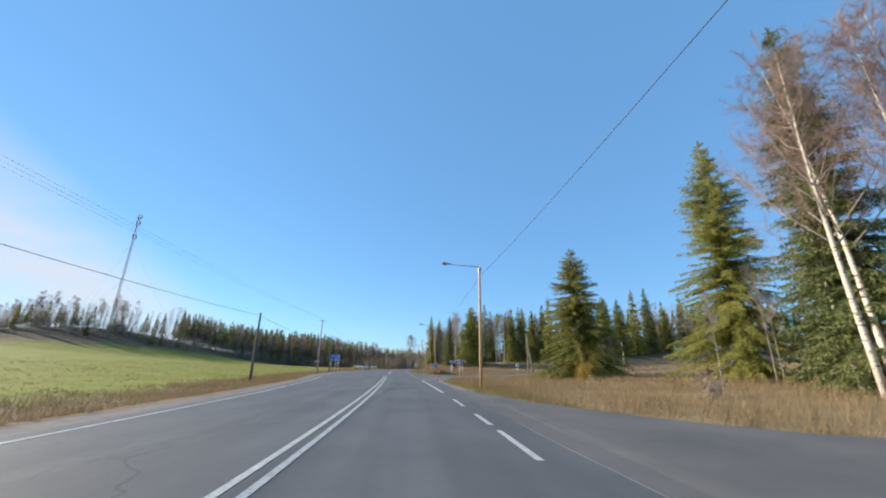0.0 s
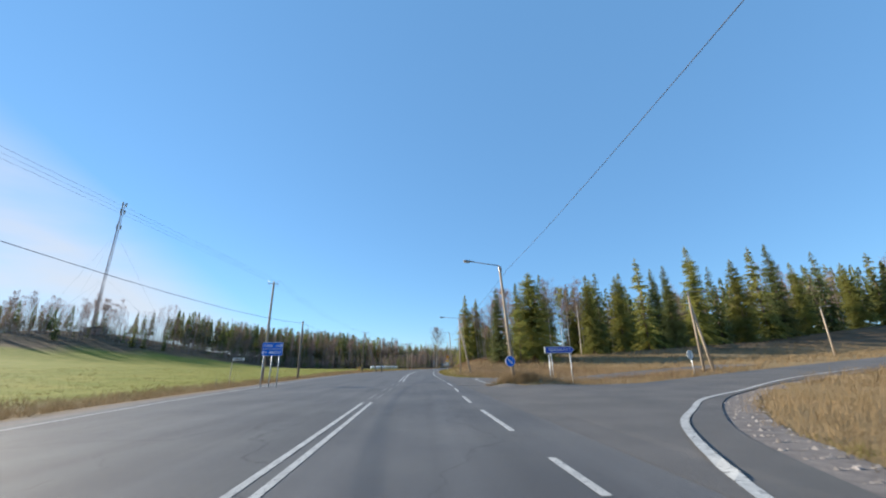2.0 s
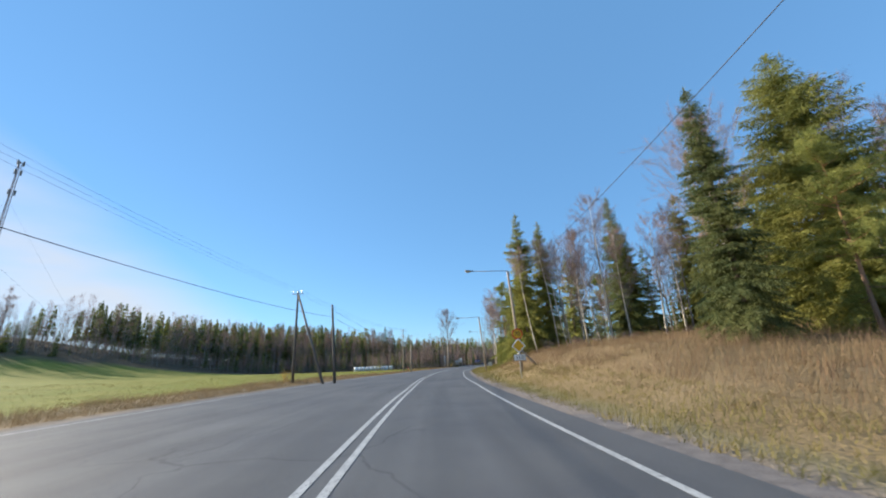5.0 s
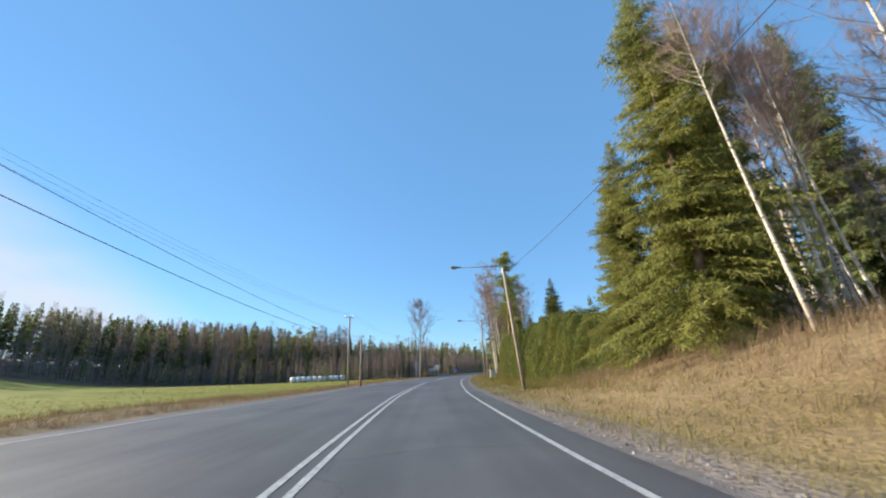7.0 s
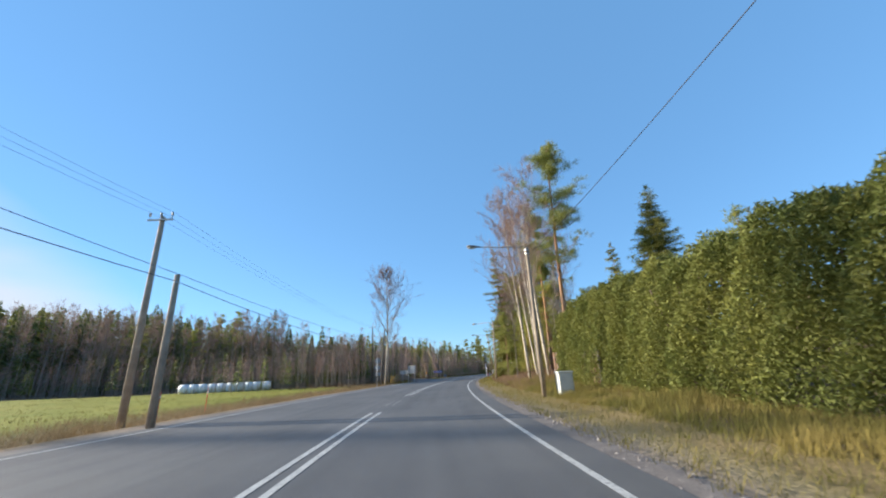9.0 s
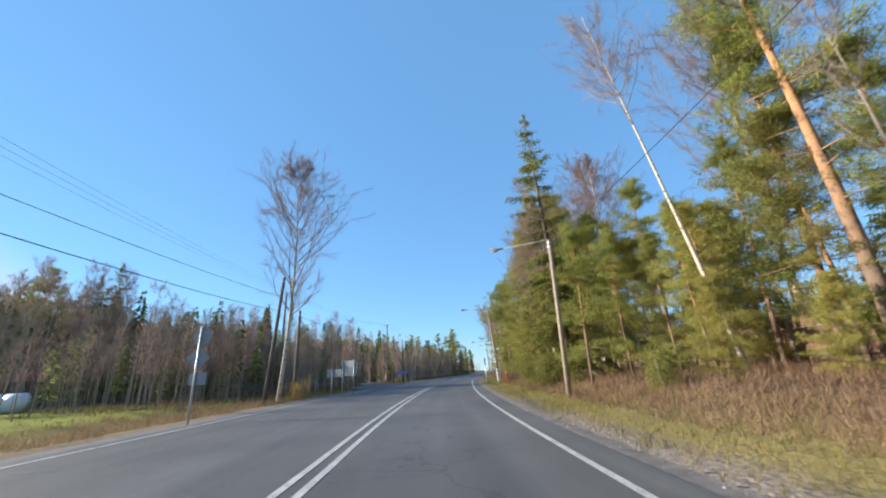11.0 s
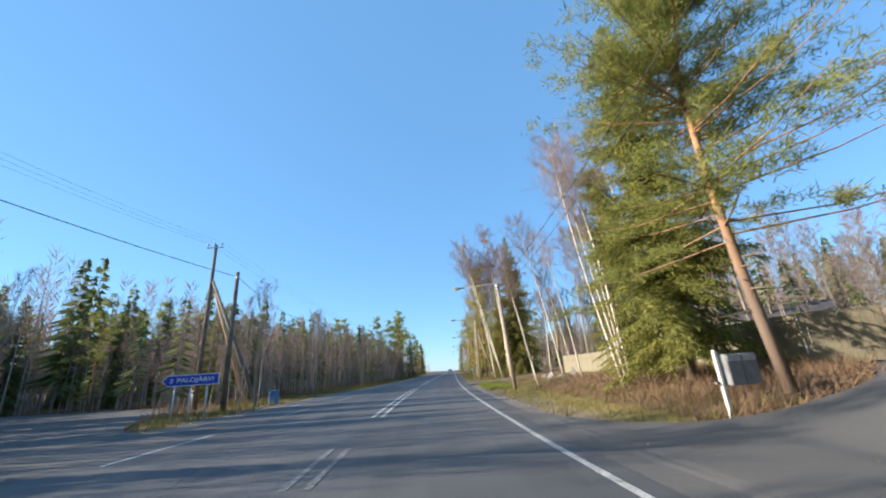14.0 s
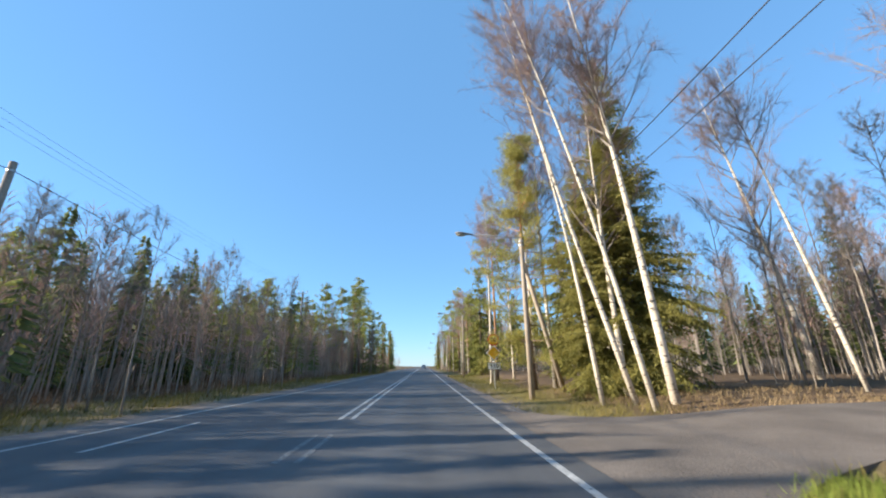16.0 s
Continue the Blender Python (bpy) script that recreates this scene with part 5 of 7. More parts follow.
spot(0, [plan(s, d) + (h,) for s, d, h in zip(246 + 40 * RNG.random(18), 26 + 20 * RNG.random(18), 12 + 5 * RNG.random(18))], [GREY_TREES[1], GREY_TREES[0], GREY_TREES[2]], 16.0, "woods behind the board fence")
spot(0, [plan(s, d) + (h,) for s, d, h in zip(272 + 130 * RNG.random(56), 5.5 + 15 * RNG.random(56) ** 1.3, 10 + 5 * RNG.random(56))], [GREY_TREES[0], BIRCHES[0], MID_SPRUCES[1], BIRCHES[2], MID_PINES[1]], 16.0, "woods along the crest")

# left, the roadside birch and thicket
birch_l = plant(BIRCHES[3], -3.5, 205.3, 1.07, label="tall bare birch with spreading crown at the field's end")
plant(GOLD, -2.4, 205.6, 0.8)
plant(GOLD, -20.5, 127.5, 0.75)
thick = [(s, d) for s, d in zip(208 + 110 * RNG.random(150), -10.5 - 11 * RNG.random(150) ** 1.2) if not (s < 214 and d > -13) and not inside(*plan(s, d), PAVED[3])]
thick += [(s, d) for s, d in zip(196 + 18 * RNG.random(30), -13.5 - 18 * RNG.random(30))]
plant(BIRCHES[0], 0.6, 234.6, 0.60, group="roadside thicket")
plant(BIRCHES[2], -1.6, 233.0, 0.66, group="roadside thicket")
thick = [(s, d if s < 240 else d + 2.6) for s, d in thick]
thick = [(s, d) for s, d in thick if off_paved(*[np.array([q]) for q in plan(s, d)])[0]]
spot(0, [plan(s, d) + (5.2 + 2.6 * RNG.random(),) for s, d in thick], SAPLINGS, 8.6, "roadside thicket")
conifers = [(s, d) for s, d in zip(222 + 110 * RNG.random(110), -17 - 34 * RNG.random(110)) if off_paved(*[np.array([q]) for q in plan(s, d)])[0] and (s > 238 or d < -32)]
spot(0, [plan(s, d) + (6.2 + 2.6 * RNG.random() + 0.035 * (s - 222),) for s, d in conifers], [MID_PINES[0], MID_SPRUCES[0], MID_PINES[1], MID_SPRUCES[2]], 16.0, "woods behind the thicket")
near_pines = [(s, d) for s, d in zip(250 + 90 * RNG.random(46), -11.5 - 11 * RNG.random(46)) if off_paved(*[np.array([q]) for q in plan(s, d)])[0]]
spot(0, [plan(s, d) + (3.9 + 2.0 * RNG.random() + 0.05 * (s - 250),) for s, d in near_pines], [MID_PINES[0], GREY_TREES[0], MID_PINES[1], GREY_TREES[2]], 16.0, "pines above the thicket")
spot(0, [(36.9, 311.7, 15.5), (35.0, 308, 14), (33.0, 306.5, 12.5), (38, 318, 14), (31, 312, 14), (-5.5, 308.6, 15), (-15.7, 312.7, 14.5), (13.2, 316.8, 15), (22, 313, 14)], MID_PINES, 16.0, "pines along the crest")
spot(0, [plan(s, d) + (h,) for s, d, h in [(252.5, -17, 7), (256, -20, 7.5), (243, -24, 6.5), (259, -17, 6)]], [MID_SPRUCES[1], MID_SPRUCES[0]], 17.0, "dark spruces by the side road")
spot(0, [plan(s, d) + (h,) for s, d, h in zip(300 + 110 * RNG.random(40), -8 - 14 * RNG.random(40), 8 + 4 * RNG.random(40))], [MID_PINES[0], MID_PINES[1], SAPLINGS[0], MID_SPRUCES[2]], 15.0, "woods along the crest, field side")

# left, the edge of the woods beyond the field
edge_line = np.array([(-205, 168), (-150, 196), (-108, 218), (-75, 226), (-45, 225), (-16, 218), (-6, 214)], float)
edge_t = np.linspace(0, 1, len(edge_line))


def wood_edge(q, back):
    p = np.stack([np.interp(q, edge_t, edge_line[:, 0]), np.interp(q, edge_t, edge_line[:, 1])], -1)
    return p + np.stack([-0.25 * back, 0.97 * back], -1)


front = wood_edge(np.concatenate([0.25 + 0.58 * RNG.random(60)]), 7 * RNG.random(60))
spot(0, [(x, y, 10 + 5 * RNG.random()) for x, y in front], [GREY_TREES[0], GREY_TREES[1], SAPLINGS[1], GREY_TREES[2]], 13.5, "trees at the edge of the far woods")
spot(0, [(x, y, 11 + 5 * RNG.random()) for x, y in wood_edge(0.3 + 0.5 * RNG.random(26), 8 + 10 * RNG.random(26))], [MID_PINES[0], MID_SPRUCES[0], MID_SPRUCES[2], MID_PINES[1]], 16.0, "conifers at the edge of the far woods")
spot(0, [(-154, 187.5, 11), (-131, 198, 9), (-127, 199, 8.5), (-121, 203, 8), (-185, 186, 12), (-192, 182, 12), (-199, 178, 11)], MID_SPRUCES, 17.0, "young conifers on the hill")
spot(0, [(x, y, 15 + 5 * RNG.random()) for x, y in zip(-150 - 75 * RNG.random(26), 205 + 30 * RNG.random(26))], [BIRCHES[2], GREY_TREES[1]], 15.0, "tall bare trees on the hill")


def far_woods(name, places, label):
    """Woods too far to tell tree from tree: stems, spires and bare tops in one mesh."""
    rng = np.random.default_rng(99)
    green, bare, wood = [], [], []
    for x, y, z, h, kind in places:
        if kind:
            n = 220 if h > 7 else 110
            zr = 0.18 + 0.8 * rng.random(n)
            a = rng.random(n) * 6.283
            reach = h * 0.16 * (1 - zr) ** 0.8 + 0.15
            root = np.stack([x + np.cos(a) * reach * 0.25, y + np.sin(a) * reach * 0.25, z + zr * h], -1)
            way = unit(np.stack([np.cos(a), np.sin(a), -0.35 + 0 * a], -1))
            green.append((root, way, reach * 0.95, np.full(n, h * 0.034)))
        else:
            n = 130 if h > 7 else 64
            zr = 0.4 + 0.6 * rng.random(n)
            a = rng.random(n) * 6.283
            reach = h * 0.14 * (1.25 - zr)
            root = np.stack([x + np.cos(a) * reach * 0.4, y + np.sin(a) * reach * 0.4, z + zr * h], -1)
            bare.append((root, unit(np.stack([np.cos(a), np.sin(a), 1.3 + 0 * a], -1)), np.full(n, h * 0.075), np.full(n, h * 0.0032 + 0.014)))
        wood.append(((x, y, z - 0.3), (x + rng.normal(0, 0.2), y, z + h * 0.92), 0.008 * h, 0.01))
    pieces, index = [], []
    for k, group in enumerate((green, bare)):
        if group:
            m = kites(*[np.concatenate(c) for c in zip(*group)], rng)
            pieces.append(m)
            index += [k] * len(m[1])
    st, en, r0, r1 = (np.array(c, float) for c in zip(*wood))
    m = pipes(st, en, r0, r1, 4)
    pieces.append(m)
    index += [2] * len(m[1])
    ob = link_mesh(name, *join(*pieces), [M["spruce_shaded"], M["twig"], M["bark_grey"]], index)
    return tagged(ob, label, "woods", kind="stuff")


qs, bs = RNG.random(900), 6 + 80 * RNG.random(900) ** 1.1
far = [(x, y, ground_z(x, y), (12 + 6 * RNG.random() + 0.04 * b) * (1 - 0.5 * smooth(0.62, 0.9, q)), RNG.random() < 0.2 + 0.5 * (b > 20)) for (x, y), b, q in zip(wood_edge(0.22 + 0.83 * qs, bs), bs, 0.22 + 0.83 * qs)]
hill = list(zip(-128 - 105 * RNG.random(330), 186 + 46 * RNG.random(330), 6 + 8 * RNG.random(330)))
far += [(x, y, ground_z(x, y), h, RNG.random() < 0.12) for x, y, h in hill if y > 168 + (x + 205) * 0.48]
far_woods("far_woods", far, "distant mixed woods of conifers and bare trees beyond the field")
deep = [(*plan(s, d), h) for s, d, h in zip(215 + 330 * RNG.random(520), -16 - 75 * RNG.random(520), 6 + 4 * RNG.random(520)) if off_paved(*[np.array([q]) for q in plan(s, d)])[0]]
# taller trees added farther back, mostly unseen, to shade the thicket and road
SHADE_RNG = np.random.default_rng(55)
deep += [(*plan(s, d), h) for s, d, h in zip(216 + 150 * SHADE_RNG.random(560), -25 - 40 * SHADE_RNG.random(560), 9.5 + 4 * SHADE_RNG.random(560)) if off_paved(*[np.array([q]) for q in plan(s, d)])[0] and (s > 232 or d < -34)]
deep += [(*plan(s, d), h) for s, d, h in zip(225 + 120 * RNG.random(420), -26 - 60 * RNG.random(420), 6 + 4 * RNG.random(420)) if off_paved(*[np.array([q]) for q in plan(s, d)])[0]]
far_woods("deep_woods", [(x, y, ground_z(x, y), h, RNG.random() < 0.33) for x, y, h in deep], "dense dark mixed woods behind the roadside thicket, with trees added for shade")
right_deep = [(*plan(s, d), h) for s, d, h in zip(160 + 330 * RNG.random(330), 44 + 50 * RNG.random(330), 10 + 7 * RNG.random(330))]
right_deep += [(*plan(s, d), h) for s, d, h in zip(305 + 230 * RNG.random(160), 8 + 25 * RNG.random(160), 9 + 6 * RNG.random(160))]
right_deep += [(x, y, h) for x, y, h in zip(150 * RNG.random(320), 128 + 40 * RNG.random(320), 13 + 7 * RNG.random(320)) if unplan(x, y)[1] > 38]
far_woods("right_woods", [(x, y, ground_z(x, y), h, RNG.random() < 0.55) for x, y, h in right_deep], "distant mixed woods behind the sunlit trees")
scrub = [(x, y, ground_z(x, y), 2.8 + 3.6 * RNG.random(), RNG.random() < 0.08) for x, y in wood_edge(0.02 + 0.95 * RNG.random(2600), -7 + 26 * RNG.random(2600))]
far_woods("edge_scrub", scrub, "low grey scrub along the edge of the field")
brake = [(*plan(s, d), 2.4 + 3.2 * RNG.random()) for s, d in zip(200 + 210 * RNG.random(3000), -11.5 - 30 * RNG.random(3000) ** 1.3) if off_paved(*[np.array([q]) for q in plan(s, d)])[0] and not (s < 213 and d > -14)]
brake += [(*plan(s, d), 4.5 + 3.0 * RNG.random()) for s, d in zip(214 + 100 * RNG.random(420), -12 - 16 * RNG.random(420)) if off_paved(*[np.array([q]) for q in plan(s, d)])[0]]
brake += [(*plan(s, d), 2.4 + 3.2 * RNG.random()) for s, d in zip(236 + 70 * RNG.random(700), -34 - 30 * RNG.random(700)) if off_paved(*[np.array([q]) for q in plan(s, d)])[0]]
far_woods("thicket_scrub", [(x, y, ground_z(x, y), h, RNG.random() < 0.06) for x, y, h in brake], "dense brown leafless scrub under the thicket")
under_right = [(*plan(s, d), 1.5 + 2.5 * RNG.random()) for s, d in zip(176 + 150 * RNG.random(700), 13 + 26 * RNG.random(700)) if off_paved(*[np.array([q]) for q in plan(s, d)])[0]]
far_woods("woodland_scrub", [(x, y, ground_z(x, y), h, RNG.random() < 0.3) for x, y, h in under_right], "brown and green scrub under the roadside trees")


# hedge: a clipped wall of foliage that grows taller towards its near end
def hedge():
    rng = np.random.default_rng(5)
    n = 270000
    s = 140.5 + 32.5 * rng.random(n)
    top = np.interp(s, [140, 143, 147, 150, 157, 163, 169, 173], [3.0, 3.8, 4.7, 4.8, 4.4, 4.4, 4.4, 3.6]) * (1 + 0.05 * np.sin(s * 2.3) + 0.04 * np.sin(s * 5.1) + 0.03 * np.sin(s * 11.7))
    side = rng.random(n)
    z = top * rng.random(n) ** 0.85
    depth = np.where(side < 0.72, 0.35 * rng.random(n) ** 2 * 2, 2.4 * rng.random(n))
    z = np.where(side < 0.72, z, top - 0.25 * rng.random(n))
    inner = rng.random(n) < 0.24
    depth = np.where(inner, 0.5 + 1.3 * rng.random(n), depth)
    z = np.where(inner, (top - 0.1) * rng.random(n) ** 0.8, z)
    belly = 0.22 * np.sin(s * 1.7) * np.sin(z * 1.3 + s) + 0.16 * np.sin(s * 3.9 + z * 2.1) + 0.10 * np.sin(s * 9.1 + z * 1.1) * np.sin(z * 6.3 - s)
    d = np.interp(s, [140, 145, 150, 160, 173], [10.4, 9.2, 8.2, 7.6, 7.4]) + depth + belly + 0.55 * (z / 4.5) ** 3
    x, y = plan(s, d)
    zz = np.maximum(terrain(s, d), -0.1) + np.maximum(z, 0.08)
    root = np.stack([x, y, zz], -1)
    h = np.radians([heading(v) for v in (150, 165)]).mean()
    out = np.array([-math.cos(h), -math.sin(h), 0.0])
    way = unit(rng.normal(0, 0.75, root.shape) + np.where(side < 0.72, 1.0, 0.1)[:, None] * out + np.array([0, 0, 0.35]))
    size = 0.06 + 0.09 * rng.random(n) + np.where(inner, 0.08, 0.0)
    ob = thing("hedge", *plan(160, 8.8), 0, 0, "tall dense evergreen hedge behind the verge", "hedge")
    at = np.array(ob.location)
    bpy.context.view_layer.update()
    v, f = kites(root - at, way, size, size * 0.42, rng)
    link_mesh("foliage", v, f, M["hedge"], parent=ob)
    q = np.arange(142, 172.5, 0.55)
    d0 = np.interp(q, [140, 145, 150, 160, 173], [10.4, 9.2, 8.2, 7.6, 7.4]) + 1.2
    px, py = plan(q, d0)
    base = np.stack([px, py, terrain(q, d0) - 0.2], -1) - at
    tip = base + np.stack([rng.normal(0, 0.25, len(q)), rng.normal(0, 0.25, len(q)), np.interp(q, [142, 150, 173], [3.0, 4.3, 3.0])], -1)
    link_mesh("branchwork", *pipes(base, tip, np.full(len(q), 0.07), np.full(len(q), 0.03), 6), M["bark"], parent=ob)


hedge()


# grass and undergrowth
DEEP = np.random.default_rng(77)
spot(0, [plan(s, d) + (h,) for s, d, h in zip(250 + 40 * DEEP.random(90), 14 + 26 * DEEP.random(90), 6 + 5 * DEEP.random(90)) if off_paved(*[np.array([q]) for q in plan(s, d)])[0]], SAPLINGS, 8.5, "saplings behind the board fence")
behind = [(*plan(s, d), 3.0 + 4.5 * DEEP.random()) for s, d in zip(244 + 70 * DEEP.random(900), 20 + 30 * DEEP.random(900)) if off_paved(*[np.array([q]) for q in plan(s, d)])[0]]
far_woods("brown_scrub", [(x, y, ground_z(x, y), h, DEEP.random() < 0.12) for x, y, h in behind], "dense brown leafless scrub behind the board fence")
spot(0, [plan(s, d) + (h,) for s, d, h in zip(244 + 40 * DEEP.random(26), 22 + 26 * DEEP.random(26), 9 + 5 * DEEP.random(26))], [GREY_TREES[2], GREY_TREES[0], MID_SPRUCES[0], GREY_TREES[1]], 16.0, "woods behind the board fence")


def tufts(name, s, d, blades, tall, width, mat, label, category="grass", droop=0.35, rise=0.0):
    rng = np.random.default_rng(len(s))
    x, y = plan(s, d)
    keep = off_paved(x, y)
    s, d, x, y = s[keep], d[keep], x[keep], y[keep]
    z = terrain(s, d) + np.array([noise.noise((a * 0.25, b * 0.25, 0.0)) for a, b in zip(x, y)]) * 0.14 * np.clip(np.maximum(d - asphalt_right(s) - 0.8, left_at(s) - 2 - d) / 2, 0, 1)
    root = np.repeat(np.stack([x, y, z - 0.03], -1), blades, 0) + rng.normal(0, 0.09, (len(x) * blades, 3)) * np.array([1, 1, 0])
    way = unit(rng.normal(0, droop, root.shape) + np.array([0.12, -0.1, 1.0]))
    patchy = np.array([0.7 + 0.6 * (0.5 + noise.noise((a * 0.35, b * 0.35, 3.0))) for a, b in zip(x, y)])
    ln = tall * np.repeat(patchy, blades) * (0.55 + 0.75 * rng.random(len(root)))
    if rise:
        ln = ln * np.repeat(np.clip((d - asphalt_right(s) - 0.8) / rise + 1.0 - smooth(84, 98, s), 0.3, 1.0), blades)
    v, f = kites(root, way, ln, np.full(len(root), width), rng)
    return tagged(link_mesh(name, v, f, mat), label, category, kind="stuff")


def spread(n, s0, s1, lo, hi, power=1.3, seed=1):
    rng = np.random.default_rng(seed)
    s = s0 + (s1 - s0) * rng.random(n)
    return s, lo(s) + (hi - lo(s)) * rng.random(n) ** power if not callable(hi) else lo(s) + (hi(s) - lo(s)) * rng.random(n) ** power


tufts("dry_meadow_grass", *spread(30000, -6, 142, lambda s: asphalt_right(s) + 1.7 + 1.3 * smooth(84, 100, s), lambda s: asphalt_right(s) + 24, 1.4, 2), 8, 0.46, 0.010, M["grass_dry"], "tall straw-coloured dry grass on the verge", rise=6.0)
tufts("dry_stalks", *spread(7000, 62, 142, lambda s: asphalt_right(s) + 4.0, lambda s: asphalt_right(s) + 18, 1.2, 31), 4, 0.72, 0.008, M["brush"], "tall brown dead stalks standing in the dry grass", droop=0.22)
tufts("far_meadow_grass", *spread(6000, 0, 110, lambda s: asphalt_right(s) + 14, lambda s: asphalt_right(s) + 75, 1.0, 3), 5, 0.6, 0.04, M["grass_dry"], "straw-coloured meadow grass below the spruces")
tufts("verge_grass", *spread(22000, -6, 300, lambda s: asphalt_right(s) + 0.42, lambda s: asphalt_right(s) + 2.9 + 1.2 * smooth(84, 100, s), 1.0, 4), 6, 0.2, 0.011, M["grass_green"], "short yellowish green verge grass")
rc = np.random.default_rng(61)
cl = [unplan(a, b) for a, b in zip(3.4 + 0.75 * rc.normal(size=420), 60.75 + 0.5 * rc.normal(size=420))]
cl = np.array([c for c in cl if off_paved(np.array([plan(*c)[0]]), np.array([plan(*c)[1]]))[0]])
tufts("island_grass", cl[:, 0], cl[:, 1], 12, 0.55, 0.012, M["grass_dry"], "tall dry grass round the foot of the lamp post")
tufts("hedge_foot_grass", *spread(6000, 138, 180, lambda s: asphalt_right(s) + 2.4, lambda s: asphalt_right(s) + 5.6, 1.0, 14), 9, 0.3, 0.012, M["grass_green"], "yellowish grass at the foot of the hedge")
tufts("field_verge_grass", *spread(11000, -6, 207, lambda s: left_at(s) - 1.8, lambda s: left_at(s) - 7.5, 1.2, 5), 8, 0.40, 0.012, M["grass_dry"], "dry brownish grass between road and field")
tufts("field_grass", *spread(16000, -6, 200, lambda s: left_at(s) - 5, lambda s: left_at(s) - 45, 1.6, 6), 4, 0.14, 0.03, M["grass_green"], "short green field grass")
tufts("bracken", *spread(11000, 172, 243, lambda s: asphalt_right(s) + 2.2, lambda s: asphalt_right(s) + 10, 1.0, 7), 8, 0.36, 0.016, M["brush"], "rusty brown bracken and dead stalks under the trees", "undergrowth", 0.6)
tufts("dead_grass", *spread(2600, 243, 268, lambda s: asphalt_right(s) + 3.4, lambda s: asphalt_right(s) + 10, 1.0, 17), 5, 0.22, 0.022, M["grass_dry"], "low dry grass on the bank below the board fence")
tufts("fresh_grass", *spread(3600, 246.5, 258, lambda s: asphalt_right(s) + 0.6, lambda s: asphalt_right(s) + 2.2, 1.0, 19), 6, 0.15, 0.016, M["grass_fresh"], "bright green short grass beside the driveway mouth")
tufts("thicket_verge", *spread(6000, 205, 330, lambda s: left_at(s) - 1.5, lambda s: left_at(s) - 5, 1.0, 8), 4, 0.32, 0.018, M["grass_green"], "yellowish grass strip below the thicket")
tufts("thicket_floor", *spread(5000, 200, 330, lambda s: left_at(s) - 4.5, lambda s: left_at(s) - 16, 1.0, 9), 5, 0.5, 0.035, M["brush"], "brown dead undergrowth in the thicket", "undergrowth", 0.6)

# ---- poles, lamps and wires ----
def leaning_tube(bm, foot, head, r0, r1, sides=10):
    return tube(bm, [foot, (Vector(foot) + Vector(head)) / 2, head], [r0, (r0 + r1) / 2, r1], sides)


def street_lamp(x, y, tall, turn, arm, label, wood="pole_wood", brace=None, rise=0.1, group="street lamps", head=(0.0, 0.0), brace_top=0.86):
    """A wooden lamp post; its arm reaches arm metres along -x of its own turn."""
    lamp = thing("street_lamp", x, y, max(ground_z(x, y), 0) - 0.05, turn, label, "street lamp", group)
    hx, hy = head
    part("pole", leaning_tube(bmesh.new(), (0, 0, -0.3), (hx, hy, tall), 0.11, 0.075, 12), M[wood], lamp, smooth_shade=True)
    bm = tube(bmesh.new(), [(hx + 0.12, hy, tall - 0.35), (hx + 0.1, hy, tall - 0.02), (hx - 0.05, hy, tall + 0.05), (hx - arm + 0.45, hy, tall + 0.05 + rise)], [0.026] * 4, 8)
    part("arm", bm, M["lamp_grey"], lamp, smooth_shade=True)
    for z in (tall - 0.12, tall - 0.3):
        part("bracket", tube(bmesh.new(), [(hx, hy, z - 0.025), (hx, hy, z + 0.025)], [0.1, 0.1], 12), M["steel"], lamp)
    bm = bmesh.new()
    outline = [(0.0, 0.045), (0.16, 0.075), (0.42, 0.13), (0.58, 0.12), (0.68, 0.06)]
    rings = []
    for u, w in outline:
        rings.append([bm.verts.new((hx - arm + 0.5 - u, hy + w * math.cos(a), tall + 0.07 + rise + w * 0.62 * math.sin(a) + u * 0.06)) for a in [math.pi * k / 5 - 0.1 for k in range(12)][:12]])
    for a, b in zip(rings, rings[1:]):
        for i in range(12):
            bm.faces.new((a[i], a[(i + 1) % 12], b[(i + 1) % 12], b[i]))
    bm.faces.new(rings[0][::-1])
    bm.faces.new(rings[-1])
    bmesh.ops.recalc_face_normals(bm, faces=bm.faces)
    lamp_head = part("lamp_head", bm, M["lamp_grey"], lamp, "grey street lamp head", smooth_shade=True)
    bm = bmesh.new()
    bmesh.ops.create_uvsphere(bm, u_segments=14, v_segments=8, radius=1.0, matrix=Matrix.Translation((hx - arm + 0.06, hy, tall + 0.03 + rise)) @ Matrix.Diagonal((0.2, 0.105, 0.055, 1)))
    part("lens", bm, M["lamp_glass"], lamp_head, "milky lamp lens", smooth_shade=True)
    if brace:
        part("brace", leaning_tube(bmesh.new(), (*brace, -0.3), (hx * brace_top, hy * brace_top, tall * brace_top), 0.11, 0.085), M[wood], lamp, smooth_shade=True)
    return lamp


LAMP = "weathered wooden street lamp post with grey lamp head"
street_lamp(4.3, 25.6, 8.15, 3, 2.55, "tall honey-coloured wooden street lamp post by the junction", "pole_new")
street_lamp(3.15, 60.6, 7.15, 4, 2.2, "wooden street lamp post on the grassy island", rise=0.25, head=(-0.5, 0.0))
street_lamp(1.2, 87.2, 7.25, 3, 2.4, "wooden street lamp post with a slanting brace", brace=(1.3, -1.2))
street_lamp(0.8, 114.8, 7.2, -2, 3.0, "wooden street lamp post with short strut on the grass bank", brace=(1.9, 1.0), head=(-0.3, 0.2), brace_top=0.22)
street_lamp(0.95, 138.9, 7.0, -5, 3.0, "wooden street lamp post in front of the hedge", rise=0.0, head=(-0.5, 0.3))
street_lamp(*plan(166.2, 4.9), 7.0, -8, 2.8, LAMP)
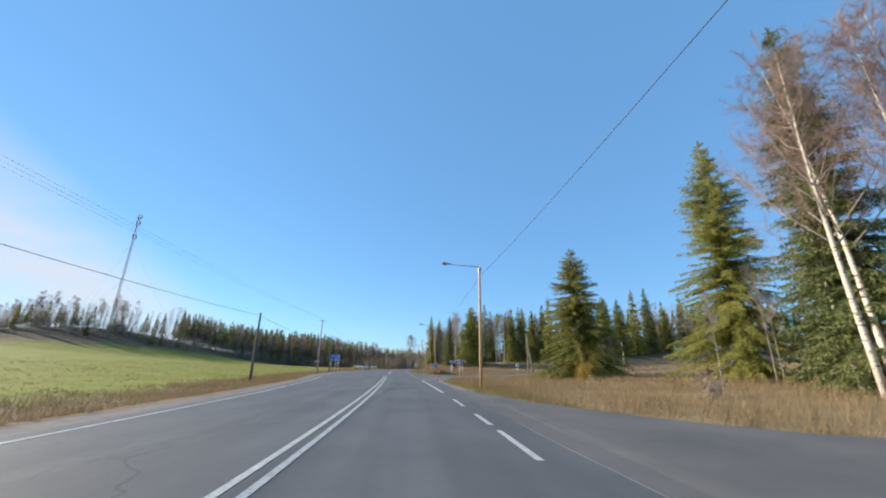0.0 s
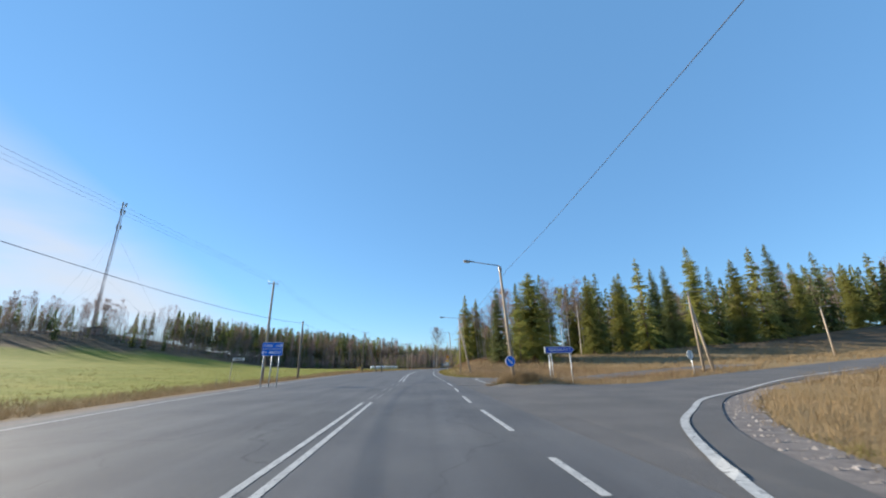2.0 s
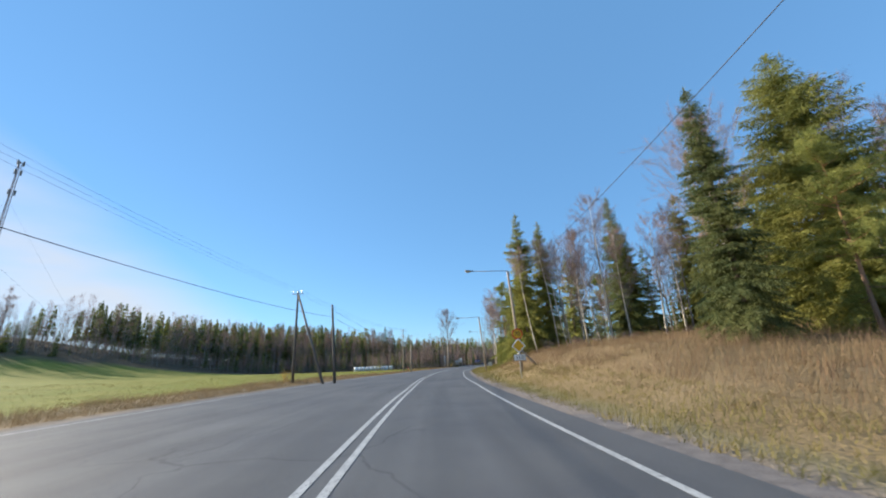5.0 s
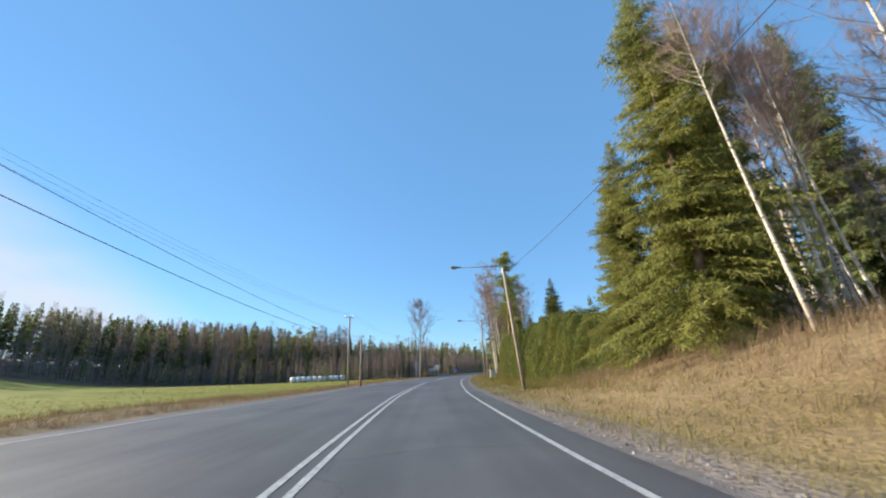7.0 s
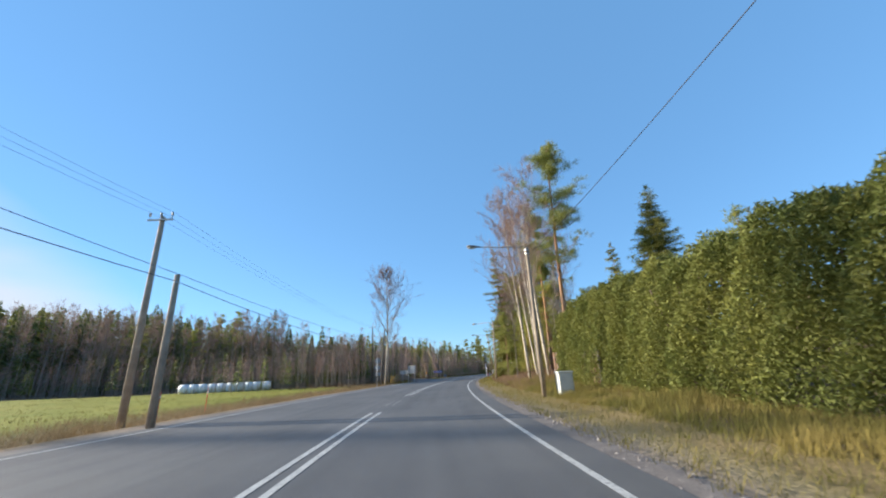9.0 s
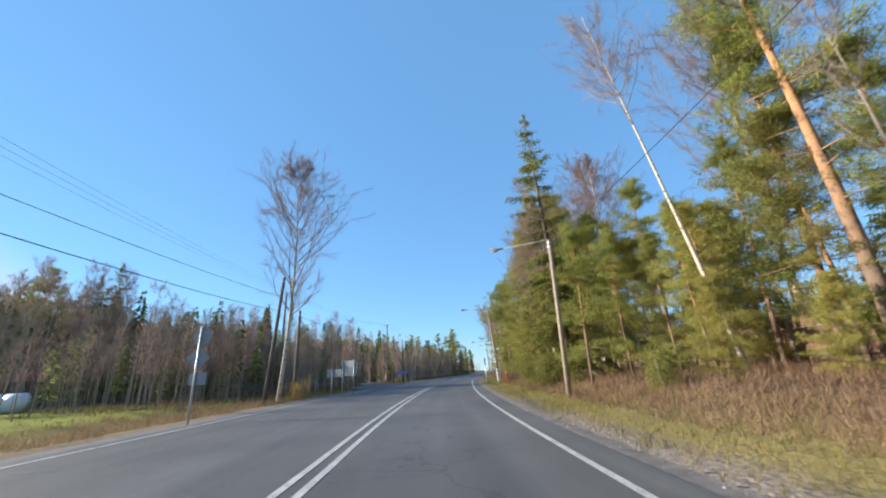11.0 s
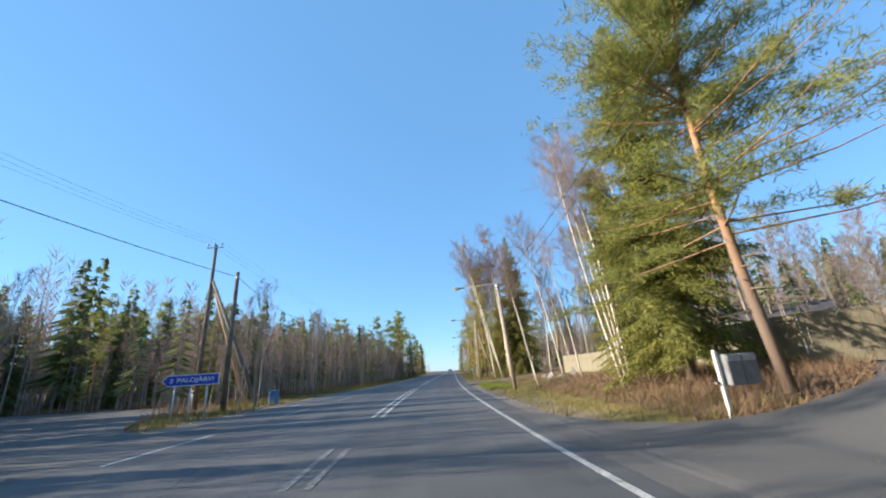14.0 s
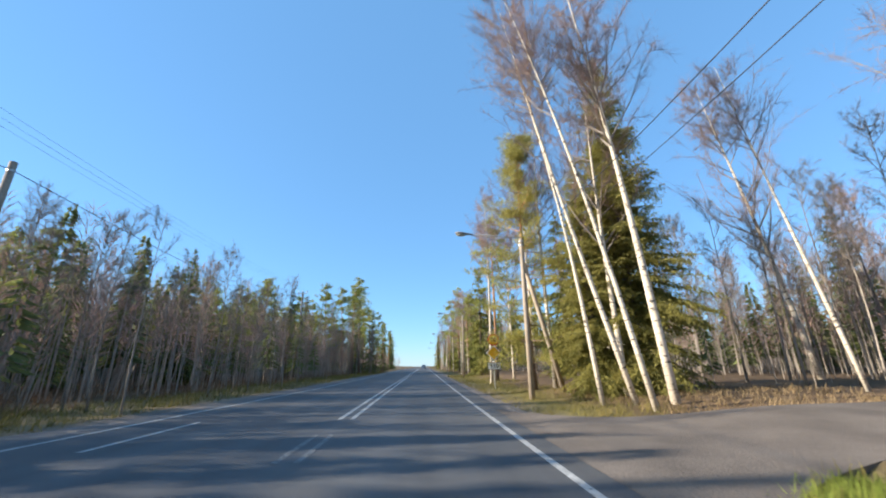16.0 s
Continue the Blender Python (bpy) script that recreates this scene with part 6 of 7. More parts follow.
street_lamp(9.4, 192.85, 6.75, -43, 2.75, "wooden street lamp post under roadside pines", rise=0.0, head=(0.0, 0.42))
street_lamp(15.96, 216.81, 7.4, -25, 2.75, "wooden street lamp post beside the sign and cabinet", rise=0.1, head=(-0.70, -0.56))
street_lamp(23.35, 239.75, 5.85, -42, 2.5, "wooden street lamp post in front of the board fence", rise=-0.05, head=(-0.40, -0.10))
street_lamp(*plan(266.2, 4.2), 6.4, -22, 2.6, "wooden street lamp post with slanting brace by the birches", brace=(1.9, 1.4))
for s_ in (293, 321, 350, 380):
    street_lamp(*plan(s_, 4.4), 6.6, -22, 2.6, LAMP)
street_lamp(20.0, 68.4, 6.6, 200, 2.2, "wooden street lamp post with brace beside the side road", brace=(-0.9, 0.2))
street_lamp(46.0, 83.0, 6.0, 200, 2.2, "wooden street lamp post up the side road")
street_lamp(-33.0, 242.0, 7.4, 150, 3.2, "street lamp post among saplings by the wooded side road")


def power_pole(x, y, tall, label, arms=0, wood="pole_dark", tilt=(0.0, 0.0), second=None, group="power poles"):
    """A wooden pole; arms: insulators at its top; second: foot of a leg leaning on it."""
    pole = thing("power_pole", x, y, ground_z(x, y) - 0.05, heading(unplan(x, y)[0]), label, "power pole", group)
    part("pole", leaning_tube(bmesh.new(), (0, 0, -0.3), (tilt[0], tilt[1], tall), 0.14, 0.09, 12), M[wood], pole, smooth_shade=True)
    if second:
        part("leg", leaning_tube(bmesh.new(), (*second, -0.3), (tilt[0] + 0.05, tilt[1], tall * 0.97), 0.13, 0.09, 12), M[wood], pole, smooth_shade=True)
    if arms:
        part("crossarm", box(bmesh.new(), (1.05, 0.07, 0.07), (tilt[0], tilt[1] - 0.11, tall - 0.18), 0.008), M["steel"], pole)
        for k in (-0.46, 0.0, 0.46):
            bm = tube(bmesh.new(), [(tilt[0] + k, tilt[1] - 0.11, tall - 0.15), (tilt[0] + k, tilt[1] - 0.11, tall - 0.02), (tilt[0] + k, tilt[1] - 0.11, tall + 0.0), (tilt[0] + k, tilt[1] - 0.11, tall + 0.14)], [0.012, 0.012, 0.055, 0.035], 8)
            part("insulator", bm, M["ceramic"], pole, "pale ceramic insulator")
    else:
        part("clamp", tube(bmesh.new(), [(tilt[0], tilt[1], tall - 0.32), (tilt[0], tilt[1], tall - 0.26)], [0.1, 0.1], 10), M["steel"], pole)
    return pole


power_pole(-15.8, 38.8, 6.5, "dark wooden utility pole at the field's edge")
power_pole(-18.5, 74.7, 10.0, "tall wooden power pole with insulators at the field's edge", 3, "pole_wood")
power_pole(-18.1, 82.9, 6.8, "dark wooden utility pole at the field's edge")
power_pole(-19.4, 126.3, 8.7, "two-legged wooden power pole beside the field", 3, "pole_dark", (0.5, -1.2), (3.9, -2.3))
power_pole(-14.48, 123.5, 7.2, "dark wooden utility pole beside the field", 0, "pole_dark", (-0.45, -0.2))
power_pole(-12.5, 164.2, 8.2, "wooden power pole with insulators beside the bales", 3, "pole_wood")
power_pole(-10.9, 163.0, 5.3, "short wooden utility pole beside the bales", 0, "pole_wood")
power_pole(-4.1, 204.2, 7.9, "leaning dark utility pole beside the birch", 0, "pole_dark", (0.5, 0.2))
power_pole(-2.95, 208.2, 6.3, "dark utility pole with cable drop by the thicket")
power_pole(-5.9, 219.6, 10.0, "wooden power pole with insulators above the thicket", 3, "pole_dark")
power_pole(7.1, 247.9, 10.0, "tall braced wooden power pole by the wooded side road", 3, "pole_dark", (-0.1, 0.2), None)
power_pole(9.2, 243.0, 6.9, "dark utility pole beside the wooded side road")
power_pole(*plan(262, -12.2), 7.2, "wooden utility pole above the thicket", 0, "pole_wood")
power_pole(*plan(292, -13), 9.0, "wooden power pole above the thicket", 3, "pole_dark")
part("leg", leaning_tube(bmesh.new(), (4.5, -1.6, -0.3), (0.0, 0.15, 7.6), 0.12, 0.085, 10), M["pole_dark"], bpy.data.objects["power_pole.010"], smooth_shade=True)
part("leg", leaning_tube(bmesh.new(), (2.2, 1.6, -0.3), (0.0, 0.2, 7.4), 0.10, 0.075, 10), M["pole_new"], bpy.data.objects["power_pole.010"], smooth_shade=True)


def overhead(label, points, sag, drops, radius=0.013, spans_each=14):
    """Wires hung from point to point; drops: shifts of each wire from the line."""
    line = thing("overhead_line", *points[0][:2], 0, 0, label, "cable")
    at = Vector(line.location)
    for dx, dz in drops:
        for a, b in zip(points, points[1:]):
            side = (Vector(b) - Vector(a)).cross(Vector((0, 0, 1))).normalized()
            q = []
            for k in range(spans_each + 1):
                w = k / spans_each
                q.append(Vector(a).lerp(Vector(b), w) + side * dx + Vector((0, 0, dz - sag * 4 * w * (1 - w))) - at)
            part("wire", tube(bmesh.new(), q, [radius] * len(q), 5, False), M["wire"], line)
    return line


def top_of(x, y, z):
    return (x, y, ground_z(x, y) + z)


overhead("black twisted supply cable along the field side poles",
         [top_of(-13.5, -25, 6.0), top_of(-15.8, 38.8, 6.2), top_of(-18.1, 82.9, 6.5), top_of(-14.9, 123.3, 6.0), top_of(-10.9, 163, 5.0), top_of(-3.7, 204.3, 5.6), top_of(-2.95, 208.2, 5.8), top_of(9.2, 243.0, 6.6), top_of(*plan(262, -12.2), 6.9), top_of(*plan(310, -13), 6.9)],
         0.75, [(0, 0)], 0.014)
overhead("second thin cable along the field side poles",
         [top_of(-14.9, 123.3, 6.6), top_of(-10.9, 163, 5.25), top_of(-3.7, 204.3, 6.5), top_of(-2.95, 208.2, 6.0)], 0.6, [(0.1, 0)], 0.01)
overhead("three bare power wires high above the field's edge",
         [top_of(-16.5, -30, 10.0), top_of(-18.5, 74.7, 10.0), top_of(-18.9, 125.1, 8.7), top_of(-12.5, 164.2, 8.2), top_of(-5.9, 219.6, 10.0), top_of(7.0, 248.1, 10.0), top_of(*plan(292, -13), 9.0)],
         0.9, [(-0.46, 0.12), (0, 0.12), (0.46, 0.12)], 0.0045)
overhead("thin black lamp cable from post to post",
         [(5.4, -12, 7.6), (4.45, 25.6, 7.6), (3.15, 60.6, 7.2), (1.35, 87.2, 6.9), (0.8, 115, 7.0), (0.9, 139.2, 6.9), (*plan(166.2, 5.0), 6.6), (9.7, 193.1, 6.6), (15.1, 216.6, 7.3), (22.95, 239.9, 5.6), (*plan(266.2, 4.3), 6.1), (*plan(293, 4.4), 6.3), (*plan(321, 4.4), 6.3)],
         0.45, [(0, 0)], 0.010)
overhead("second black cable beside the board fence", [(15.1, 216.6, 7.0), (23.0, 239.85, 5.3), (*plan(266.2, 4.5), 5.8), (*plan(293, 4.6), 6.0)], 0.5, [(0.12, 0)], 0.008)


# ---- radio mast and shed on the hill ----
def mast():
    x, y = -167.6, 217.4
    z0 = ground_z(x, y)
    tall = 85.2 - z0
    ob = thing("radio_mast", x, y, z0, 20, "slender lattice radio mast with guy wires on the hill", "radio mast")
    bm = bmesh.new()
    r = 0.55
    feet = [(r * math.cos(a), r * math.sin(a)) for a in (0.2, 2.29, 4.39)]
    for fx, fy in feet:
        tube(bm, [(fx, fy, 0), (fx, fy, tall)], [0.13, 0.11], 5)
    n = 46
    for k in range(n):
        for i in range(3):
            a, b = feet[i], feet[(i + 1) % 3]
            tube(bm, [(*a, tall * k / n), (*b, tall * (k + 1) / n)], [0.06, 0.06], 4, False)
    part("lattice", bm, M["mast"], ob)
    for z in (tall * 0.80, tall * 0.93, tall * 0.99):
        for a in (0.3, 2.4, 4.5):
            part("antenna", box(bmesh.new(), (0.5, 0.35, 2.2), (1.0 * math.cos(a), 1.0 * math.sin(a), z), 0.04), M["lamp_grey"], ob, "grey panel antenna")
    for h in (0.4, 0.75):
        for a in (0.3, 2.4, 4.5):
            gx, gy = 32 * math.cos(a), 32 * math.sin(a)
            part("guy_wire", tube(bmesh.new(), [(0, 0, tall * h), (gx, gy, ground_z(x + gx, y + gy) - z0)], [0.02, 0.02], 4, False), M["wire"], ob)


def shed(x, y, turn, w, l, h):
    ob = thing("field_shed", x, y, ground_z(x, y) - 0.1, turn, "small grey wooden shed on the hill beside the mast", "shed")
    part("wall", box(bmesh.new(), (w, l, h), (0, 0, h / 2), 0.03), M["shed_wood"], ob)
    bm = bmesh.new()
    v = [bm.verts.new(p) for p in ((-w / 2 - 0.3, -l / 2 - 0.3, h), (w / 2 + 0.3, -l / 2 - 0.3, h + 0.6), (w / 2 + 0.3, l / 2 + 0.3, h + 0.6), (-w / 2 - 0.3, l / 2 + 0.3, h))]
    top = bmesh.ops.extrude_face_region(bm, geom=[bm.faces.new(v)])
    bmesh.ops.translate(bm, vec=(0, 0, 0.15), verts=[q for q in top["geom"] if isinstance(q, bmesh.types.BMVert)])
    bmesh.ops.recalc_face_normals(bm, faces=bm.faces)
    part("roof", bm, M["roof"], ob)
    part("door", box(bmesh.new(), (0.9, 0.06, 1.9), (0.3, -l / 2 - 0.02, 1.0), 0.01), M["roof"], ob)


mast()
shed(-155, 206.3, 25, 7, 4.5, 2.8)


# ---- signs ----
def sign_post(ob, x, top, y=0.07, r=0.035, mat="steel", lean=0.0):
    return part("post", tube(bmesh.new(), [(x + lean, y, -0.4), (x, y, top)], [r, r], 10), M[mat], ob, smooth_shade=True)


def bars(ob, x0, x1, z, tall, y=-0.02, mat="white", words=(0.6, 0.35)):
    """Unreadable writing as plain bars."""
    at, whole = x0, x1 - x0
    for k in words:
        part("lettering_bar", box(bmesh.new(), (whole * k - 0.05, 0.004, tall), (at + whole * k / 2, y, z)), M[mat], ob)
        at += whole * k
    return ob


def arrow_board(w, h, point, left=False, cz=0.0):
    """Outline of a direction board with one pointed end."""
    s = -1 if left else 1
    pts = [(-w / 2, -h / 2), (w / 2 - point, -h / 2), (w / 2, 0), (w / 2 - point, h / 2), (-w / 2, h / 2)]
    pts = [(s * a, b + cz) for a, b in pts]
    return pts if s > 0 else pts[::-1]


def direction_panel(ob, outline_fn, w, h, cz, mat="blue", rim=0.03):
    panel = part("panel", plate(bmesh.new(), outline_fn(w, h, cz), 0.03), M["white"], ob, "white-rimmed sign panel")
    part("face", plate(bmesh.new(), outline_fn(w - 2 * rim, h - 2 * rim, cz), 0.006, -0.019), M[mat], panel, "blue sign face")
    return panel


def rect_outline(w, h, cz):
    return round_rect(w, h, 0.04, 0, cz)


def to_right(w, h, cz):
    return arrow_board(w, h, h * 0.5, False, cz)


def to_left(w, h, cz):
    return arrow_board(w, h, h * 0.5, True, cz)


# island: place name board, yield sign seen from behind, round sign seen from behind
ob = thing("direction_sign", 6.35, 61.5, ground_z(6.35, 61.5), 2, "blue place-name direction sign on two posts in dry grass", "road sign", "direction signs")
direction_panel(ob, to_right, 1.85, 0.40, 1.98, "blue_shaded")
lettering("lettering", "OJAKKALA", 0.25, M["white"], ob, -0.2, -0.026, 1.98, 1.1)
lettering("lettering", "11", 0.25, M["white"], ob, 0.55, -0.026, 1.98, 0.24)
sign_post(ob, -0.72, 1.85), sign_post(ob, 0.66, 1.85)
part("end_plate", box(bmesh.new(), (0.03, 0.2, 0.4), (-0.95, 0.08, 1.98), 0.005), M["sign_back"], ob)

ob = thing("yield_sign", 8.5, 71.2, ground_z(8.5, 71.2), 85, "yield sign on a steel post seen from behind", "road sign")
tri = [(-0.42, 0.38), (0.0, -0.36), (0.42, 0.38)]
part("panel", plate(bmesh.new(), [(a, b + 2.0) for a, b in tri], 0.02), M["sign_back"], ob, "grey back of a triangular panel")
sign_post(ob, 0.0, 2.3, -0.05)

ob = thing("round_sign", 17.3, 65.6, ground_z(17.3, 65.6) - 0.05, 20, "round road sign seen from behind on the island", "road sign")
part("panel", plate(bmesh.new(), disc(0.32, 0, 1.5), 0.02), M["white_paint"], ob, "pale back of a round panel")
sign_post(ob, 0.0, 1.75, -0.05)

# round blue keep-right sign on the lamp post
ob = thing("mandatory_sign", 2.93, 60.44, 0.12, 12, "round blue sign with white slanting arrow fixed to the lamp post", "road sign")
panel = part("panel", plate(bmesh.new(), disc(0.32, 0, 1.30), 0.02), M["white"], ob, "white-rimmed round panel")
part("face", plate(bmesh.new(), disc(0.295, 0, 1.30), 0.006, -0.014), M["blue"], panel, "blue round face")
d45 = math.sqrt(0.5)


def turned(pts, cz):
    return [(d45 * (a + b), cz + d45 * (b - a)) for a, b in pts]


part("arrow", plate(bmesh.new(), turned([(-0.2, -0.035), (0.06, -0.035), (0.06, -0.1), (0.21, 0.0), (0.06, 0.1), (0.06, 0.035), (-0.2, 0.035)], 1.30), 0.006, -0.022), M["white"], panel, "white slanting arrow")
part("clamp", box(bmesh.new(), (0.06, 0.16, 0.05), (0.02, 0.08, 1.3), 0.008), M["steel"], ob)

# street name board on a leaning brown post
ob = thing("street_name_sign", 4.2, 37.7, ground_z(4.2, 37.7) - 0.02, -12, "white street name board on a leaning rusty post", "road sign")
part("post", tube(bmesh.new(), [(0.12, 0, -0.3), (-0.16, 0, 2.05)], [0.032, 0.03], 8), M["pole_new"], ob, smooth_shade=True)
board = part("board", box(bmesh.new(), (0.78, 0.025, 0.17), (0.26, -0.03, 1.88), 0.006, Matrix.Rotation(radians(7), 4, "Y")), M["white_paint"], ob, "white name board")
part("lettering_bar", box(bmesh.new(), (0.6, 0.006, 0.06), (0.26, -0.046, 1.88), 0, Matrix.Rotation(radians(7), 4, "Y")), M["black"], board)

# small sign and pair of blue boards on the field side
ob = thing("direction_sign", -13.1, 63.9, ground_z(-13.1, 63.9), 6, "two blue direction boards on three posts beside the field", "road sign", "direction signs")
upper = direction_panel(ob, rect_outline, 1.40, 0.44, 2.80, rim=0.012)
lower = direction_panel(ob, rect_outline, 1.40, 0.44, 2.34, rim=0.012)
lettering("lettering", "TURKU", 0.24, M["white"], upper, -0.30, -0.026, 2.79, 0.62)
lettering("lettering", "130", 0.22, M["white"], upper, 0.36, -0.026, 2.79, 0.27)
lettering("lettering", "4", 0.22, M["white"], lower, -0.42, -0.026, 2.33, 0.10)
lettering("lettering", "VEIKKOLA", 0.22, M["white"], lower, 0.20, -0.026, 2.33, 0.86)
part("arrow_head", plate(bmesh.new(), [(0.55, 2.97), (0.55, 2.63), (0.68, 2.80)], 0.006, -0.024), M["white"], upper, "white arrow head")
part("arrow_head", plate(bmesh.new(), [(-0.55, 2.17), (-0.55, 2.51), (-0.68, 2.34)], 0.006, -0.024), M["white"], lower, "white arrow head")
for k in (-0.55, 0.0, 0.5):
    sign_post(ob, k, 3.0)
ob = thing("street_name_sign", *plan(67, -13.6), ground_z(*plan(67, -13.6)), 25, "small pale street name board on a thin post", "road sign")
board = part("board", box(bmesh.new(), (0.8, 0.02, 0.18), (0.3, 0, 2.05), 0.006), M["white_paint"], ob)
part("lettering_bar", box(bmesh.new(), (0.6, 0.006, 0.06), (0.3, -0.014, 2.05)), M["black"], board)
sign_post(ob, -0.1, 2.1, 0.0, 0.025, "pole_wood")


def speed_stack(x, y, rz, label, number):
    ob = thing("speed_limit_sign", x, y, ground_z(x, y) - 0.02, rz, label, "road sign", "speed limit signs")
    ring = part("panel", plate(bmesh.new(), disc(0.32, 0, 2.56), 0.02), M["red"], ob, "red-rimmed round panel")
    part("face", plate(bmesh.new(), disc(0.255, 0, 2.56), 0.006, -0.014), M["yellow"], ring, "yellow round face")
    lettering("numerals", "70", 0.36, M["black"], ring, 0, -0.02, 2.555, 0.33)
    dia = part("diamond_panel", plate(bmesh.new(), [(0, 2.29), (-0.42, 1.87), (0, 1.45), (0.42, 1.87)], 0.02), M["white"], ob, "white-rimmed diamond panel")
    part("face", plate(bmesh.new(), [(0, 2.215), (-0.345, 1.87), (0, 1.525), (0.345, 1.87)], 0.006, -0.014), M["yellow"], dia, "yellow priority diamond")
    num = part("number_panel", plate(bmesh.new(), round_rect(0.70, 0.36, 0.03, 0, 1.2), 0.02), M["black"], ob, "black-rimmed number panel")
    part("face", plate(bmesh.new(), round_rect(0.66, 0.32, 0.025, 0, 1.2), 0.006, -0.013), M["white"], num, "white face")
    lettering("numerals", number, 0.28, M["black"], num, 0, -0.018, 1.2, 0.42)
    sign_post(ob, 0.0, 2.85, 0.05)
    return ob


speed_stack(-0.1, 110.7, -3, "yellow speed limit, priority diamond and route number on one post", "110")
speed_stack(*plan(272, 3.9), -22, "yellow speed limit and priority signs on one post by the crest", "110")


def sign_backs(x, y, rz):
    ob = thing("sign_stack", x, y, ground_z(x, y), rz, "grey backs of three stacked road signs on one post", "road sign")
    part("round_panel", plate(bmesh.new(), disc(0.32, 0.05, 2.95), 0.02), M["sign_back"], ob)
    part("diamond_panel", plate(bmesh.new(), [(0, 2.62), (-0.42, 2.2), (0, 1.78), (0.42, 2.2)], 0.02), M["sign_back"], ob)
    part("number_panel", plate(bmesh.new(), round_rect(0.6, 0.4, 0.03, 0.08, 1.5), 0.02), M["sign_back"], ob)
    sign_post(ob, 0.0, 3.3, -0.05)


sign_backs(-4.3, 193.7, heading(192))


def big_backs():
    x, y = 0.25, 212.3
    ob = thing("direction_sign", x, y, ground_z(x, y), -40, "grey backs of two direction boards on three steel posts", "road sign", "direction signs")
    part("panel", plate(bmesh.new(), round_rect(1.55, 0.62, 0.04, -0.95, 1.66), 0.025), M["sign_back"], ob)
    part("panel", plate(bmesh.new(), round_rect(1.5, 1.2, 0.04, 0.72, 2.0), 0.025), M["sign_back"], ob)
    for k in (-1.15, 0.02, 1.2):
        sign_post(ob, k, 2.62 if k > -1 else 1.96, -0.05, 0.045)


big_backs()
x, y = 8.5, 239.3
ob = thing("direction_sign", x, y, ground_z(x, y), heading(239) + 4, "blue arrow sign pointing into the wooded side road", "road sign", "direction signs")
direction_panel(ob, to_left, 2.1, 0.42, 1.5, "blue_shaded")
lettering("lettering", "2", 0.22, M["white"], ob, -0.7, -0.026, 1.49, 0.12)
lettering("lettering", "PALOJÄRVI", 0.22, M["white"], ob, 0.18, -0.026, 1.5, 1.35)
for k in (-0.6, 0.0, 0.6):
    sign_post(ob, k, 1.4)
x, y = plan(246.5, -14.2)
ob = thing("warning_sign", x, y, ground_z(x, y), heading(246), "small round yellow road sign by the wooded side road", "road sign")
ring = part("panel", plate(bmesh.new(), disc(0.3, 0, 1.35), 0.02), M["red"], ob)
part("face", plate(bmesh.new(), disc(0.24, 0, 1.35), 0.006, -0.014), M["yellow"], ring)
sign_post(ob, 0, 1.5, 0.05)
for s_, d_, r_ in ((237.5, -16.8, 0.36),):
    x, y = plan(s_, d_)
    ob = thing("yield_sign", x, y, ground_z(x, y), heading(s_) + 25, "pale back of a yield sign by the wooded side road", "road sign")
    part("panel", plate(bmesh.new(), [(a * r_ * 2.4, b * r_ * 2.4 + 2.0) for a, b in tri], 0.02), M["sign_back"], ob)
    sign_post(ob, 0, 2.3, -0.05)

# big blue two-way sign by the driveway
x, y = 14.5, 217.25
ob = thing("direction_sign", x, y, ground_z(x, y), -107.8, "blue two-part direction sign on two grey posts by the driveway", "road sign", "direction signs")
ob.matrix_basis = ob.matrix_basis @ pose(0, 0, 0.05, 0, -4)
top_board = direction_panel(ob, rect_outline, 1.60, 0.335, 2.245, rim=0.009)
low_board = direction_panel(ob, rect_outline, 1.60, 0.335, 1.905, rim=0.009)
lettering("lettering", "VEIKKOLA", 0.20, M["white"], top_board, -0.24, -0.026, 2.24, 0.86)
lettering("lettering", "4", 0.20, M["white"], top_board, 0.36, -0.026, 2.24, 0.11)
lettering("lettering", "130", 0.19, M["white"], low_board, -0.42, -0.026, 1.90, 0.28)
lettering("lettering", "TURKU", 0.22, M["white"], low_board, 0.27, -0.026, 1.90, 0.72)
part("arrow_head", plate(bmesh.new(), [(0.56, 2.40), (0.56, 2.09), (0.76, 2.245)], 0.006, -0.024), M["white"], top_board, "white arrow head")
part("arrow_head", plate(bmesh.new(), [(-0.60, 1.75), (-0.60, 2.06), (-0.76, 1.905)], 0.006, -0.024), M["white"], low_board, "white arrow head")
sign_post(ob, -0.62, 2.38, 0.07, 0.034), sign_post(ob, 0.58, 2.38, 0.07, 0.034)


# ---- marker poles ----
def marker(x, y, tall, label="red plastic snow marker pole at the road's edge"):
    ob = thing("marker_pole", x, y, ground_z(x, y) - 0.02, 0, label, "marker pole", "snow marker poles")
    part("stick", tube(bmesh.new(), [(0, 0, -0.2), (0.01, 0.0, tall * 0.6), (0.02, 0.01, tall)], [0.02, 0.018, 0.014], 8), M["marker"], ob, smooth_shade=True)
    part("band", tube(bmesh.new(), [(0.016, 0.006, tall * 0.8), (0.018, 0.008, tall * 0.86)], [0.021, 0.021], 8), M["white"], ob)


marker(2.15, 36.9, 1.15)
for x, y, t_ in ((*plan(207.0, 4.4), 1.2), (*plan(215.5, 5.0), 0.9), (-12.0, 169.5, 1.3), (*plan(163.8, -10.4), 1.1)):
    marker(x, y, t_)
for s_ in (31, 38, 66, 69):
    x, y = plan(s_, float(left_at(s_)) - 3.4)
    ob = thing("field_stake", x, y, ground_z(x, y), 0, "thin grey wooden stake at the field's edge", "stake", "field stakes")
    part("stick", tube(bmesh.new(), [(0, 0, -0.2), (0.02, 0, 0.8)], [0.025, 0.02], 7), M["pole_dark"], ob)


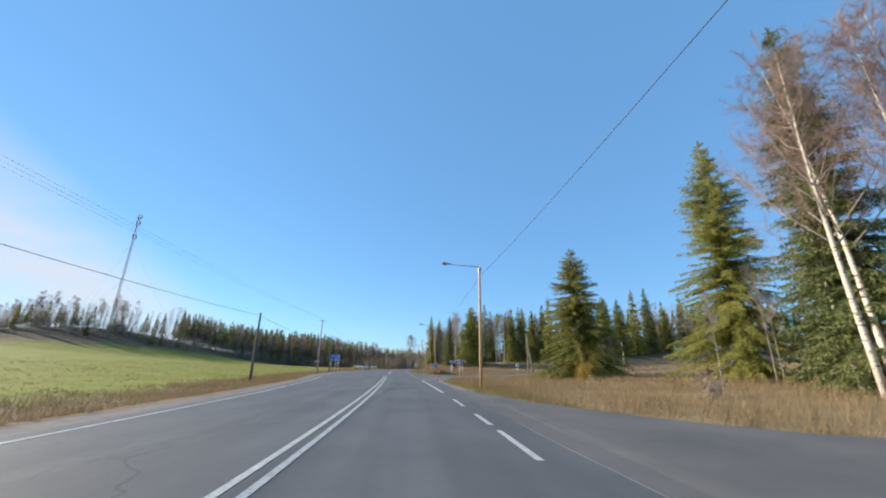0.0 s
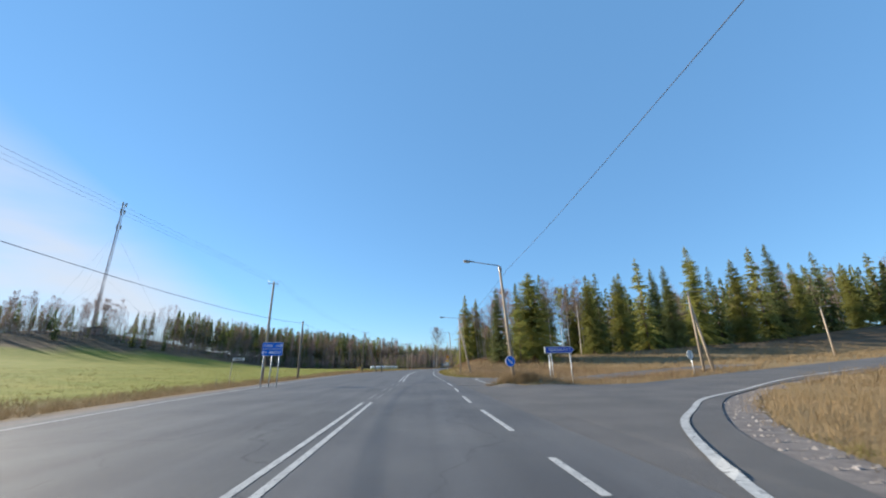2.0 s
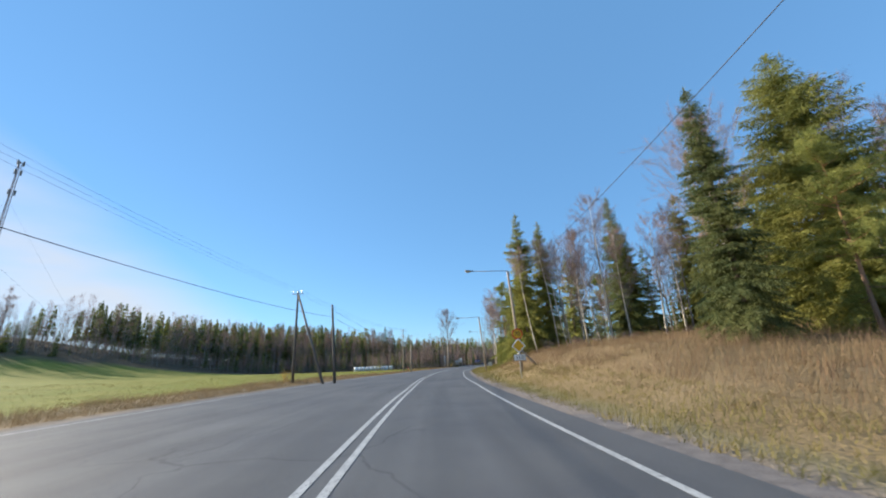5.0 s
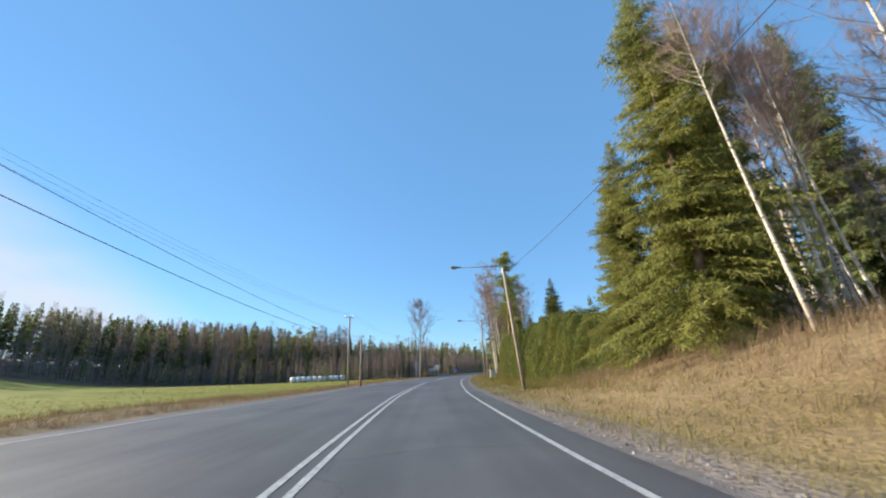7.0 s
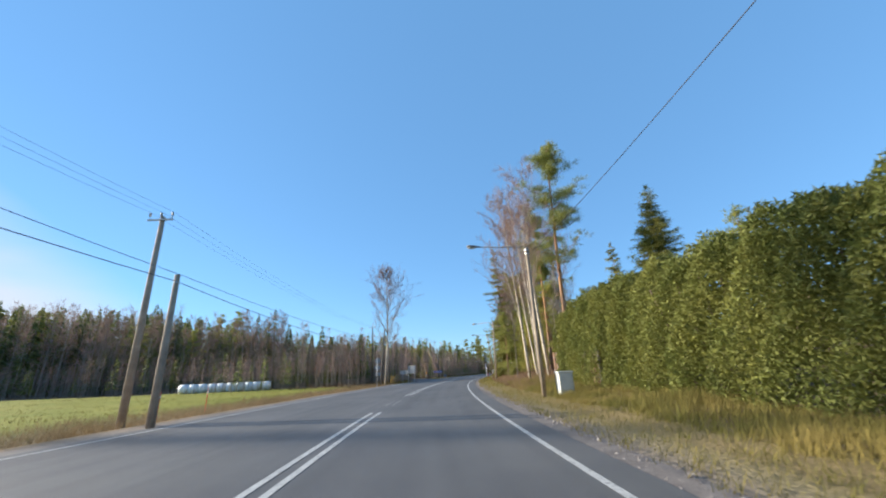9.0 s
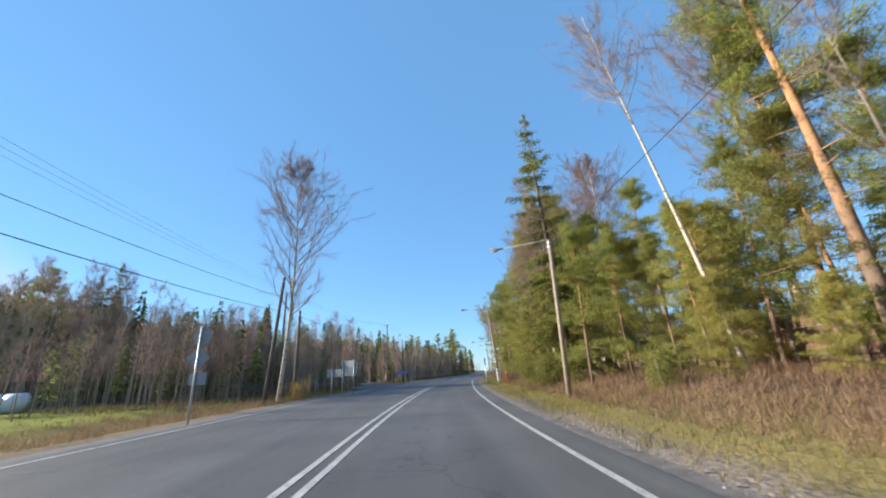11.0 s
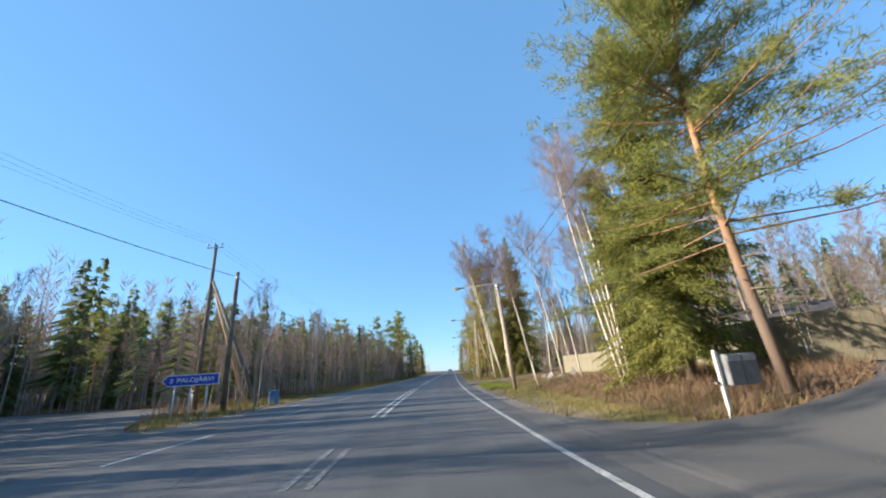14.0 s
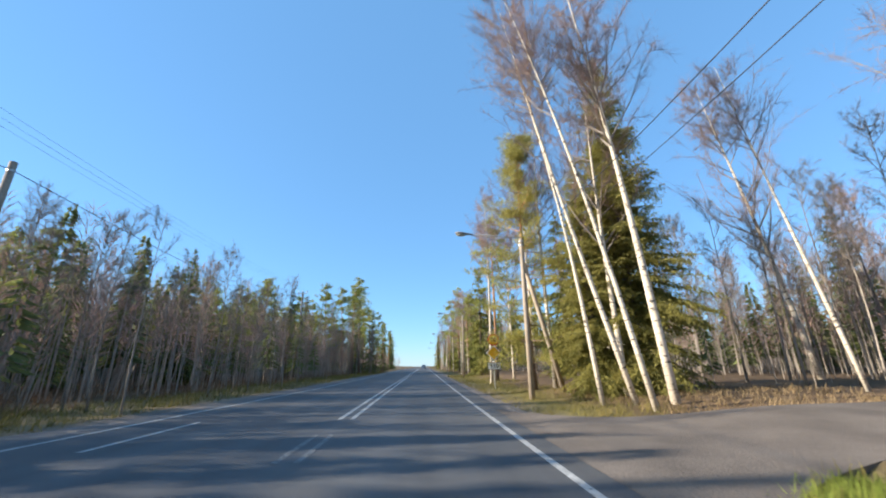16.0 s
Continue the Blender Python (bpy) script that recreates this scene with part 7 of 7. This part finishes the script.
# ---- bales ----
def bale(x, y, rz):
    ob = thing("hay_bale", x, y, ground_z(x, y) - 0.03, rz, "white plastic-wrapped round hay bale at the field's end", "hay bale", "row of hay bales")
    bm = bmesh.new()
    bmesh.ops.create_cone(bm, cap_ends=True, segments=24, radius1=0.66, radius2=0.66, depth=1.2, matrix=Matrix.Translation((0, 0, 0.64)) @ Matrix.Rotation(radians(90), 4, "Y"))
    bmesh.ops.bevel(bm, geom=[e for e in bm.edges if len({round(v.co.x, 3) for v in e.verts}) == 1], offset=0.1, segments=2, affect="EDGES")
    part("wrap", bm, M["bale"], ob, smooth_shade=True)


for k in range(10):
    w = k / 9
    bale(-32.2 + 10.6 * w + 0.1 * math.sin(k * 3), 210.2 + 1.9 * w, 8 + 3 * math.sin(k * 5))


# ---- boxes by the road ----
def utility_cabinet(x, y, rz, w, dp, h, label, mat="cabinet"):
    ob = thing("utility_cabinet", x, y, ground_z(x, y) - 0.04, rz, label, "utility cabinet")
    part("body", box(bmesh.new(), (w, dp, h - 0.12), (0, 0, (h - 0.12) / 2 + 0.02), 0.012), M[mat], ob)
    part("lid", box(bmesh.new(), (w + 0.06, dp + 0.06, 0.08), (0, 0, h - 0.06), 0.015), M[mat], ob)
    door = part("door", box(bmesh.new(), (w - 0.06, 0.015, h - 0.3), (0, -dp / 2 - 0.008, h / 2), 0.004), M[mat], ob)
    part("lock", box(bmesh.new(), (0.025, 0.02, 0.06), (w / 2 - 0.07, -dp / 2 - 0.022, h * 0.55), 0.003), M["lamp_grey"], door)


utility_cabinet(15.35, 215.5, -14, 0.40, 0.30, 1.28, "narrow pale grey utility cabinet beside the lamp post")
utility_cabinet(4.6, 164.8, -6, 0.62, 0.5, 1.02, "pale blue-grey utility cabinet on the verge")
x, y = plan(246.2, -9.3)
ob = thing("waste_bin", x, y, ground_z(x, y) - 0.02, heading(246), "blue plastic waste bin on the grass", "bin")
part("body", box(bmesh.new(), (0.42, 0.42, 0.72), (0, 0, 0.36), 0.04), M["bin_blue"], ob)
part("lid", box(bmesh.new(), (0.47, 0.47, 0.06), (0, 0, 0.75), 0.02), M["bin_blue"], ob)


def mailboxes(x, y, rz):
    ob = thing("mailbox_stand", x, y, ground_z(x, y) - 0.03, rz, "grey mailboxes on a pale post by the driveway", "mailbox")
    part("post", box(bmesh.new(), (0.06, 0.06, 1.2), (-0.25, 0, 0.55), 0.006), M["white_paint"], ob)
    part("rail", box(bmesh.new(), (0.95, 0.05, 0.05), (0.1, 0.02, 0.55), 0.004), M["shed_wood"], ob)
    for k in (0.0, 0.36):
        bx = part("mailbox", box(bmesh.new(), (0.34, 0.3, 0.56), (k, 0, 0.78), 0.015), M["lamp_grey"], ob)
        part("flap", box(bmesh.new(), (0.30, 0.012, 0.1), (k, -0.156, 0.98), 0.003), M["steel"], bx)


mailboxes(19.95, 226.4, -10)


# ---- garage behind the driveway ----
def garage(x, y, rz):
    ob = thing("garage", x, y, ground_z(x, y) - 0.05, rz, "low white garage with two doors and dark roof", "garage")
    w, dp, h = 5.8, 5.5, 2.3
    walls = [((w, 0.15, h), (0, dp / 2, h / 2))] + [((0.15, dp - 0.15, h), (sx * (w / 2 - 0.075), 0, h / 2)) for sx in (-1, 1)]
    walls += [((0.4, 0.15, h - 0.28), (cx, -dp / 2 + 0.1, (h - 0.28) / 2)) for cx in (-w / 2 + 0.36, 0, w / 2 - 0.36)]
    walls.append(((w - 0.3, 0.15, 0.28), (0, -dp / 2 + 0.1, h - 0.14)))
    for size, place in walls:
        part("wall", box(bmesh.new(), size, place), M["fence_beige"], ob)
    for cx in (-1.3, 1.3):
        door = part("garage_door", box(bmesh.new(), (2.2, 0.06, 2.0), (cx, -dp / 2 + 0.13, 1.0), 0.01), M["white_paint"], ob, "white garage door")
        for k in range(4):
            part("door_panel", box(bmesh.new(), (2.05, 0.02, 0.40), (cx, -dp / 2 + 0.095, 0.27 + 0.48 * k), 0.008), M["white_paint"], door)
    bm = bmesh.new()
    v = [bm.verts.new(p) for p in ((-w / 2 - 0.4, -dp / 2 - 0.5, h), (w / 2 + 0.4, -dp / 2 - 0.5, h), (w / 2 + 0.4, 0, h + 1.1), (-w / 2 - 0.4, 0, h + 1.1), (w / 2 + 0.4, dp / 2 + 0.4, h), (-w / 2 - 0.4, dp / 2 + 0.4, h))]
    faces = [bm.faces.new((v[0], v[1], v[2], v[3])), bm.faces.new((v[3], v[2], v[4], v[5]))]
    top = bmesh.ops.extrude_face_region(bm, geom=faces)
    bmesh.ops.translate(bm, vec=(0, 0, 0.14), verts=[q for q in top["geom"] if isinstance(q, bmesh.types.BMVert)])
    bmesh.ops.recalc_face_normals(bm, faces=bm.faces)
    part("roof", bm, M["roof"], ob)
    part("fascia", box(bmesh.new(), (w + 0.84, 0.03, 0.2), (0, -dp / 2 - 0.52, h + 0.06), 0.004), M["white_paint"], ob)


garage(42.8, 236.7, -55)


# ---- car far ahead ----
def car(s_):
    x, y = plan(s_, 0.1)
    ob = thing("car", x, y, 0.0, heading(s_), "silver hatchback seen from behind far down the road", "car")
    bm = bmesh.new()
    prof = [(-2.1, 0.35), (2.1, 0.35), (2.15, 0.75), (1.2, 0.95), (0.6, 1.4), (-1.2, 1.46), (-1.9, 1.0), (-2.15, 0.9)]
    rings = []
    for xx, k in ((-0.86, 0.96), (-0.78, 1.0), (0.78, 1.0), (0.86, 0.96)):
        rings.append([bm.verts.new((xx * (0.84 if z > 1.1 else 1.0), yy * k, z)) for yy, z in prof])
    for a, b in zip(rings, rings[1:]):
        for i in range(len(prof)):
            bm.faces.new((a[i], a[(i + 1) % len(prof)], b[(i + 1) % len(prof)], b[i]))
    bm.faces.new(rings[0][::-1])
    bm.faces.new(rings[-1])
    bmesh.ops.recalc_face_normals(bm, faces=bm.faces)
    part("body", bm, M["car_paint"], ob)
    part("rear_window", box(bmesh.new(), (1.2, 0.03, 0.42), (0, -1.58, 1.22), 0.01, Matrix.Rotation(radians(-34), 4, "X")), M["car_glass"], ob)
    for k in (-0.7, 0.7):
        part("tail_lamp", box(bmesh.new(), (0.22, 0.06, 0.16), (k, -2.11, 0.84), 0.02), M["lens_red"], ob)
        for q in (-1.35, 1.35):
            tyre = part("wheel", tube(bmesh.new(), [(k * 1.1 - 0.1, q, 0.32), (k * 1.1 + 0.1, q, 0.32)], [0.32, 0.32], 18), M["rubber"], ob)
            part("rim", tube(bmesh.new(), [(k * 1.1 - 0.106, q, 0.32), (k * 1.1 + 0.106, q, 0.32)], [0.2, 0.2], 14), M["steel"], tyre)


car(404)


# ---- fences: each board a piece ----
def board_fence(name, pts, tall, width, mat, label, post_mat, gap=0.006, z_off=0.0, post_every=2.4):
    pts = np.array(pts, float)
    seg = np.hypot(*np.diff(pts, axis=0).T)
    run = np.concatenate([[0], np.cumsum(seg)])
    x0, y0 = pts[0]
    ob = thing(name, x0, y0, 0, 0, label, "fence")
    bm = box(bmesh.new(), (width - gap, 0.022, tall), (0, 0, tall / 2), 0.003)
    me = bpy.data.meshes.new("board")
    bm.to_mesh(me)
    bm.free()
    me.materials.append(M[mat])
    rng = np.random.default_rng(3)
    n = int(run[-1] / width)
    for k in range(n):
        q = (k + 0.5) * width
        x, y = np.interp(q, run, pts[:, 0]), np.interp(q, run, pts[:, 1])
        i = min(int(np.searchsorted(run, q) - 1), len(seg) - 1)
        a = math.degrees(math.atan2(pts[i + 1, 1] - pts[i, 1], pts[i + 1, 0] - pts[i, 0]))
        b = new("board", me)
        b.parent = ob
        b.matrix_basis = pose(x - x0, y - y0, ground_z(x, y) + z_off + 0.08 + rng.normal(0, 0.008), 0, rng.normal(0, 0.35), a)
    for q in np.arange(0.05, run[-1], post_every):
        x, y = np.interp(q, run, pts[:, 0]), np.interp(q, run, pts[:, 1])
        i = min(int(np.searchsorted(run, q, "right") - 1), len(seg) - 1)
        u = (pts[i + 1] - pts[i]) / seg[i]
        side = np.array([-u[1], u[0]]) * 0.07
        part("post", box(bmesh.new(), (0.1, 0.1, tall + 0.25), (x - x0 + side[0], y - y0 + side[1], ground_z(x, y) + z_off + tall / 2 - 0.02), 0.008), M[post_mat], ob)
    for h in (0.25, 0.82):
        for i in range(len(seg)):
            a, b = pts[i], pts[i + 1]
            u = (b - a) / seg[i]
            side = np.array([-u[1], u[0]]) * 0.03
            za, zb = ground_z(*a) + z_off + tall * h, ground_z(*b) + z_off + tall * h
            part("rail", tube(bmesh.new(), [(a[0] - x0 + side[0], a[1] - y0 + side[1], za), (b[0] - x0 + side[0], b[1] - y0 + side[1], zb)], [0.035, 0.035], 4), M[post_mat], ob)
    return ob


board_fence("board_fence", [(38.5, 250.2), (34.2, 249.2), (32.4, 243.4), (29.4, 237.5), (24.9, 227.5), (26.1, 226.2)], 1.35, 0.14, "fence_beige", "tall beige board fence behind thin birches", "shed_wood")
board_fence("brown_fence", [plan(s, d) for s, d in ((184, 12.4), (192, 12.0), (199, 11.6), (207.5, 11.8))], 1.5, 0.13, "fence_brown", "reddish brown board fence under roadside trees", "shed_wood")
board_fence("brown_fence", [plan(s, d) for s, d in ((166.3, 7.7), (171, 8.2), (178, 8.6))], 1.55, 0.13, "fence_brown", "reddish brown board fence beside birches", "shed_wood")
for s_ in (189.2, 201.2):
    x, y = plan(s_, 11.4)
    ob = thing("gate_post", x, y, ground_z(x, y), heading(s_), "white painted square gate post in the brown fence", "gate post", "gate posts")
    part("shaft", box(bmesh.new(), (0.16, 0.16, 1.75), (0, 0, 0.85), 0.01), M["white_paint"], ob)
    part("cap", box(bmesh.new(), (0.22, 0.22, 0.06), (0, 0, 1.75), 0.012), M["white_paint"], ob)


# ---- loose stones ----
def stones(name, n, seed, s, d, lo, hi, label):
    rng = np.random.default_rng(seed)
    base = np.array([(1, 0, 0), (-1, 0, 0), (0, 1, 0), (0, -1, 0), (0, 0, 1), (0, 0, -0.6)], float)
    tris = np.array([(0, 2, 4), (2, 1, 4), (1, 3, 4), (3, 0, 4), (2, 0, 5), (1, 2, 5), (3, 1, 5), (0, 3, 5)])
    x, y = plan(s, d)
    z = np.array([max(ground_z(a, b), -0.03) for a, b in zip(x, y)])
    size = lo + (hi - lo) * rng.random(n) ** 3
    v = np.stack([x, y, z], -1)[:, None] + base[None] * (0.6 + 0.8 * rng.random((n, 6, 1))) * size[:, None, None]
    f = tris[None] + (np.arange(n) * 6)[:, None, None]
    return tagged(link_mesh(name, v.reshape(-1, 3), f.reshape(-1, 3), M["stone"]), label, "gravel", kind="stuff")


rg = np.random.default_rng(17)
gs_ = np.concatenate([20 + 20 * rg.random(700), 95 + 170 * rg.random(2600)])
stones("shoulder_gravel", len(gs_), 18, gs_, asphalt_right(gs_) + 0.05 + 0.5 * rg.random(len(gs_)), 0.01, 0.04, "loose reddish grey gravel on the road shoulder")
cq = rg.random(2400) ** 1.4
cx_, cy_ = np.interp(cq, np.linspace(0, 1, len(exit_south)), exit_south[:, 0]), np.interp(cq, np.linspace(0, 1, len(exit_south)), exit_south[:, 1])
nx_, ny_ = (np.interp(cq, np.linspace(0, 1, len(rim)), rim[:, k]) for k in (0, 1))
off_ = 0.1 + 0.75 * rg.random(len(cq))
sd_ = np.array([unplan(a + c * o, b + e * o) for a, b, c, e, o in zip(cx_, cy_, nx_, ny_, off_) if a < 20])
stones("junction_gravel", len(sd_), 19, sd_[:, 0], sd_[:, 1], 0.012, 0.07, "heap of pinkish grey gravel round the junction corner")
rk = np.array([(217.5, 7.7), (218.2, 8.0), (218.9, 8.2), (218.1, 8.7), (249.5, 7.5), (251, 8.6), (252.5, 7.9), (250.5, 9.4), (254, 8.8)])
stones("boulders", len(rk), 20, rk[:, 0], rk[:, 1], 0.3, 0.6, "mossy grey boulders under the trees")
